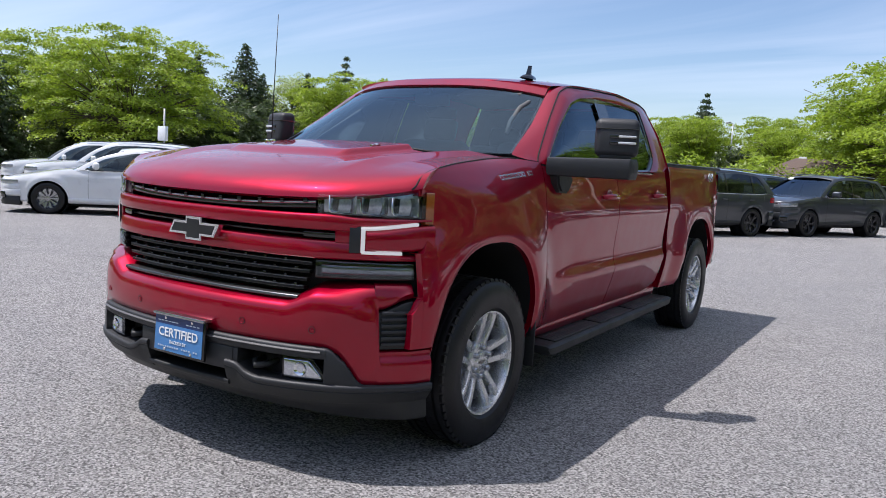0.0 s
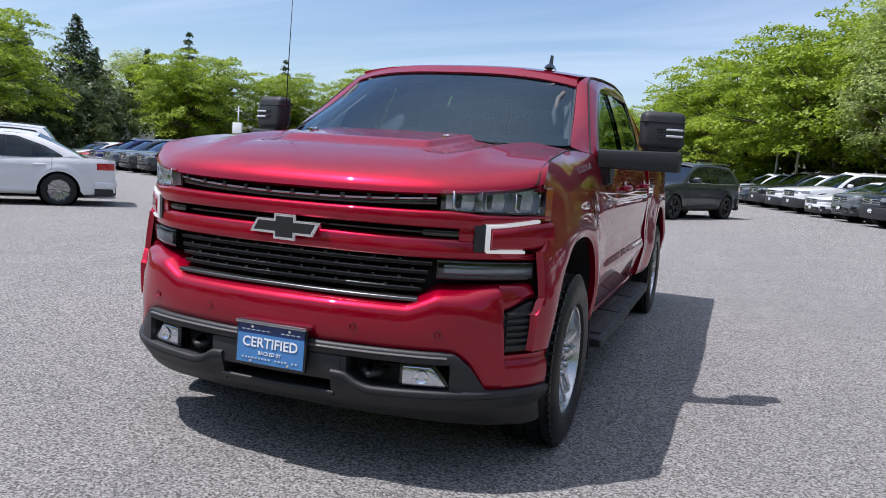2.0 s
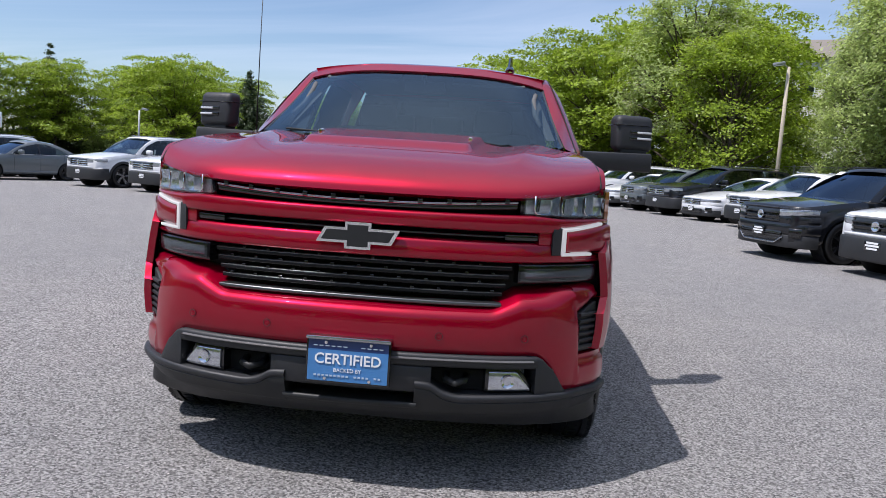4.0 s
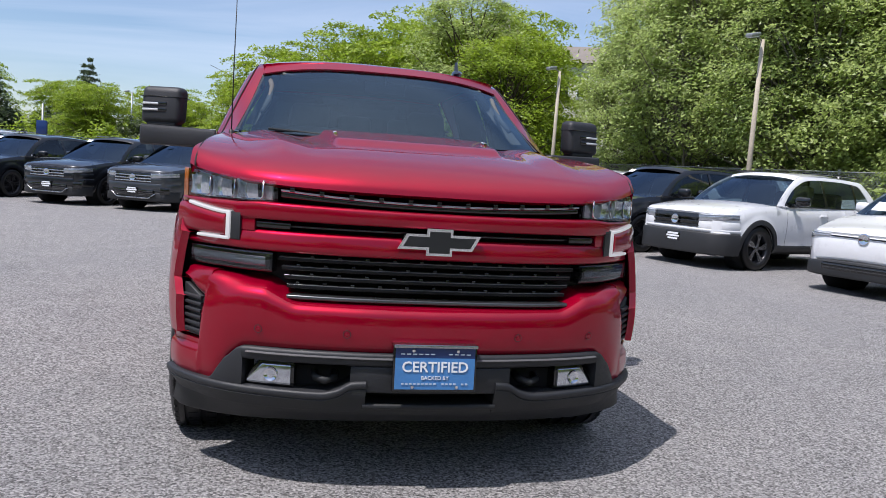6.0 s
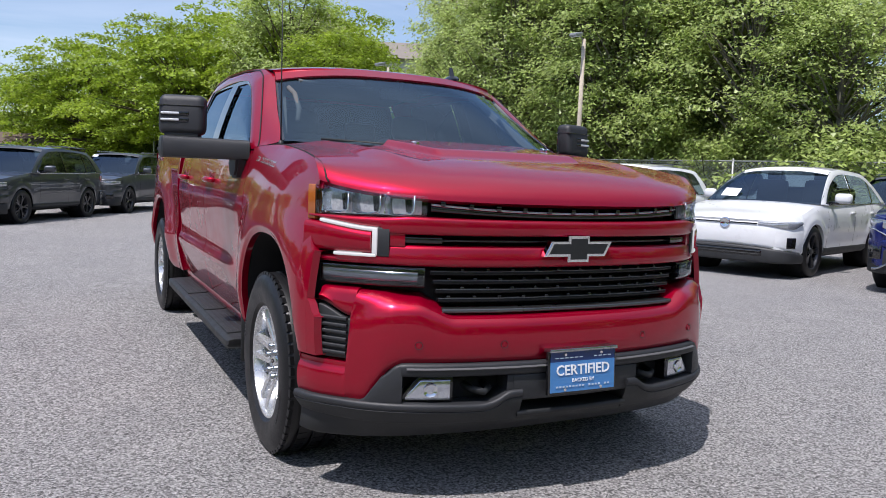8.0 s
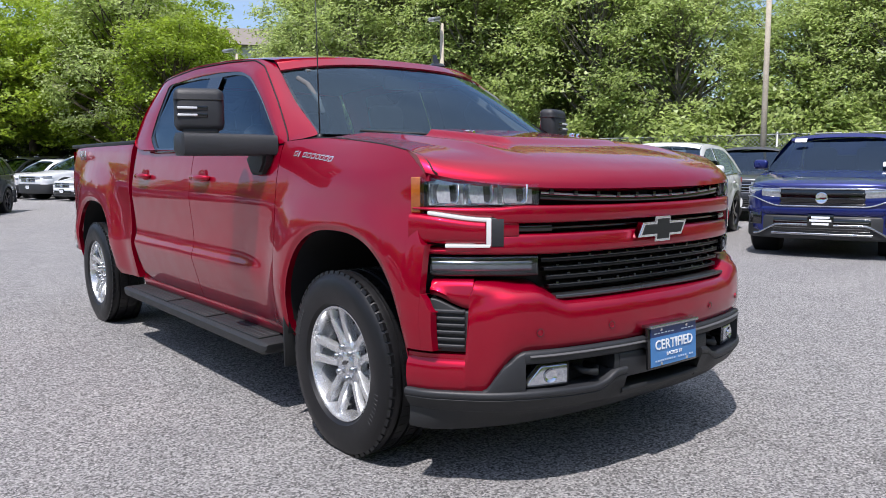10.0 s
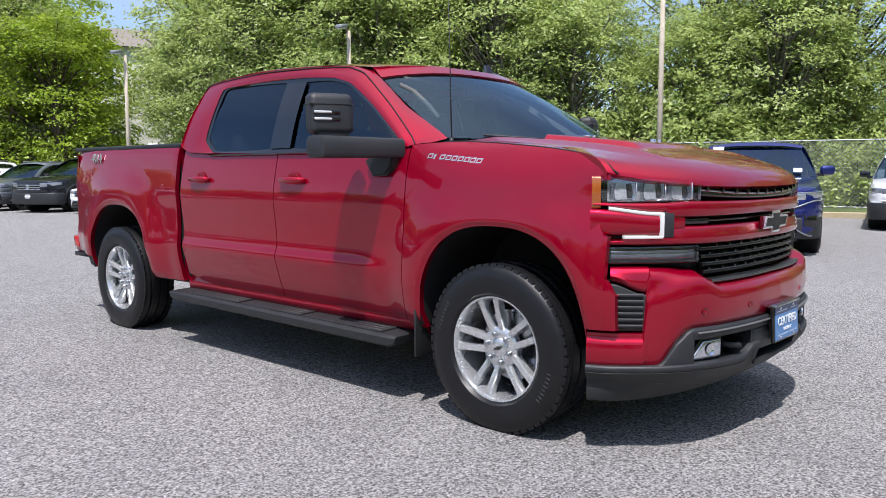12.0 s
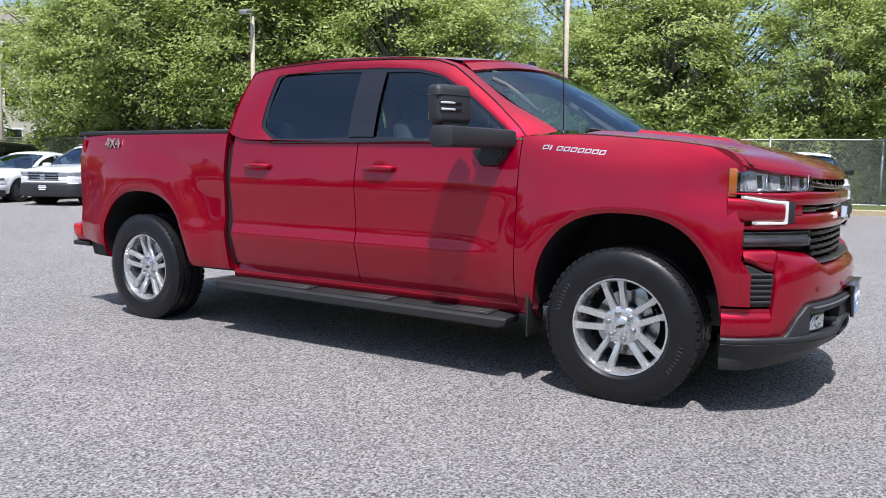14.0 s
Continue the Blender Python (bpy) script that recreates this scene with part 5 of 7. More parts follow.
# ---- cabin ----
part("dashboard", box((0, 0.62, 1.17), (1.66, 0.62, 0.28), 0.08, 3), INTERIOR, truck, "dark grey dashboard")
bm = bmesh.new()
tube(bm, [Vector((0.38, 0.98, 1.20)) + Vector((0.185 * math.cos(t), 0.075 * math.sin(t), 0.17 * math.sin(t))) for t in span(0, 2 * math.pi, 33)], 0.015, 8, cap=False)
rbox(bm, (0.38, 0.97, 1.195), (0.16, 0.05, 0.12), 0.02)
tube(bm, [(0.38, 0.96, 1.19), (0.38, 0.75, 1.14)], 0.03, 8)
part("steering_wheel", bm, INTERIOR, truck)


def seat(x, y, wide):
    st = thing("seat")
    st.parent = truck
    part("cushion", box((x, y, 0.88), (wide, 0.5, 0.18), 0.06, 3), INTERIOR, st)
    rot = Matrix.Rotation(radians(-14), 4, "X")
    part("backrest", box((x, y + 0.30, 1.18), (wide, 0.16, 0.62), 0.06, 3, rot), INTERIOR, st)
    for hx in ([x] if wide < 0.8 else [x - 0.4, x, x + 0.4]):
        part("headrest", box((hx, y + 0.42, 1.56), (0.26, 0.10, 0.17), 0.045, 3, rot), INTERIOR, st)


seat(0.40, 1.25, 0.54)
seat(-0.40, 1.25, 0.54)
seat(0.0, 2.25, 1.40)
part("console", box((0, 1.2, 0.9), (0.24, 0.7, 0.3), 0.04), INTERIOR, truck)
bm = bmesh.new()
rbox(bm, (0.0, 0.93, 1.71), (0.25, 0.03, 0.075), 0.02, 3)
tube(bm, [(0, 0.90, 1.78), (0, 0.93, 1.72)], 0.012, 8)
part("rear_view_mirror", bm, INTERIOR, truck)
for x in (-0.38, 0.38):
    part("sun_visor", box((x, 1.03, 1.765), (0.44, 0.17, 0.02), 0.008, 2, Matrix.Rotation(radians(18), 4, "X")), BEIGE, truck, "grey sun visor")
for sx in (1, -1):
    bm = bmesh.new()
    tube(bm, [(sx * 0.70, 0.62, 1.50), (sx * 0.665, 0.72, 1.57), (sx * 0.655, 0.85, 1.66), (sx * 0.665, 0.94, 1.70)], 0.014, 8)
    part("grab_handle", bm, BEIGE, truck)
    part("door_card", sheet([[(sx * 0.86, y, z) for y in (0.62, 1.7, 2.8)] for z in (0.5, 0.95, 1.33)]), INTERIOR, truck)
    part("pillar_trim", sheet([[(sx * (lerp(0.785, 0.66, v) - d), lerp(0.64, 1.16, v) + 0.05 * (d > 0), lerp(1.43, 1.755, v)) for d in (0, 0.03, 0.05)] for v in span(0, 1, 6)]), BEIGE, truck)

# ---- parked cars ----
WHITE = paint("white_paint", (0.74, 0.75, 0.76), 0.0, 0.3)
BLACK = paint("black_paint", (0.006, 0.007, 0.010), 0.1, 0.3)
GREY = paint("dark_grey_paint", (0.055, 0.060, 0.068), 0.5, 0.35)
BLUE = paint("deep_blue_paint", (0.0060, 0.0132, 0.1200), 0.4, 0.3)
SLATE = paint("slate_blue_paint", (0.06, 0.085, 0.12), 0.4, 0.35)
SILVER_GREY = paint("mid_grey_paint", (0.15, 0.17, 0.18), 0.4, 0.35)
DARK_RED = paint("bright_red_paint", (0.42, 0.02, 0.02), 0.2, 0.3)
CAR_GLASS = glass_material("car_glass", (0.16, 0.20, 0.21))
CAR_SCREEN = glass_material("car_windshield", (0.11, 0.15, 0.17), 1.75, 0.0, (0.55, 0.75, 1.0))
CLADDING = material("black_cladding", (0.020, 0.021, 0.023), 0.55, 0, 0.2, 6, 200, 0.1)
LAMP_DARK = material("smoked_lamp", (0.42, 0.44, 0.47), 0.12, 0.6, 0.35, 14, 50, 0, 0.9)
PAPER = material("white_paper", (0.78, 0.79, 0.80), 0.7)

wheel_kits = {}


def wheel_kit(style, r):
    """Meshes of a road wheel, built once: (tyre, rim, spokes)."""
    key = (style, round(r, 3))
    if key in wheel_kits:
        return wheel_kits[key]
    half, rr = 0.112, r - 0.118
    mats = {"silver": (SATIN, SATIN), "black": (DARK_RIM, DARK_RIM), "two": (DARK_RIM, SATIN), "aero": (DARK_RIM, DARK_RIM)}[style]
    bm = tyre_mesh(bmesh.new(), r, rr, half, False, 40)
    bmesh.ops.recalc_face_normals(bm, faces=bm.faces)
    tyre = part("tyre", bm, RUBBER)
    bm = bmesh.new()
    revolve(bm, [(half * 0.80, rr + 0.006), (half * 0.86, rr), (half * 0.72, rr - 0.012), (0.0, rr - 0.02), (-0.02, 0.0)], 40)
    bmesh.ops.recalc_face_normals(bm, faces=bm.faces)
    rim = part("rim", bm, mats[0])
    bm = bmesh.new()
    n = {"silver": 10, "black": 5, "two": 5, "aero": 5}[style]
    for k in range(n):
        a = 2 * math.pi * k / n
        for sd in ((-1, 1) if style == "black" else (0,)):
            rows = []
            for q in span(0, 1, 5):
                rad = lerp(0.035, rr - 0.004, q)
                aa = a + sd * 0.16 * q + (0.25 * q if style == "two" else 0)
                wd = {"silver": lerp(0.014, 0.020, q), "black": 0.016, "two": lerp(0.022, 0.058, q), "aero": lerp(0.02, 0.045, q)}[style]
                c, s = math.cos(aa), math.sin(aa)
                x = lerp(half * 0.66, half * 0.80, q)
                rows.append([(x + dx, rad * c - s * wd * dw, rad * s + c * wd * dw) for dw, dx in ((-1, -0.03), (-0.9, 0), (0.9, 0), (1, -0.03))])
            grid(bm, rows)
    revolve(bm, [(half * 0.5, 0.06), (half * 0.72, 0.05), (half * 0.74, 0.0)], 20)
    bmesh.ops.recalc_face_normals(bm, faces=bm.faces)
    spokes = part("spokes", bm, mats[1])
    kit = (tyre.data, rim.data, spokes.data)
    for o in (tyre, rim, spokes):
        bpy.data.objects.remove(o)
    wheel_kits[key] = kit
    return kit


def wheel_at(parent, kit, m):
    w = thing("wheel", m)
    w.parent = parent
    for nm, me in zip(("tyre", "rim", "spokes"), kit):
        share(nm, me, w, Matrix.Identity(4))


SPECS = {
    # length, width, height, wheelbase, front overhang, hood nose z, hood rear z, belt z, cowl y, screen top y, roof end y, rear glass foot y, wheel r, rocker z
    "suv": dict(L=4.70, W=1.84, H=1.67, wb=2.79, fo=0.90, nose=0.90, hood=1.06, belt=1.06, cowl=0.42, top=1.22, end=3.22, foot=3.60, r=0.36, rock=0.30),
    "large_suv": dict(L=5.08, W=1.98, H=1.78, wb=2.98, fo=0.93, nose=0.96, hood=1.14, belt=1.13, cowl=0.45, top=1.28, end=3.55, foot=3.90, r=0.39, rock=0.32),
    "coupe_suv": dict(L=4.97, W=1.99, H=1.73, wb=2.98, fo=0.93, nose=0.96, hood=1.13, belt=1.13, cowl=0.45, top=1.28, end=3.05, foot=3.78, r=0.39, rock=0.32),
    "compact_suv": dict(L=4.47, W=1.84, H=1.64, wb=2.68, fo=0.88, nose=0.90, hood=1.06, belt=1.05, cowl=0.40, top=1.16, end=3.02, foot=3.38, r=0.355, rock=0.30),
    "electric_suv": dict(L=4.58, W=1.85, H=1.63, wb=2.77, fo=0.85, nose=0.82, hood=1.04, belt=1.04, cowl=0.28, top=1.15, end=2.75, foot=3.45, r=0.365, rock=0.29),
    "sedan": dict(L=4.66, W=1.80, H=1.44, wb=2.73, fo=0.92, nose=0.70, hood=0.93, belt=0.93, cowl=0.48, top=1.35, end=2.35, foot=3.15, r=0.325, rock=0.24),
}


def parked_car(kind, body, m, label, wheel="black", clad=False, chrome=True, lamp=None, papers=0, name=None, plate=True, category="car", dark_face=True):
    """A parked car facing -y in its own frame, front axle on the origin."""
    P = SPECS[kind]
    L, W, H, wb, fo = P["L"], P["W"] / 2, P["H"], P["wb"], P["fo"]
    tail = L - fo
    c = thing(name or ("sedan" if kind == "sedan" else "suv"), m, label, category)
    belt_e = curve((-fo, P["nose"] - 0.02), (-fo + 0.25, P["nose"] + 0.03), (P["cowl"], P["hood"] - 0.015), (P["cowl"] + 0.5, P["belt"] - 0.02), (wb, P["belt"] + 0.02), (tail - 0.3, P["belt"] + 0.03), (tail, P["belt"] - 0.02))
    top_c = curve((-fo, P["nose"] + 0.02), (-fo + 0.12, P["nose"] + 0.06), (-fo + 0.4, P["nose"] + 0.11), (P["cowl"], P["hood"] + 0.025), (P["cowl"] + 0.3, P["belt"]), (P["foot"], P["belt"] + 0.02), (tail, P["belt"] + 0.0))
    plan = curve((-fo, W - 0.22), (-fo + 0.07, W - 0.13), (-fo + 0.25, W - 0.05), (-fo + 0.6, W - 0.01), (0.3, W - 0.015), (wb * 0.5, W - 0.012), (wb, W), (tail - 0.5, W - 0.03), (tail - 0.12, W - 0.10), (tail, W - 0.2))
    prof = curve((0.0, -0.06), (0.06, -0.02), (0.25, -0.018), (0.42, -0.004), (0.55, 0.0), (0.75, -0.002), (0.88, -0.015), (1.0, -0.05))
    r_arch = P["r"] + 0.055

    def low(y):
        best = P["rock"]
        for yc in (0.0, wb):
            d = abs(y - yc)
            if d < r_arch:
                best = max(best, P["r"] - 0.02 + math.sqrt(max(0, r_arch ** 2 - d * d)))
        return best + (0.05 * sstep(wb + r_arch, tail, y) if y > wb + r_arch else 0)

    def width(y, z):
        zt = belt_e(y)
        x = plan(y) + prof((z - P["rock"]) / max(0.1, zt - P["rock"]))
        for yc in (0.0, wb):
            d = math.hypot(y - yc, z - P["r"])
            x += 0.018 * sstep(r_arch + 0.14, r_arch + 0.03, d) * sstep(P["rock"], P["r"] + 0.1, z)
        return x
    ys = []
    for a, b, n in ((-fo, -r_arch, 12), (r_arch, wb - r_arch, 14), (wb + r_arch, tail, 12)):
        ys += span(a, b, n)
    for yc in (0.0, wb):
        ys += [yc - r_arch * math.cos(math.pi * k / 18) * 0.9998 for k in range(19)]
    ys.sort()
    rows = []
    for y in ys:
        a, b = low(y), belt_e(y)
        left = [(width(y, lerp(a, b, k / 13)), y, lerp(a, b, k / 13)) for k in range(14)]
        wt = left[-1][0]
        top = [(wt * u, y, lerp(top_c(y), b, abs(u) ** 2.4)) for u in span(0.92, -0.92, 11)]
        rows.append([(left[0][0] - 0.06, y, a + 0.01)] + left + top + [(-p[0], p[1], p[2]) for p in left[::-1]] + [(-left[0][0] + 0.06, y, a + 0.01)])
    bm = bmesh.new()
    vs = grid(bm, rows)
    bm.faces.new([v for v in vs[0]][::-1])
    bm.faces.new([v for v in vs[-1]])
    bmesh.ops.recalc_face_normals(bm, faces=bm.faces)
    part("body", bm, body, c, "", 35)
    # dark under side and wheel wells
    bm = bmesh.new()
    rbox(bm, (0, wb / 2, P["rock"] + 0.02), (2 * W - 0.5, wb + 0.9, 0.16), 0.03)
    rbox(bm, (0, wb / 2, P["rock"] + 0.05), (2 * W - 0.22, wb - 2 * r_arch - 0.02, 0.14), 0.03)
    part("underbody", bm, DARK, c)
    for sx in (1, -1):
        for yc in (0.0, wb):
            bm = bmesh.new()
            revolve(bm, [(sx * (W - 0.05), r_arch - 0.012), (sx * (W - 0.36), r_arch - 0.012), (sx * (W - 0.36), 0.0)], 30, "X", Matrix.Translation((0, yc, P["r"])))
            part("wheel_well", bm, DARK, c)
    kit = wheel_kit(wheel, P["r"])
    for yc in (0.0, wb):
        wheel_at(c, kit, pose(W - 0.115, yc, P["r"], 17 * yc))
        wheel_at(c, kit, pose(-W + 0.115, yc, P["r"], 31, 0, 180))
    # greenhouse
    zt = H - 0.05
    xb, xt = W - 0.065, W - 0.27
    ya, yt, yr, yb = P["cowl"], P["top"], P["end"], P["foot"]
    bz = P["belt"] + 0.0

    def gx(z):
        return lerp(xb, xt, min(1, max(0, (z - bz) / (zt - bz))) ** 1.25)
    out = [(ya + 0.03, bz), (lerp(ya, yt, 0.5), lerp(bz, zt, 0.56)), (yt, zt - 0.05), (lerp(yt, yr, 0.3), zt + 0.005), (lerp(yt, yr, 0.65), zt - 0.005), (yr, zt - 0.06), (lerp(yr, yb, 0.5), lerp(zt - 0.05, bz, 0.42)), (yb, bz + 0.02),
           (lerp(yb, ya, 0.35), bz - 0.01), (lerp(yb, ya, 0.7), bz - 0.01)]
    cp = 0.20 if kind != "sedan" else 0.26
    inn = [(ya + 0.22, bz + 0.015), (lerp(ya, yt, 0.5) + 0.13, lerp(bz, zt, 0.52)), (yt + 0.14, zt - 0.10), (lerp(yt, yr, 0.3) + 0.02, zt - 0.065), (lerp(yt, yr, 0.65), zt - 0.07), (yr - cp * 0.8, zt - 0.115), (lerp(yr, yb, 0.5) - cp, lerp(zt - 0.05, bz, 0.45)), (yb - cp * 1.35, bz + 0.045),
           (lerp(yb, ya, 0.35), bz + 0.012), (lerp(yb, ya, 0.7), bz + 0.012)]
    O3 = loop_points([(gx(z) + (0.0 if z < zt - 0.1 else -0.01), y, z) for y, z in out], 4)
    I3 = loop_points([(gx(z) + 0.012, y, z) for y, z in inn], 4)
    bm = bmesh.new()
    for sx in (1, -1):
        midl = [a.lerp(b, 0.55) + Vector((0.012, 0, 0)) for a, b in zip(O3, I3)]
        dip = [p + Vector((-0.012, 0, 0)) for p in I3]
        grid(bm, [[(sx * p.x, p.y, p.z) for p in lp] for lp in (O3, midl, I3, dip)], close_u=True)
    bmesh.ops.recalc_face_normals(bm, faces=bm.faces)
    part("window_frame", bm, body, c, "", 50)
    for sx in (1, -1):
        cen = sum((p for p in I3), Vector()) / len(I3)
        loop = [p + (cen - p).normalized() * 0.004 for p in I3]
        ym = lerp(ya, yb, 0.46)
        side_glass("side_glass", sx, -9, ym - 0.03, CAR_GLASS, c, loop, -0.008).visible_shadow = False
        side_glass("side_glass", sx, ym + 0.03, 99, CAR_GLASS, c, loop, -0.008).visible_shadow = False
        side_glass("pillar_cover", sx, ym - 0.035, ym + 0.035, GLOSS_BLACK, c, loop, 0.0)
        if kind != "sedan":
            yd = lerp(ya, yb, 0.76)
            side_glass("pillar_cover", sx, yd - 0.03, yd + 0.03, GLOSS_BLACK, c, loop, 0.0)
        bm = bmesh.new()
        low_line = [p for p in I3 if p.z < bz + 0.06]
        low_line.sort(key=lambda p: p.y)
        tube(bm, [(sx * (p.x + 0.004), p.y, p.z - 0.004) for p in low_line], 0.009, 6)
        part("belt_strip", bm, CHROME if chrome else GLOSS_BLACK, c)
    scr = []
    for v in span(0, 1, 6):
        y0, z0 = lerp(ya - 0.06, yt, v), lerp(bz, zt - 0.04, v) + 0.03 * math.sin(math.pi * v)
        w = gx(lerp(bz, zt - 0.05, v)) - 0.0
        scr.append([(u * w, y0 - 0.12 * (1 - abs(u) ** 2.2) * (1 - 0.5 * v) + 0.05, z0 - 0.03 * abs(u) ** 3 * v + (0.0)) for u in span(-1, 1, 11)])
    part("windshield", facing(sheet(scr), (0, -0.6, 0.8)), CAR_SCREEN, c, "", 60).visible_shadow = False
    roof = []
    for v in span(0, 1, 10):
        y = lerp(yt, yr, v)
        wdt = gx(zt - 0.02) - 0.005
        ze = zt - 0.055 + 0.055 * math.sin(math.pi * min(1, max(0, v * 0.9 + 0.08)))
        roof.append([(u * wdt, y - 0.06 * (1 - u * u) * (1 - v) + 0.05 * (1 - u * u) * v, ze + 0.055 * (1 - abs(u) ** 2.6)) for u in span(-1, 1, 13)])
    roof.insert(0, [(p[0], p[1] - 0.045, p[2] - 0.048) for p in roof[0]])
    part("roof", facing(sheet(roof), (0, 0, 1)), body, c, "", 60)
    back = []
    for v in span(0, 1, 5):
        y0, z0 = lerp(yr, yb + 0.05, v), lerp(zt - 0.06, bz + 0.01, v)
        w = gx(z0) - 0.01
        back.append([(u * w, y0 + 0.05 * (1 - u * u), z0 + 0.05 * (1 - v) * (1 - abs(u) ** 2.6)) for u in span(-1, 1, 9)])
    part("rear_glass", facing(sheet(back), (0, 0.6, 0.8)), CAR_GLASS, c, "", 60).visible_shadow = False
    # cabin block: dashboard, seats
    cab = thing("cabin")
    cab.parent = c
    part("dashboard", box((0, ya + 0.32, bz - 0.06), (2 * xb - 0.16, 0.5, 0.16), 0.05), INTERIOR, cab)
    for sx in (1, -1):
        part("front_seat", box((sx * 0.38, lerp(ya, yb, 0.42), bz + 0.06), (0.48, 0.2, 0.62), 0.07, 2, Matrix.Rotation(radians(-12), 4, "X")), INTERIOR, cab)
        part("headrest", box((sx * 0.38, lerp(ya, yb, 0.42) + 0.09, bz + 0.40), (0.24, 0.1, 0.16), 0.04), INTERIOR, cab)
    part("rear_seat", box((0, lerp(ya, yb, 0.70), bz - 0.02), (1.3, 0.2, 0.56), 0.07), INTERIOR, cab)
    part("floor", box((0, lerp(ya, yb, 0.5), bz - 0.2), (2 * xb - 0.12, yb - ya - 0.1, 0.05), 0.01), INTERIOR, cab)
    # mirrors, handles, seams
    for sx in (1, -1):
        my = ya + 0.42
        mr = thing("door_mirror")
        mr.parent = c
        bm = bmesh.new()
        rbox(bm, (sx * (W + 0.11), my, bz + 0.10), (0.22, 0.13, 0.15), 0.05, 3)
        for v in bm.verts:
            v.co.y += 0.25 * (abs(v.co.x) - W)
        part("mirror_shell", bm, body if kind != "compact_suv" else GLOSS_BLACK, mr)
        part("mirror_stalk", box((sx * (W - 0.0), my, bz + 0.03), (0.12, 0.07, 0.05), 0.015), GLOSS_BLACK, mr)
        for y in (lerp(ya, yb, 0.42), lerp(ya, yb, 0.72)):
            bm = bmesh.new()
            x = width(y, bz - 0.13)
            rbox(bm, (sx * (x + 0.016), y, bz - 0.13), (0.03, 0.2, 0.032), 0.012, 2)
            part("door_handle", bm, body, c)
        for y in (ya + 0.28, lerp(ya, yb, 0.46), min(lerp(ya, yb, 0.80), wb - 0.12)):
            pts = [(sx * (width(y, z) + 0.001), y + (0.0 if z < P["r"] * 2 else 0.0), z) for z in span(low(y) + 0.05, belt_e(y) - 0.01, 8)]
            bm = bmesh.new()
            grid(bm, [[(p[0], p[1] - 0.004, p[2]), (p[0] + sx * 0.0015, p[1], p[2]), (p[0], p[1] + 0.004, p[2])] for p in pts])
            part("door_seam", bm, DARK, c)
        # sill and arch cladding
        bm = bmesh.new()
        grid(bm, [[(sx * (width(y, P["rock"] + d) + o), y, P["rock"] + d) for d, o in ((-0.01, -0.05), (0.0, 0.006), (0.05, 0.012), (0.10, 0.010), (0.115, -0.004))] for y in span(r_arch + 0.01, wb - r_arch - 0.01, 10)])
        part("sill", bm, CLADDING if (clad or kind != "sedan") else body, c, "", 50)
        if clad:
            for yc in (0.0, wb):
                bm = bmesh.new()
                rows = []
                for k in range(25):
                    t = math.pi * (-0.08 + 1.16 * k / 24)
                    rows.append([(sx * (width(yc - math.cos(t) * (r_arch + dr), P["r"] + math.sin(t) * (r_arch + dr)) + o), yc - math.cos(t) * (r_arch + dr), max(P["rock"] - 0.02, P["r"] - 0.02 + math.sin(t) * (r_arch + dr))) for dr, o in ((-0.004, -0.03), (-0.004, 0.012), (0.04, 0.014), (0.075, 0.010), (0.08, -0.006))])
                grid(bm, rows)
                bmesh.ops.recalc_face_normals(bm, faces=bm.faces)
                part("arch_trim", bm, CLADDING, c, "", 50)
        if kind not in ("sedan", "electric_suv"):
            bm = bmesh.new()
            tube(bm, [(sx * (xt - 0.0), lerp(yt, yr, q), zt + 0.035 + 0.02 * math.sin(math.pi * q)) for q in span(0.08, 0.98, 9)], 0.014, 6)
            part("roof_rail", bm, GLOSS_BLACK if not chrome else SATIN, c)
    # nose
    nose_pts = [(0, -fo - 0.075), (W * 0.25, -fo - 0.072), (W * 0.5, -fo - 0.055), (W * 0.7, -fo - 0.02), (W * 0.84, -fo + 0.055), (W - 0.065, -fo + 0.16), (W - 0.022, -fo + 0.30), (W - 0.006, -fo + 0.44)]
    pl, nv, ln, s_at = path_of(nose_pts)
    wh = (pl, nv)
    zn = P["nose"]
    k = zn / 0.90
    mouth = CLADDING if clad or dark_face else body
    b_lo = 0.57 if clad else 0.52 if kind == "coupe_suv" else 0.44
    low_line_z = (lambda s: lerp(0.485, 0.36, min(1, abs(s) / ln) ** 2.2) * k) if kind == "electric_suv" else flat(b_lo * k)
    strip("front_bumper", -ln + 0.02, ln - 0.02, low_line_z, flat((0.865 if kind == "electric_suv" else 0.66) * k), 0.0, 0.14, body, c, 0.05, 41, wh)
    strip("bumper_low", -ln + 0.04, ln - 0.04, flat(P["rock"] - 0.07), lambda s: low_line_z(s) + 0.01, 0.022 if kind == "electric_suv" or clad else -0.012, 0.14, mouth, c, 0.03, 41, wh)
    if clad:
        for sx in (1, -1):
            q0, q1 = s_at(W * 0.79), s_at(W * 0.95)
            strip("bumper_blade", sx * q0, sx * q1, lambda s: lerp(0.56, 0.50, sstep(q0, q1, abs(s))) * k, lambda s: 0.60 * k, 0.004, 0.06, body, c, 0.012, 12, wh)
    strip("hood_front", -s_at(W * 0.955), s_at(W * 0.955), flat(0.845 * k), lambda s: zn + 0.035 - 0.03 * (abs(s) / ln) ** 2, -0.012, 0.20, body, c, 0.075, 41, wh, lean=-0.03)
    g_s = s_at(W * 0.50)
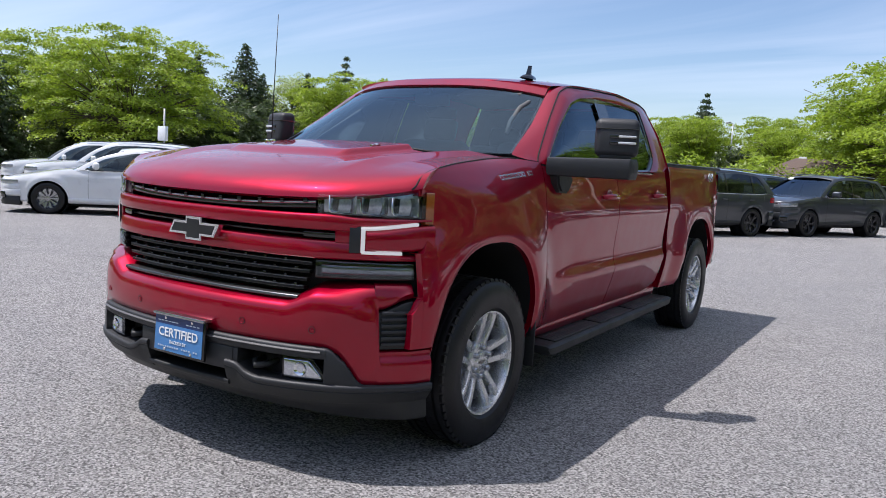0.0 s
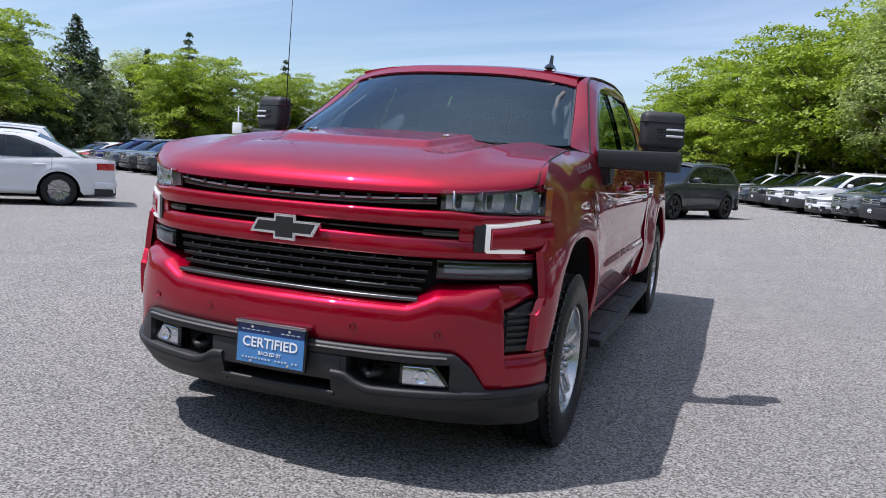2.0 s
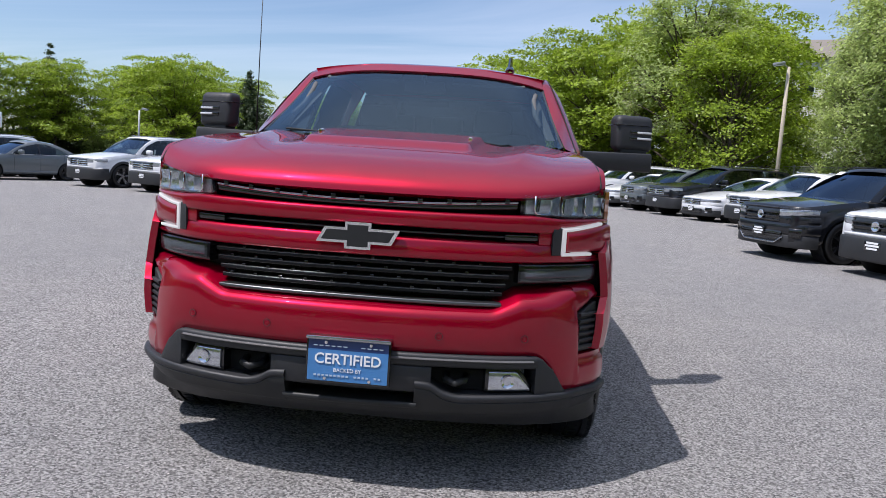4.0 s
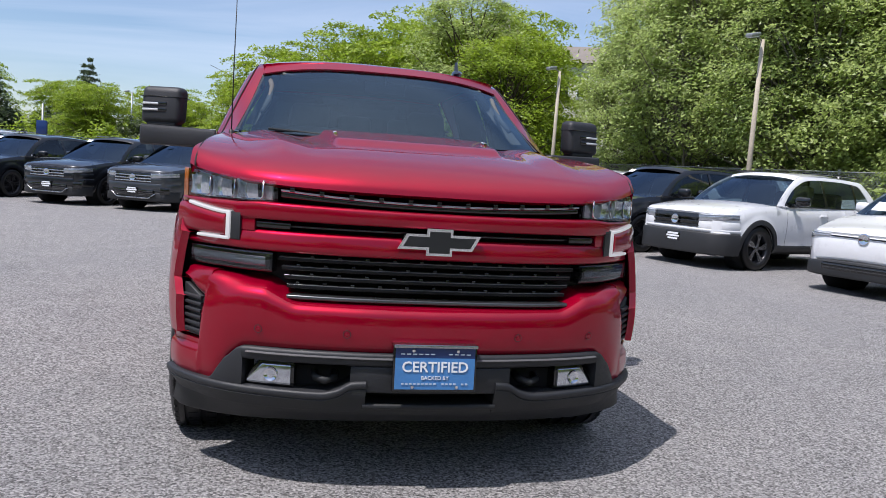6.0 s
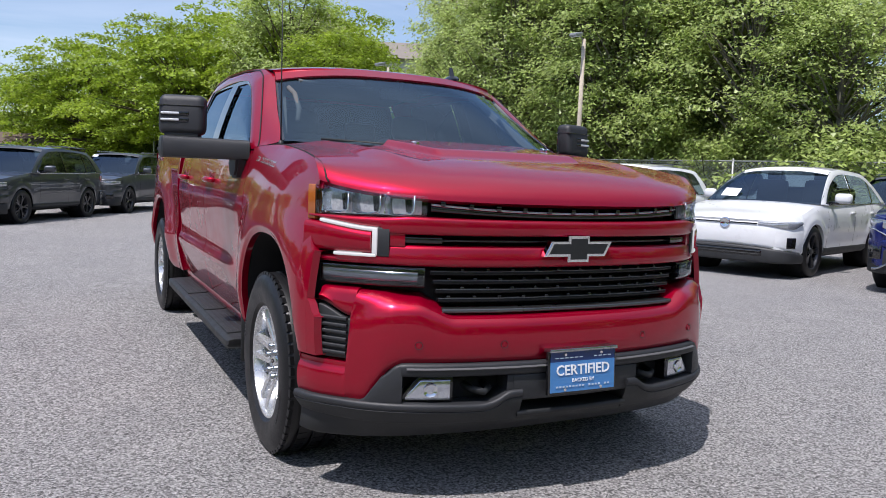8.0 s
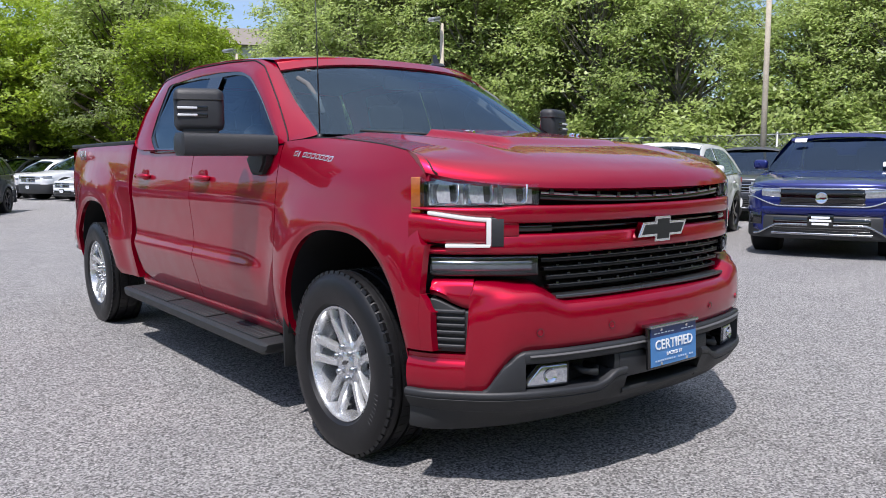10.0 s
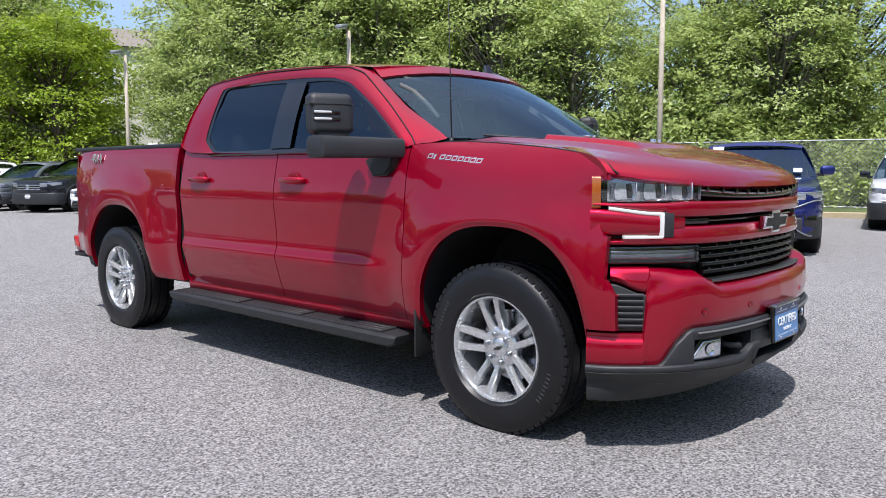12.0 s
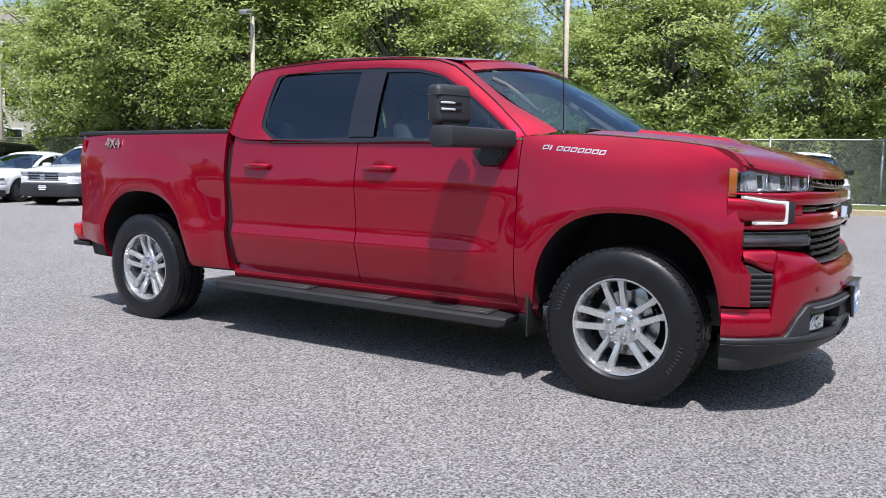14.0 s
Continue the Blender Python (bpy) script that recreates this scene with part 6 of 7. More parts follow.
    if kind == "electric_suv":
        strip("light_strip", -g_s * 0.98, g_s * 0.98, flat(0.815 * k), flat(0.842 * k), 0.004, 0.03, GLOSS_BLACK, c, 0.006, 31, wh)
        strip("chrome_line", -g_s * 0.98, g_s * 0.98, flat(0.812 * k), flat(0.82 * k), 0.008, 0.03, CHROME, c, 0.003, 31, wh)
    else:
        strip("grille", -g_s * 1.05, g_s * 1.05, flat(0.63 * k), flat(0.86 * k), -0.022, 0.1, GLOSS_BLACK, c, 0.01, 31, wh)
        for i in range(3):
            strip("grille_slat", -g_s * 1.02, g_s * 1.02, flat((0.660 + 0.062 * i) * k), flat((0.682 + 0.062 * i) * k), 0.008, 0.04, (CHROME if chrome and kind != "coupe_suv" else GLOSS_BLACK), c, 0.005, 21, wh)
        if kind == "coupe_suv":
            wing = lambda s: (0.635 + 0.11 * sstep(W * 0.5, W * 0.95, abs(s))) * k
            strip("wing_line", -s_at(W * 0.95), s_at(W * 0.95), wing, lambda s: wing(s) + 0.018, 0.012, 0.04, CHROME, c, 0.005, 41, wh)
            strip("grille_top_line", -g_s * 1.04, g_s * 1.04, flat(0.848 * k), flat(0.866 * k), 0.010, 0.04, CHROME, c, 0.005, 31, wh)
    for sx in (1, -1):
        a, b = s_at(W * 0.50), s_at(W * 0.985)
        if kind != "electric_suv":
            strip("lamp_surround", sx * a, sx * (ln - 0.05), flat(0.63 * k), flat(0.755 * k), -0.004, 0.1, body, c, 0.01, 12, wh)
        hl = strip("headlamp", sx * a, sx * b, lambda s: (lerp(0.745, 0.795, sstep(a, b, abs(s))) if kind != "electric_suv" else 0.812 - 0.052 * sstep(a, lerp(a, b, 0.7), abs(s)) + 0.07 * sstep(lerp(a, b, 0.7), b, abs(s))) * k, lambda s: lerp(0.85 if kind != "electric_suv" else 0.84, 0.875, sstep(a, b, abs(s))) * k, 0.012 if kind == "electric_suv" else 0.0, 0.1, lamp or LAMP_DARK, c, 0.012, 14, wh, "clear headlamp")
        strip("lamp_line", sx * a, sx * b, lambda s: lerp(0.845, 0.868, sstep(a, b, abs(s))) * k, lambda s: lerp(0.855, 0.878, sstep(a, b, abs(s))) * k, 0.006, 0.03, CHROME, hl, 0.003, 14, wh)
        strip("side_vent", sx * s_at(W * (0.88 if kind == "electric_suv" else 0.845 if clad else 0.74)), sx * s_at(W * (0.955 if kind == "electric_suv" else 0.915 if clad else 0.90)), lambda s: (0.47 if kind == "electric_suv" else 0.475 if clad else 0.40) * k, lambda s: (0.64 if kind == "electric_suv" else 0.545 if clad else 0.56) * k, 0.008, 0.06, GLOSS_BLACK, c, 0.015, 8, wh)
    strip("lower_intake", -s_at(W * 0.58), s_at(W * 0.58), flat(0.34 * k), flat((0.50 if kind != "electric_suv" else 0.44) * k), 0.006 if kind != "electric_suv" else 0.026, 0.08, GLOSS_BLACK, c, 0.01, 25, wh)
    for i in range(3):
        strip("intake_slat", -s_at(W * 0.56), s_at(W * 0.56), flat((0.365 + 0.04 * i) * k), flat((0.377 + 0.04 * i) * k), 0.012 if kind != "electric_suv" else 0.031, 0.03, CLADDING, c, 0.004, 15, wh)
    if kind not in ("sedan",):
        # bright skid line that climbs at its ends
        skid = (lambda s: (0.40 - 0.13 * sstep(W * 0.50, W * 0.84, abs(s))) * k) if kind == "coupe_suv" else (lambda s: 0.25 * k) if kind == "electric_suv" else (lambda s: (0.285 + 0.10 * sstep(W * 0.42, W * 0.62, abs(s))) * k)
        reach = 0.84 if kind == "coupe_suv" else 0.62
        if kind == "coupe_suv":
            strip("skid_bar", -s_at(W * 0.60), s_at(W * 0.60), flat(0.285 * k), flat(0.315 * k), 0.016, 0.05, SATIN, c, 0.008, 21, wh)
        strip("skid_trim", -s_at(W * reach), s_at(W * reach), skid, lambda s: skid(s) + 0.028, 0.016, 0.05, SATIN if kind != "electric_suv" else CLADDING, c, 0.008, 31, wh)
    bm = bmesh.new()
    revolve(bm, [(0.0, 0.078), (0.008, 0.075), (0.010, 0.066), (0.006, 0.060), (0.006, 0.0)], 28, "X", Matrix.Translation((0, -fo - 0.078, (0.745 if kind != "electric_suv" else 0.82) * k)) @ Matrix.Rotation(radians(-90), 4, "Z"))
    part("round_emblem", weld(bm), CHROME, c, "round chrome emblem")
    if plate:
        pt = thing("front_plate")
        pt.parent = c
        part("plate_sheet", box((0, -fo - 0.090, 0.47 * k), (0.31, 0.012, 0.155), 0.004), GLOSS_BLACK, pt)
        for dz, wv in ((0.04, 0.22), (0.0, 0.26), (-0.045, 0.2)):
            part("print_bar", box((0, -fo - 0.098, 0.47 * k + dz), (wv, 0.004, 0.028), 0), WHITE_PRINT, pt)
    # tail
    tl_z = P["belt"] - 0.13
    for sx in (1, -1):
        bm = bmesh.new()
        grid(bm, [[(sx * (plan(y) + 0.002), y, z) for y in span(tail - 0.34, tail - 0.02, 5)] + [(sx * (W - 0.42), tail + 0.012, z)] for z in span(tl_z - 0.06, tl_z + 0.07, 3)])
        part("tail_lamp", weld(bm), RED_LENS, c, "red tail lamp")
    rear = [(0, tail + 0.05), (W * 0.5, tail + 0.04), (W * 0.8, tail - 0.02), (W - 0.06, tail - 0.16), (W - 0.01, tail - 0.4)]
    rp, rn, rl, rs = path_of([(x, -y) for x, y in rear])
    rwh = (lambda s: (rp(s)[0], -rp(s)[1]), lambda s: Vector((rn(s).x, -rn(s).y, 0)))
    strip("rear_bumper", -rl + 0.02, rl - 0.02, flat(P["rock"] + 0.12), flat(0.66 * k), 0.0, 0.14, body, c, 0.05, 31, rwh)
    strip("rear_skirt", -rl + 0.03, rl - 0.03, flat(P["rock"] - 0.02), flat(P["rock"] + 0.13), -0.012, 0.14, CLADDING, c, 0.03, 31, rwh)
    spots = ((0.10, 0.27, 0.20, 0.10), (0.78, 0.84, 0.16, 0.05)) if kind == "electric_suv" else ((0.08, 0.19, 0.80, 0.06), (0.84, 0.91, 0.14, 0.05))
    for u0, u1, v, dv in spots[:papers]:
        part("window_sheet", sheet([[(lerp(-xb, xb, u) * lerp(0.97, 0.8, v), lerp(ya - 0.06, yt, v + d) - 0.015 - 0.09 * (1 - abs(2 * u - 1) ** 2.2) * (1 - 0.5 * v), lerp(bz, zt, v + d) + 0.012 + 0.03 * math.sin(math.pi * (v + d))) for u in (u0, u1)] for d in (-dv, dv)]), PAPER, c, "white price sheet inside the windshield")
    return c


def parked(x, y, hx, hy):
    """The pose of a car whose front axle stands over (x, y), heading along (hx, hy)."""
    a = math.degrees(math.atan2(hx, -hy))
    return pose(x, y, gz(x, y), 0, 0, a)


ROW_L, ROW_R = (-0.48, -0.877), (-0.945, -0.327)
CARS = [
    ("coupe_suv", BLUE, 8.42, 2.37, ROW_R, "deep blue SUV with bright grille trim, parked in a row", dict(wheel="black", papers=2, clad=False)),
    ("electric_suv", WHITE, 7.59, 5.04, ROW_R, "white electric SUV with closed nose and black lower bumper", dict(wheel="aero", chrome=False, papers=1, plate=False)),
    ("compact_suv", WHITE, 6.69, 8.16, ROW_R, "white compact SUV with black wheel-arch cladding and dark grille", dict(wheel="two", clad=True, chrome=False)),
    ("suv", BLACK, 5.79, 10.38, ROW_R, "glossy black SUV with black wheels, parked in a row", dict(wheel="black", chrome=False, papers=1)),
    ("compact_suv", WHITE, 7.70, 18.6, ROW_R, "white compact SUV with dark nose, far along the row", dict(wheel="black", clad=True)),
    ("sedan", WHITE, 7.06, 21.17, ROW_R, "white sedan with chrome grille line in the row", dict(wheel="silver")),
    ("large_suv", BLACK, 6.43, 23.74, ROW_R, "large black SUV with black wheels in the row", dict(wheel="black", clad=True)),
    ("compact_suv", SILVER_GREY, 5.79, 26.31, ROW_R, "mid-grey compact SUV in the row", dict(wheel="black")),
    ("sedan", WHITE, 5.16, 28.88, ROW_R, "white sedan parked far along the row", dict(wheel="silver")),
    ("large_suv", WHITE, 4.52, 31.45, ROW_R, "large white SUV with roof rails in the row", dict(wheel="black", clad=True)),
    ("compact_suv", WHITE, 3.88, 34.02, ROW_R, "white compact SUV far along the row", dict(wheel="black", clad=True)),
    ("large_suv", BLACK, 3.25, 36.6, ROW_R, "large black SUV far along the row", dict(wheel="black", clad=True)),
    ("suv", SLATE, 2.61, 39.2, ROW_R, "slate blue SUV far along the row", dict(wheel="black")),
    ("suv", WHITE, 1.98, 41.7, ROW_R, "white SUV at the far end of the row", dict(wheel="black")),
    ("sedan", SILVER_GREY, 1.35, 44.3, ROW_R, "grey sedan at the far end of the row", dict(wheel="silver")),
    ("compact_suv", WHITE, 14.8, 1.3, (-0.97, -0.22), "white compact SUV parked near the chain-link fence", dict(wheel="black", clad=True, papers=2)),
    ("suv", GREY, 13.6, 6.9, ROW_R, "dark grey SUV parked behind the row by the fence", dict(wheel="black")),
    ("suv", GREY, -3.22, 15.48, ROW_L, "dark grey SUV with chrome slatted grille and black wheels", dict(wheel="black", papers=1)),
    ("suv", GREY, -0.79, 19.8, ROW_L, "dark grey SUV with a white window sheet, behind another", dict(wheel="black", papers=1)),
    ("suv", SLATE, -3.3, 21.3, ROW_L, "dark slate SUV half hidden behind the others", dict(wheel="black")),
    ("suv", BLACK, -5.28, 16.65, ROW_L, "black SUV with chrome grille slats and black wheels", dict(wheel="black", papers=1)),
    ("suv", BLACK, -7.95, 18.54, ROW_L, "black SUV with orange side marker and silver skid trim", dict(wheel="black", papers=1)),
    ("large_suv", WHITE, -10.14, 19.98, ROW_L, "large white SUV with dark grille and roof rails", dict(wheel="black", clad=True)),
    ("large_suv", WHITE, -13.14, 21.66, ROW_L, "large white SUV with silver and black wheels", dict(wheel="two", clad=True)),
    ("sedan", WHITE, -13.12, 6.58, (-0.70, -0.71), "white sedan with dark spoked wheels, seen from its side", dict(wheel="silver", chrome=False)),
    ("sedan", WHITE, -15.2, 8.2, (-0.70, -0.71), "white sedan parked beside another white sedan", dict(wheel="silver", chrome=False)),
    ("suv", WHITE, -17.6, 9.6, (-0.70, -0.71), "white SUV parked behind two white sedans", dict(wheel="silver", chrome=False)),
    ("suv", WHITE, -20.2, 10.4, (-0.70, -0.71), "white SUV at the end of the white cars", dict(wheel="silver", chrome=False)),
    ("suv", SILVER_GREY, -23.0, 12.0, (-0.70, -0.71), "grey SUV beyond the white cars", dict(wheel="silver")),
]
back_cols = [(SILVER_GREY, "sedan"), (WHITE, "compact_suv"), (GREY, "suv"), (GREY, "suv"), (SLATE, "suv"), (BLUE, "suv"), (DARK_RED, "sedan"), (WHITE, "sedan"), (GREY, "sedan")]
for i, (col, kd) in enumerate(back_cols):
    x, y = -18.2 - 2.35 * i, 22.4 + 1.42 * i
    nm = {SILVER_GREY.name: "mid-grey", WHITE.name: "white", GREY.name: "dark grey", SLATE.name: "slate blue", BLUE.name: "deep blue", DARK_RED.name: "bright red"}[col.name]
    CARS.append((kd, col, x, y, ROW_L, f"{nm} {'sedan' if kd == 'sedan' else 'SUV'} in the far row of parked cars", dict(wheel="black", plate=False)))

for kd, col, x, y, h, lab, opt in CARS:
    ob = parked_car(kd, col, parked(x, y, *h), lab, **opt)
    tagged(ob, group="parked cars in the lot")

# ---- fence, poles, box truck, buildings ----
WIRE = material("fence_wire", (0.30, 0.31, 0.31), 0.5, 0.6, 0.2, 5, 60)


def fence_post(m, h=1.95):
    p = thing("fence_post", m, "galvanised steel fence post with a round cap", "fence post", "chain-link fence posts")
    bm = bmesh.new()
    tube(bm, [(0, 0, -0.3), (0, 0, h)], 0.034, 10)
    part("post", bm, GALV, p)
    bm = bmesh.new()
    revolve(bm, [(h, 0.042), (h + 0.02, 0.040), (h + 0.05, 0.02), (h + 0.055, 0.0)], 10, "Z")
    part("cap", bm, GALV, p)
    return p


F_OFF = 0.9
fy = [(-26 + 2.9 * i) for i in range(25)]
first = fence_post(pose(fence_x(fy[0]) + F_OFF, fy[0], gz(fence_x(fy[0]), fy[0]) + 0.15))
for y in fy[1:]:
    x = fence_x(y) + F_OFF
    copy_thing(first, pose(x, y, gz(x, y) + 0.15))

# the mesh itself: diagonal wires in both directions between rails
bm = bmesh.new()
y0, y1 = fy[0], fy[-1]
hf = 1.9
step = 0.115


def fence_point(y, h, off=0.0):
    x = fence_x(y) + F_OFF + off
    return (x, y, gz(x, y) + 0.17 + h)


def flat_wire(bm, a, b, w=0.006):
    a, b = Vector(a), Vector(b)
    d = (b - a).normalized()
    s = d.cross(Vector((1, 0.25, 0)).normalized()) * w
    t = Vector((w, 0, 0))
    q = [a - s, a + s, b + s, b - s]
    bm.faces.new([bm.verts.new(p - t * 0.5) for p in q])


ny = int((y1 - y0 + hf) / step)
for i in range(ny):
    ya = y0 - hf + i * step
    lo_y, hi_y = max(y0, ya), min(y1, ya + hf)
    if hi_y > lo_y:
        flat_wire(bm, fence_point(lo_y, lo_y - ya), fence_point(hi_y, hi_y - ya))
        flat_wire(bm, fence_point(lo_y, hf - (lo_y - ya), 0.004), fence_point(hi_y, hf - (hi_y - ya), 0.004))
net = part("chain_link", bm, WIRE, None, "", 0)
tagged(net, "grey chain-link fence mesh between steel posts", "fence", kind="stuff")
bm = bmesh.new()
for h in (0.04, hf):
    tube(bm, [fence_point(y, h) for y in span(y0, y1, 40)], 0.021, 8)
tagged(part("fence_rail", bm, GALV), "galvanised top and bottom fence rails", "fence rail")


def lamp_pole(x, y, h, arm=(-0.9, -0.3), wood=True, label="weathered brown lamp pole with a small lamp head"):
    p = thing("lamp_pole", pose(x, y, gz(x, y)), label, "lamp pole", "lamp poles")
    bm = bmesh.new()
    tube(bm, [(0, 0, -0.2), (0, 0, h * 0.5), (0.01, 0, h)], [0.085, 0.075, 0.06], 12)
    part("pole", bm, POLE_WOOD if wood else GALV, p)
    bm = bmesh.new()
    revolve(bm, [(0.0, 0.22), (0.5, 0.22), (0.52, 0.19), (0.52, 0.0)], 16, "Z")
    part("footing", bm, CONCRETE, p)
    if arm:
        a = Vector((*arm, 0)).normalized()
        bm = bmesh.new()
        tube(bm, [(0, 0, h - 0.05), tuple(a * 0.18 + Vector((0, 0, h + 0.06))), tuple(a * 0.3 + Vector((0, 0, h + 0.08)))], 0.025, 8)
        part("arm", bm, GALV, p)
        rot = Matrix.Rotation(math.atan2(a.y, a.x), 4, "Z") @ Matrix.Rotation(radians(12), 4, "Y")
        hd = part("lamp_head", box(a * 0.42 + Vector((0, 0, h + 0.08)), (0.42, 0.26, 0.12), 0.04, 2, rot), GALV, p, "grey lamp head")
        part("lamp_lens", box(a * 0.42 + Vector((0, 0, h + 0.015)), (0.30, 0.2, 0.03), 0.01, 1, rot), WHITE_PRINT, hd)
    return p


lamp_pole(13.25, 17.3, 5.75)
lamp_pole(16.9, 8.2, 7.4, None, label="tall weathered utility pole by the fence")
lamp_pole(10.7, 27.4, 5.7)
lamp_pole(4.6, 45.0, 5.2)
lamp_pole(3.6, 46.8, 3.9, (-1, 0.2), False, "grey lamp pole with a pale lamp head")
lamp_pole(-13.5, 72, 7.0, (-1, 0), False, "far grey lamp pole above the bushes")
lamp_pole(-52.5, 55.5, 6.0, None, False, "far thin grey pole")
lamp_pole(-26.0, 50.0, 4.2, (1, 0), False, "far grey lamp pole with a pale head")


def sign_pole(x, y, h, wide, tall, col, label):
    p = thing("sign_pole", pose(x, y, gz(x, y)), label, "sign pole")
    bm = bmesh.new()
    tube(bm, [(0, 0, -0.2), (0, 0, h + tall * 1.7)], 0.06, 8)
    part("pole", bm, GALV, p)
    part("sign_box", box((0.0, -0.1, h), (wide, 0.22, tall), 0.03), col, p)
    return p


sign_pole(-40.2, 30.6, 2.9, 0.78, 0.95, WHITE_PRINT, "steel pole with a white box sign before the trees")
sign_pole(-41.3, 56.7, 3.3, 0.95, 1.25, WHITE_PRINT, "steel pole with a white box sign by the trees")
sign_pole(-14.6, 48.5, 2.7, 0.6, 0.85, PLATE_NAVY, "grey pole with a small blue banner sign")

# box truck and a trailer at the far edge
bt = thing("box_truck", pose(-52.6, 54.0, gz(-52.6, 54), 0, 0, 44), "white box truck parked at the far edge of the lot", "truck")
part("cargo_box", box((0, 0, 2.15), (6.3, 2.4, 2.4), 0.04), material("box_white", (0.80, 0.81, 0.82), 0.5, 0, 0.06, 1, 20), bt)
part("cargo_trim", box((0, 0, 0.98), (6.32, 2.44, 0.10), 0.01), SATIN, bt)
part("rear_door", box((3.16, 0, 2.12), (0.04, 2.2, 2.2), 0.01), material("door_grey", (0.5, 0.51, 0.53), 0.5), bt)
part("cab", box((-4.1, 0, 1.6), (1.7, 2.1, 1.7), 0.25, 3), WHITE, bt)
part("cab_glass", box((-4.35, 0, 2.0), (1.25, 2.12, 0.6), 0.12, 2), CAR_GLASS, bt)
part("chassis", box((0, 0, 0.75), (7.6, 1.0, 0.25), 0.03), DARK, bt)
kit = wheel_kit("black", 0.39)
for x in (-3.8, 1.8):
    for sy in (1, -1):
        wheel_at(bt, kit, pose(x, sy * 1.0, 0.39, 0, 0, 90 * sy))
tr = thing("trailer", pose(-49.0, 56.5, gz(-49, 56), 0, 0, 46), "low white trailer beside the box truck", "trailer")
part("trailer_body", box((0, 0, 1.15), (4.6, 2.0, 1.3), 0.1, 2), WHITE, tr)
part("trailer_roof", box((0, 0, 1.82), (4.4, 1.9, 0.06), 0.02), WHITE, tr)
for sy in (1, -1):
    wheel_at(tr, kit, pose(0.3, sy * 0.92, 0.39, 0, 0, 90 * sy))

# low house with a brown hipped roof
ROOF_BROWN = material("brown_shingle", (0.115, 0.080, 0.066), 0.9, 0, 0.25, 1.5, 30, 0.5)
BRICK_RED = material("dark_red_siding", (0.16, 0.055, 0.04), 0.8, 0, 0.25, 1.5, 20, 0.3)
SIDING = material("cream_siding", (0.60, 0.58, 0.50), 0.75, 0, 0.08, 0.8, 12, 0.15)
hs = thing("low_house", pose(-3.6, 56.0, gz(-3.6, 56) - 0.3, 0, 0, 8), "low dark red house with a brown hipped roof among trees", "house")
part("wall", box((0, 0, 1.2), (8.6, 7, 2.4), 0.02), BRICK_RED, hs)
bm = bmesh.new()
e = [(-4.9, -4.2, 2.3), (4.9, -4.2, 2.3), (4.9, 4.2, 2.3), (-4.9, 4.2, 2.3)]
rr = [(-2.0, 0, 3.7), (2.0, 0, 3.7)]
v = [bm.verts.new(p) for p in e + rr]
for f in ((0, 1, 5, 4), (1, 2, 5), (2, 3, 4, 5), (3, 0, 4), (3, 2, 1, 0)):
    bm.faces.new([v[i] for i in f])
rf = part("roof", bm, ROOF_BROWN, hs, "", 0)
part("chimney", box((-1.6, 0.2, 3.55), (0.5, 0.5, 0.5), 0.02), WHITE_PRINT, rf)
for x in (-3.5, 0, 3.2):
    wn_ = part("window", box((x, -3.51, 1.5), (1.4, 0.06, 1.2), 0.02), WHITE_PRINT, hs)
    part("pane", box((x, -3.545, 1.5), (1.25, 0.02, 1.05), 0.005), CAR_GLASS, wn_)

# pale apartment house behind the wood
ap = thing("apartment_house", pose(29.5, 58.0, 0.6, 0, 0, -24), "three-storey cream apartment house seen through the trees", "house")
part("wall", box((0, 0, 5.0), (17, 9, 10.0), 0.02), SIDING, ap)
bm = bmesh.new()
e = [(-9, -5, 9.95), (9, -5, 9.95), (9, 5, 9.95), (-9, 5, 9.95)]
rr = [(-9, 0, 12.0), (9, 0, 12.0)]
v = [bm.verts.new(p) for p in e + rr]
for f in ((0, 1, 5, 4), (1, 2, 5), (2, 3, 4, 5), (3, 0, 4), (3, 2, 1, 0)):
    bm.faces.new([v[i] for i in f])
part("roof", bm, material("grey_shingle", (0.20, 0.175, 0.15), 0.85, 0, 0.2, 1.5, 30, 0.4), ap, "", 0)
for z in (2.0, 5.0, 8.0):
    for x in (-6.6, -4.9, -1.6, 0.1, 3.4, 5.1):
        wv = part("window", box((x, -4.52, z), (1.15, 0.08, 1.6), 0.02), WHITE_PRINT, ap)
        part("pane", box((x, -4.565, z), (0.95, 0.02, 1.4), 0.005), CAR_GLASS, wv)

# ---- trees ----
# leaf greens lifted above real reflectance to offset the shade inside the crowns
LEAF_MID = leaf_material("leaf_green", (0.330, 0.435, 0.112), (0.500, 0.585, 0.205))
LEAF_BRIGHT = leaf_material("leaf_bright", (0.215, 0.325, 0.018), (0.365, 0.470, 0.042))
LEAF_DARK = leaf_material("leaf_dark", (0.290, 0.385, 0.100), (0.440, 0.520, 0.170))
NEEDLE = leaf_material("needle_green", (0.055, 0.090, 0.034), (0.090, 0.130, 0.055), 0.3)
# darkened leaf colour: the shade under the far trees, painted in
LEAF_SHADE = leaf_material("thicket_shade_green", (0.060, 0.092, 0.028), (0.105, 0.145, 0.046))
BLOSSOM = leaf_material("pale_blossom", (0.50, 0.50, 0.36), (0.62, 0.60, 0.46), 0.2)
rng = np.random.default_rng(7)


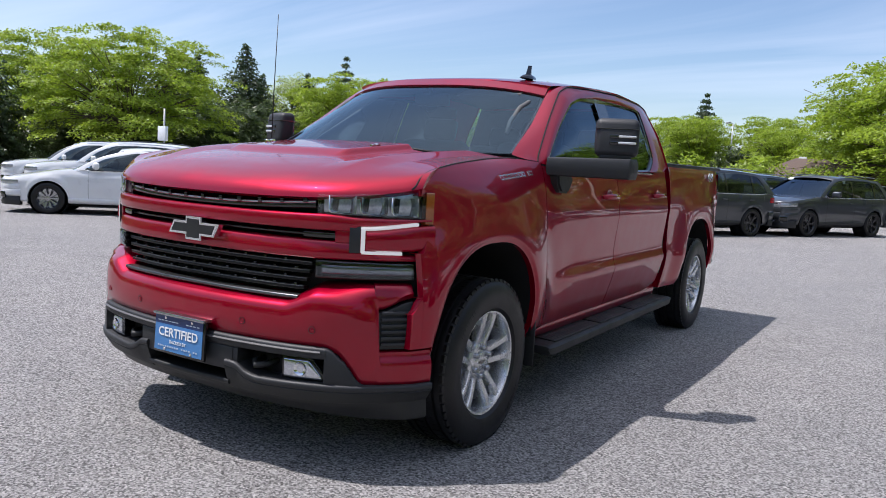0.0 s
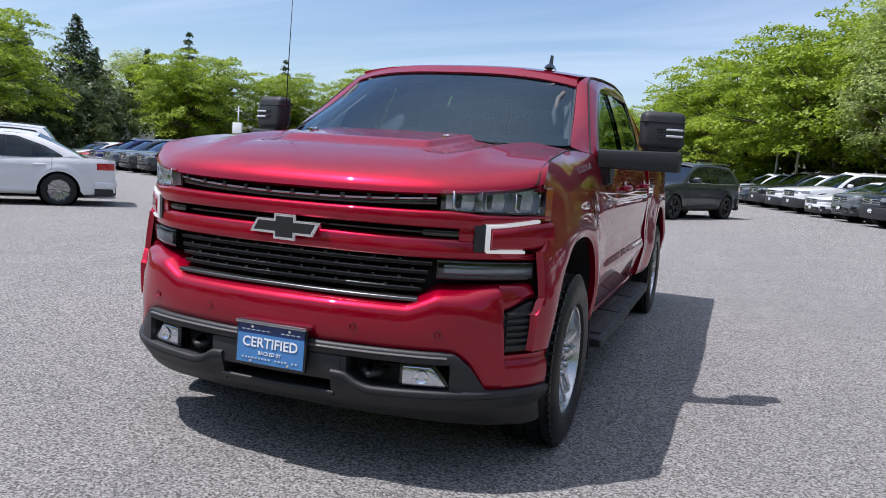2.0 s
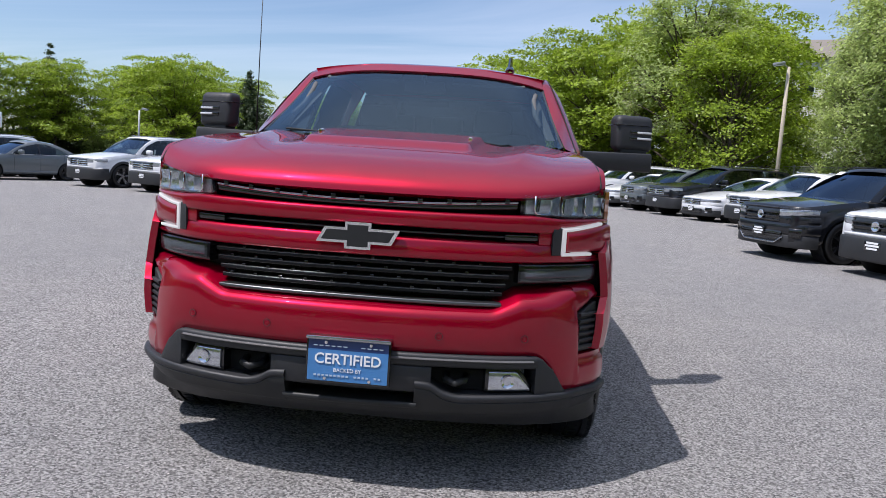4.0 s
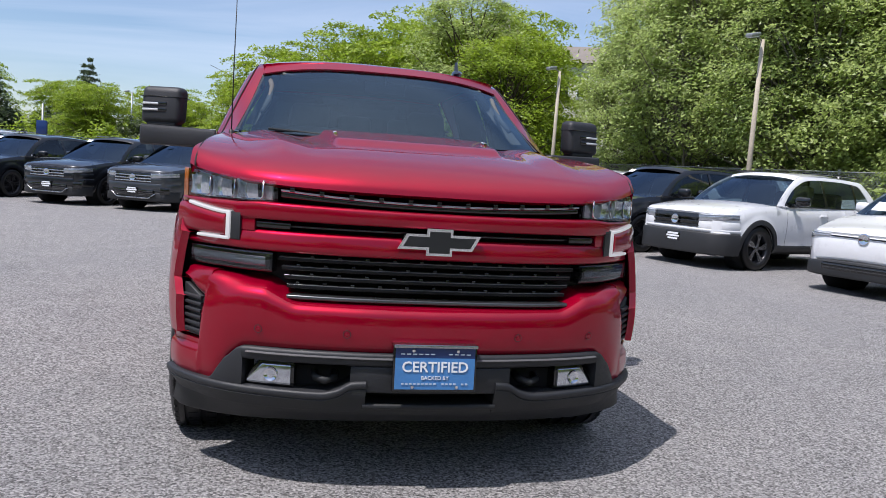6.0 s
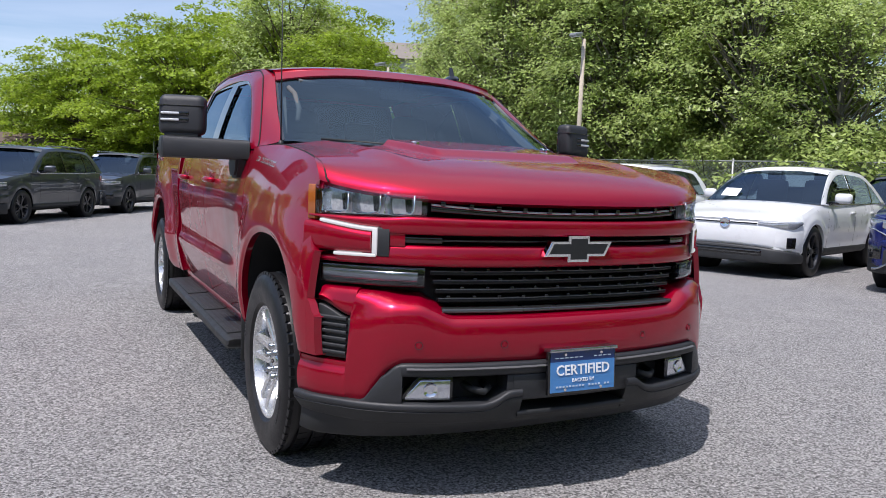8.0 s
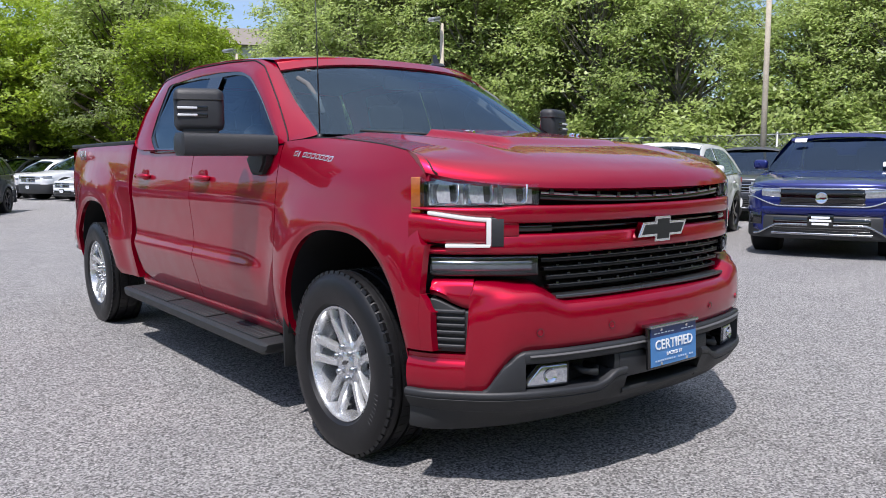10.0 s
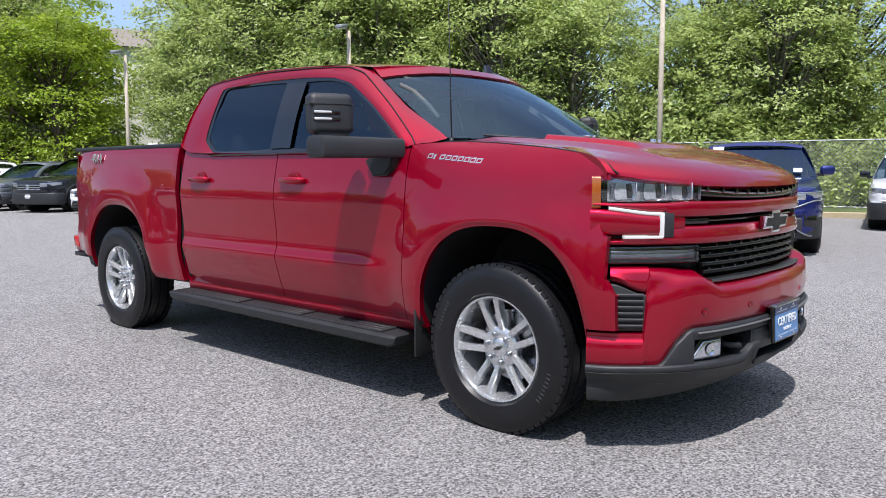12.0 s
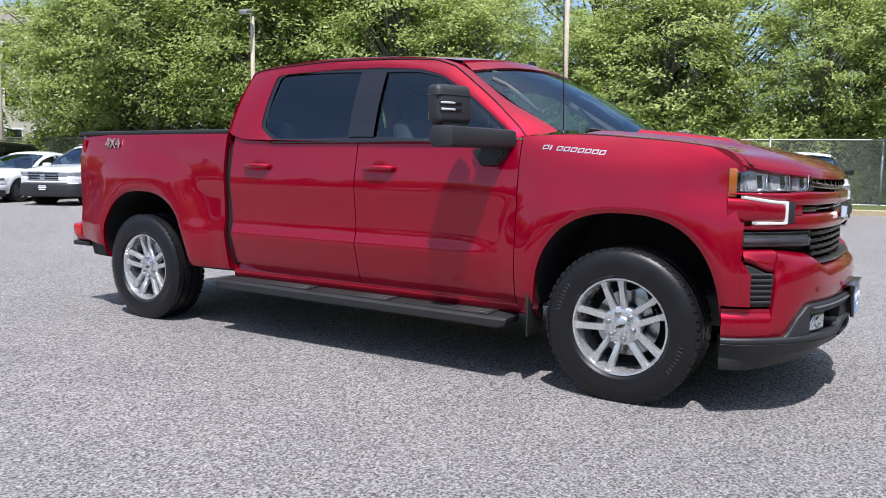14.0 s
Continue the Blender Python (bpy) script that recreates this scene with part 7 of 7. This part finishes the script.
def leaves_mesh(name, centres, normals, size, mat, stretch=1.5):
    """One mesh of many small folded leaves at the given centres."""
    n = len(centres)
    nrm = normals / np.maximum(1e-6, np.linalg.norm(normals, axis=1, keepdims=True))
    ref = rng.normal(size=(n, 3))
    a = np.cross(nrm, ref)
    a /= np.maximum(1e-6, np.linalg.norm(a, axis=1, keepdims=True))
    b = np.cross(nrm, a)
    s = size * rng.uniform(0.65, 1.35, (n, 1))
    tip, side = a * s * stretch * 0.5, b * s * 0.5
    fold = nrm * s * 0.12
    v = np.stack([centres - tip + side * 0.9, centres + tip * 1.25 + fold, centres - tip * 0.7 - side], 1).reshape(-1, 3)
    f = np.arange(3 * n).reshape(-1, 3)
    me = bpy.data.meshes.new(name)
    me.from_pydata(v.tolist(), [], f.tolist())
    me.materials.append(mat)
    return me


def branch_mesh(limbs, mat, sides=6):
    bm = bmesh.new()
    for pts, rs in limbs:
        tube(bm, pts, rs, sides if rs[0] < 0.12 else 9, cap=False)
    me = bpy.data.meshes.new("trunk")
    for f in bm.faces:
        f.smooth = True
    bm.to_mesh(me)
    bm.free()
    me.materials.append(mat)
    return me


def make_tree(name, trunk, crowns, label, category="tree", group=""):
    t = thing(name, None, label, category, group)
    share("trunk", trunk, t, Matrix.Identity(4))
    for c in crowns:
        share("crown", c, t, Matrix.Identity(4))
    return t


def wander(p, q, n, amp):
    pts = []
    for i in range(n):
        t = i / (n - 1)
        b = p.lerp(q, t)
        k = amp * math.sin(math.pi * t)
        pts.append(b + Vector((rng.normal() * k, rng.normal() * k, rng.normal() * k * 0.4)))
    return pts


def broadleaf(name, h, w, base, n_clump, per, leaf, mat, label, flat_k=0.55, dome=1.0, bark=BARK, extra=None, clump_r=0.55):
    """A tree of height h and crown width w whose crown starts at base: limbs carry clumps of leaves."""
    limbs = []
    top = Vector((rng.normal() * 0.2, rng.normal() * 0.2, h * 0.86))
    tr = 0.022 * h
    limbs.append((wander(Vector((0, 0, -0.2)), top, 7, 0.12), [tr * k for k in (1.25, 1.0, 0.85, 0.7, 0.5, 0.3, 0.12)]))
    cs, ns = [], []
    ch = h - base
    for i in range(n_clump):
        # clump centres: mostly near the outside of an uneven egg
        u = rng.normal(size=3)
        u /= np.linalg.norm(u)
        if u[2] < -0.55:
            u[2] = -u[2]
        lump = 1 + 0.22 * noise.noise((u[0] * 1.7 + h, u[1] * 1.7, u[2] * 1.7 + w))
        r = rng.uniform(0.55, 1.0) ** 0.45 * lump
        z = u[2] if dome == 1.0 else math.copysign(abs(u[2]) ** dome, u[2])
        c = np.array([u[0] * w * 0.5 * r, u[1] * w * 0.5 * r, base + ch * 0.42 + z * ch * 0.56 * r])
        cr = clump_r * rng.uniform(0.6, 1.35)
        p = rng.normal(size=(per, 3)) * np.array([cr, cr, cr * flat_k]) * 0.62
        cs.append(c + p)
        out = np.array([u[0] * 0.9, u[1] * 0.9, u[2] * 0.4 + 1.25])
        ns.append(out + rng.normal(size=(per, 3)) * 0.6)
        if i % 4 == 0:
            t0 = min(0.95, max(0.18, (c[2] - 0.35 * ch * rng.uniform(0.3, 0.8)) / h))
            start = Vector((0, 0, h * 0.86 * t0))
            limbs.append((wander(start, Vector(c), 4, 0.12), [tr * 0.42 * (1.1 - t0), tr * 0.3 * (1.1 - t0), tr * 0.16, 0.012]))
    cs, ns = np.concatenate(cs), np.concatenate(ns)
    crowns = [leaves_mesh("crown", cs, ns, leaf, mat)]
    if extra:
        rng.random(len(cs))
        sel = rng.integers(0, n_clump, n_clump // 5)
        pts = np.concatenate([cs[k * per:(k + 1) * per][::2] for k in sel]) + np.array([0, 0, 0.12])
        crowns.append(leaves_mesh("crown", pts, np.tile([0.0, 0.0, 1.0], (len(pts), 1)) + rng.normal(size=(len(pts), 3)) * 0.5, leaf * 0.8, extra, 1.1))
    return make_tree(name, branch_mesh(limbs, bark), crowns, label)


def locust(name, h, w, base, n_spray, per, leaf, mat, label):
    """A domed tree: spreading limbs under flat layered sprays of small leaves, with shade and gaps below."""
    limbs = []
    tr = 0.022 * h
    fork = Vector((0, 0, h * 0.30))
    limbs.append((wander(Vector((0, 0, -0.2)), fork, 5, 0.05), [tr * 1.2, tr, tr * 0.95, tr * 0.9, tr * 0.9]))
    cs, ns = [], []
    ch = h - base
    lobes = [(0.0, 0.0, 0.50, 0.36)] + [(math.cos(t) * w * 0.25, math.sin(t) * w * 0.25, rng.uniform(0.30, 0.50), rng.uniform(0.24, 0.30)) for t in [2 * math.pi * (k + rng.uniform(-0.2, 0.2)) / 6 for k in range(6)]]
    for i in range(n_spray):
        lx, ly, lz, lr = lobes[i % len(lobes)]
        a = rng.uniform(0, 2 * math.pi)
        e = math.asin(rng.uniform(-0.55, 1.0))
        r = (1.0 if i % 3 else rng.uniform(0.5, 0.9)) * (1 + 0.12 * noise.noise((a * 1.3 + h, e * 2.2, w + lz * 9)))
        c = np.array([lx + math.cos(a) * math.cos(e) * w * lr * r, ly + math.sin(a) * math.cos(e) * w * lr * r, base + ch * lz + math.sin(e) * ch * (0.98 - lz if e > 0 else 0.42) * r])
        c[2] = max(base, c[2])
        cr = rng.uniform(0.7, 1.25)
        th = rng.uniform(0, 2 * math.pi, per)
        q = np.sqrt(rng.uniform(0, 1, per)) * cr
        p = np.stack([np.cos(th) * q, np.sin(th) * q, rng.normal(size=per) * 0.10 - 0.16 * q ** 2], 1)
        out = np.array([math.cos(a) * math.cos(e), math.sin(a) * math.cos(e), 0.0])
        p[:, 2] -= (p @ out) * 0.28
        cs.append(c + p)
        ns.append(np.array([0, 0, 1.0]) + out * 0.45 + rng.normal(size=(per, 3)) * 0.45)
        if i % 6 == 0:
            mid_p = fork.lerp(Vector(c), 0.55) + Vector((0, 0, 0.4))
            limbs.append(([fork, mid_p, Vector(c)], [tr * 0.42, tr * 0.24, 0.02]))
            limbs.append(([mid_p, Vector(c) + Vector((rng.normal() * 0.9, rng.normal() * 0.9, rng.normal() * 0.3))], [tr * 0.16, 0.015]))
    crown = leaves_mesh("crown", np.concatenate(cs), np.concatenate(ns), leaf, mat, 1.25)
    return make_tree(name, branch_mesh(limbs, BARK), [crown], label)


def conifer(name, h, w, label, tiers=26, mat=NEEDLE, open_k=0.0):
    limbs = [([Vector((0, 0, -0.2)), Vector((0, 0, h * 0.5)), Vector((0, 0, h))], [0.018 * h, 0.011 * h, 0.01])]
    cs, ns = [], []
    for i in range(tiers):
        t = i / (tiers - 1)
        z = lerp(0.06 * h, 0.985 * h, t)
        rad = w * 0.5 * (1 - t) ** 0.85 * rng.uniform(0.78, 1.12) + 0.08
        nb = max(5, int(15 * (1 - t) + 5))
        for k in range(nb):
            a = 2 * math.pi * (k + rng.uniform(-0.3, 0.3)) / nb
            rr = rad * rng.uniform(0.7, 1.1)
            d = np.array([math.cos(a), math.sin(a), 0])
            m = max(14, int(84 * rr / (w * 0.5) + 14))
            q = rng.uniform(0.15, 1.0, (m, 1))
            p = d * rr * q + np.array([0, 0, z]) - np.array([0, 0, 1]) * (0.22 * rr * q ** 1.5) + rng.normal(size=(m, 3)) * np.array([0.12, 0.12, 0.10]) * (0.6 + 0.05 * h)
            cs.append(p)
            ns.append(np.tile([0, 0, 1.0], (m, 1)) + d * 0.5 + rng.normal(size=(m, 3)) * 0.6)
            if i % 3 == 0 and k % 2 == 0:
                limbs.append(([Vector((0, 0, z)), Vector((d[0] * rr * 0.9, d[1] * rr * 0.9, z - 0.2 * rr))], [0.03, 0.01]))
    return make_tree(name, branch_mesh(limbs, BARK, 5), [leaves_mesh("crown", np.concatenate(cs), np.concatenate(ns), 0.0105 * h + 0.05, mat, 1.9)], label)


def bush(name, h, w, mat, label, n=60, per=34, leaf=0.13):
    cs, ns = [], []
    for i in range(n):
        u = rng.normal(size=3)
        u /= np.linalg.norm(u)
        u[2] = abs(u[2])
        r = rng.uniform(0.3, 1) ** 0.4
        c = np.array([u[0] * w * 0.5 * r, u[1] * w * 0.5 * r, 0.12 * h + u[2] * h * 0.82 * r])
        cs.append(c + rng.normal(size=(per, 3)) * 0.22)
        ns.append(u + np.array([0, 0, 0.5]) + rng.normal(size=(per, 3)) * 0.6)
    limbs = [(wander(Vector((rng.normal() * 0.2, rng.normal() * 0.2, -0.1)), Vector((rng.normal() * w * 0.25, rng.normal() * w * 0.25, h * 0.75)), 4, 0.1), [0.03, 0.025, 0.018, 0.008]) for _ in range(7)]
    return make_tree(name, branch_mesh(limbs, BARK, 5), [leaves_mesh("crown", np.concatenate(cs), np.concatenate(ns), leaf, mat)], label, "bush")


def plant(model, x, y, s=1.0, turn=None, z=None):
    """Sets a copy of a model tree on the ground."""
    a = rng.uniform(0, 360) if turn is None else turn
    ob = copy_thing(model, pose(0, 0, 0))
    ob.matrix_basis = pose(x, y, (gz(x, y) if z is None else z) - 0.05, 0, 0, a) @ Matrix.Diagonal((s * rng.uniform(0.93, 1.07), s * rng.uniform(0.93, 1.07), s, 1))
    return ob


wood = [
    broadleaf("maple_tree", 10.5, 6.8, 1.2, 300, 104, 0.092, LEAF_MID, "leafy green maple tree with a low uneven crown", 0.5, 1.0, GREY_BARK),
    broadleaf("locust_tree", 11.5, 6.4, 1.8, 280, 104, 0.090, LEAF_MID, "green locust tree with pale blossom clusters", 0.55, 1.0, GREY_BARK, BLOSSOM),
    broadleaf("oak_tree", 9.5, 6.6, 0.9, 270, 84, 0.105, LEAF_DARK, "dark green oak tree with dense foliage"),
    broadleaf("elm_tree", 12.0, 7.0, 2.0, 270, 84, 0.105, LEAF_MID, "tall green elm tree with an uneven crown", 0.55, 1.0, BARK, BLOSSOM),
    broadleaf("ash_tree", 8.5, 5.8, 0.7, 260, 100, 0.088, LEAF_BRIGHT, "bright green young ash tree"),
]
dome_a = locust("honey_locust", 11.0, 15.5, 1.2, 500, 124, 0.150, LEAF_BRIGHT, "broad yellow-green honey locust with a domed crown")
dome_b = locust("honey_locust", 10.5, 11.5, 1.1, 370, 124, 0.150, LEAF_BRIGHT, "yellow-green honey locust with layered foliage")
spruce = conifer("spruce_tree", 11.0, 12.5, "tall dark green spruce tree")
pine = conifer("pine_tree", 14.0, 10.5, "tall dark pine standing behind other trees", 17)
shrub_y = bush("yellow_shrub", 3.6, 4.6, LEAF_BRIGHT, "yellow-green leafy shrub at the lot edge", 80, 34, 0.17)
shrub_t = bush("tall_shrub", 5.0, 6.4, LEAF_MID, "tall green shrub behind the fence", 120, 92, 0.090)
thicket = bush("thicket", 6.5, 10.0, LEAF_SHADE, "dense green thicket, darkened as the shade under the trees", 190, 60, 0.20)
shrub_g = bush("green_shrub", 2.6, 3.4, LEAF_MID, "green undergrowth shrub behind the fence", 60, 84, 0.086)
models = wood + [dome_a, dome_b, spruce, pine, shrub_y, shrub_g, shrub_t, thicket]

def in_gap(x, y, half):
    """True within the open strip that leads towards the apartment house."""
    return y > 12 and abs(x + 4.4 - 0.555 * (y + 1.7)) < half


# the wood behind the fence
i = 0
for y in span(-30, 33, 20):
    for depth, sc in ((3.6, 0.92), (7.6, 1.08), (12.5, 1.22)):
        yy = y + rng.uniform(-1.2, 1.2) + (1.6 if depth > 5 else 0)
        x = fence_x(yy) + depth + rng.uniform(-1.0, 1.0)
        # a gap towards the apartment house
        if in_gap(x, yy, 2.5):
            continue
        if depth > 12 and (i % 3 or yy < 8):
            i += 1
            continue
        plant((wood[(0, 1, 4)[i % 3]] if depth < 5 else wood[(2, 3)[i % 2]]), x, yy, sc * rng.uniform(0.86, 1.12) * lerp(0.80, 1.0, sstep(8, 18, yy)))
        i += 1
for y in span(-30, 40, 44):
    yy = y + rng.uniform(-0.6, 0.6)
    plant(shrub_g, fence_x(yy) + 2.2 + rng.uniform(-0.4, 1.2), yy, rng.uniform(0.7, 1.3))
    if y > -24 and round(y * 10) % 3 and not in_gap(fence_x(yy) + 4.6, yy + 0.8, 3.4):
        plant(shrub_t, fence_x(yy) + 4.6 + rng.uniform(-0.6, 0.8), yy + 0.8, rng.uniform(0.75, 1.2))

# yellow-green trees beyond the row's end, and the far end of the lot
for x, y, s, m in ((11.0, 40.5, 1.0, dome_b), (6.6, 45.5, 0.92, dome_a), (1.0, 53.0, 0.92, dome_b), (9.0, 36.5, 0.9, wood[3]), (11.5, 48.5, 1.08, dome_a), (-2.5, 63, 0.80, dome_b), (-8.0, 68, 0.62, dome_b), (4.0, 60, 0.8, dome_a),
                   (10.5, 33.5, 1.0, wood[4]), (17.8, 20.6, 1.0, wood[0]), (16.0, 25.4, 0.95, wood[1]), (20.5, 20.8, 1.05, wood[3])):
    plant(m, x, y, s)
for x, y, s in ((-9.0, 58, 1.05), (-12.5, 55, 1.0), (-16.5, 53, 1.05), (-6.2, 50, 0.9), (2.4, 49.5, 0.8), (-20, 55, 0.9), (-23.5, 57, 0.95)):
    plant(shrub_y, x, y, s)

# left and far background
for x, y, s, m in ((-51.5, 36.2, 1.0, dome_a), (-57.5, 27.5, 1.0, spruce), (-60.5, 26.0, 1.05, spruce), (-64.1, 60.3, 1.28, spruce), (-62.9, 67.2, 1.22, wood[2]), (-66.5, 55.5, 1.12, spruce), (-60.0, 66.0, 1.05, spruce), (-67.2, 65.9, 1.05, spruce), (-48.0, 59.5, 1.0, dome_b),
                   (-61.0, 74.0, 1.05, pine), (-42.0, 66.0, 0.9, dome_b), (-45.0, 70, 0.80, pine), (-41.0, 80.5, 1.0, dome_b), (-34.0, 74.0, 1.0, dome_b), (-46.0, 87.0, 1.0, spruce), (-29.0, 63.0, 0.93, dome_b), (-25.0, 70.0, 0.86, spruce),
                   (-24.0, 104, 0.95, pine), (-17.0, 74.0, 0.75, dome_b), (-23.5, 92.0, 0.9, dome_b), (-26.5, 112, 0.95, pine), (-13, 92, 0.9, dome_b), (-70, 20, 0.9, spruce), (-70, 40, 1.1, dome_a), (-64, 50, 1.1, spruce), (-36, 92, 1.0, dome_a), (-56, 66, 0.9, dome_a)):
    plant(m, x, y, s)
for x, y, s in ((-45, 62, 1.0), (-38, 68, 1.1), (-33, 66, 0.9), (-52, 58, 1.0), (-28, 64, 1.0)):
    plant(shrub_g, x, y, s * 1.2)

# thickets added behind the far trees to fill gaps and stand for shade
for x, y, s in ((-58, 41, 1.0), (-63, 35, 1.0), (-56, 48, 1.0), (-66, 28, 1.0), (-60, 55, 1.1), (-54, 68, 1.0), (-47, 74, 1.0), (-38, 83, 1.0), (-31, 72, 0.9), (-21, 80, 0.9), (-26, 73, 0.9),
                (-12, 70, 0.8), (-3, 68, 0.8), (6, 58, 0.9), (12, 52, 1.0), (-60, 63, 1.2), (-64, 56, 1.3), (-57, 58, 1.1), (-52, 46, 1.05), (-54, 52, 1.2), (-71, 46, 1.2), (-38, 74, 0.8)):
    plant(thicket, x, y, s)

# unseen trees round the lot behind the camera's way, added for dark paint reflections
for k in range(17):
    a = radians(174 + 8.8 * k)
    r = 34 + 4 * math.sin(k * 2.3)
    plant((shrub_y, shrub_g)[k % 2], r * math.cos(a) - 4, r * math.sin(a) + 4, (2.8, 3.9)[k % 2])
for k in range(10):
    plant((wood[1], wood[2], wood[3])[k % 3], 24 + 1.2 * k, -32 - 3.4 * k, 1.1)
for m in models:
    for o in list(m.children):
        bpy.data.objects.remove(o)
    bpy.data.objects.remove(m)
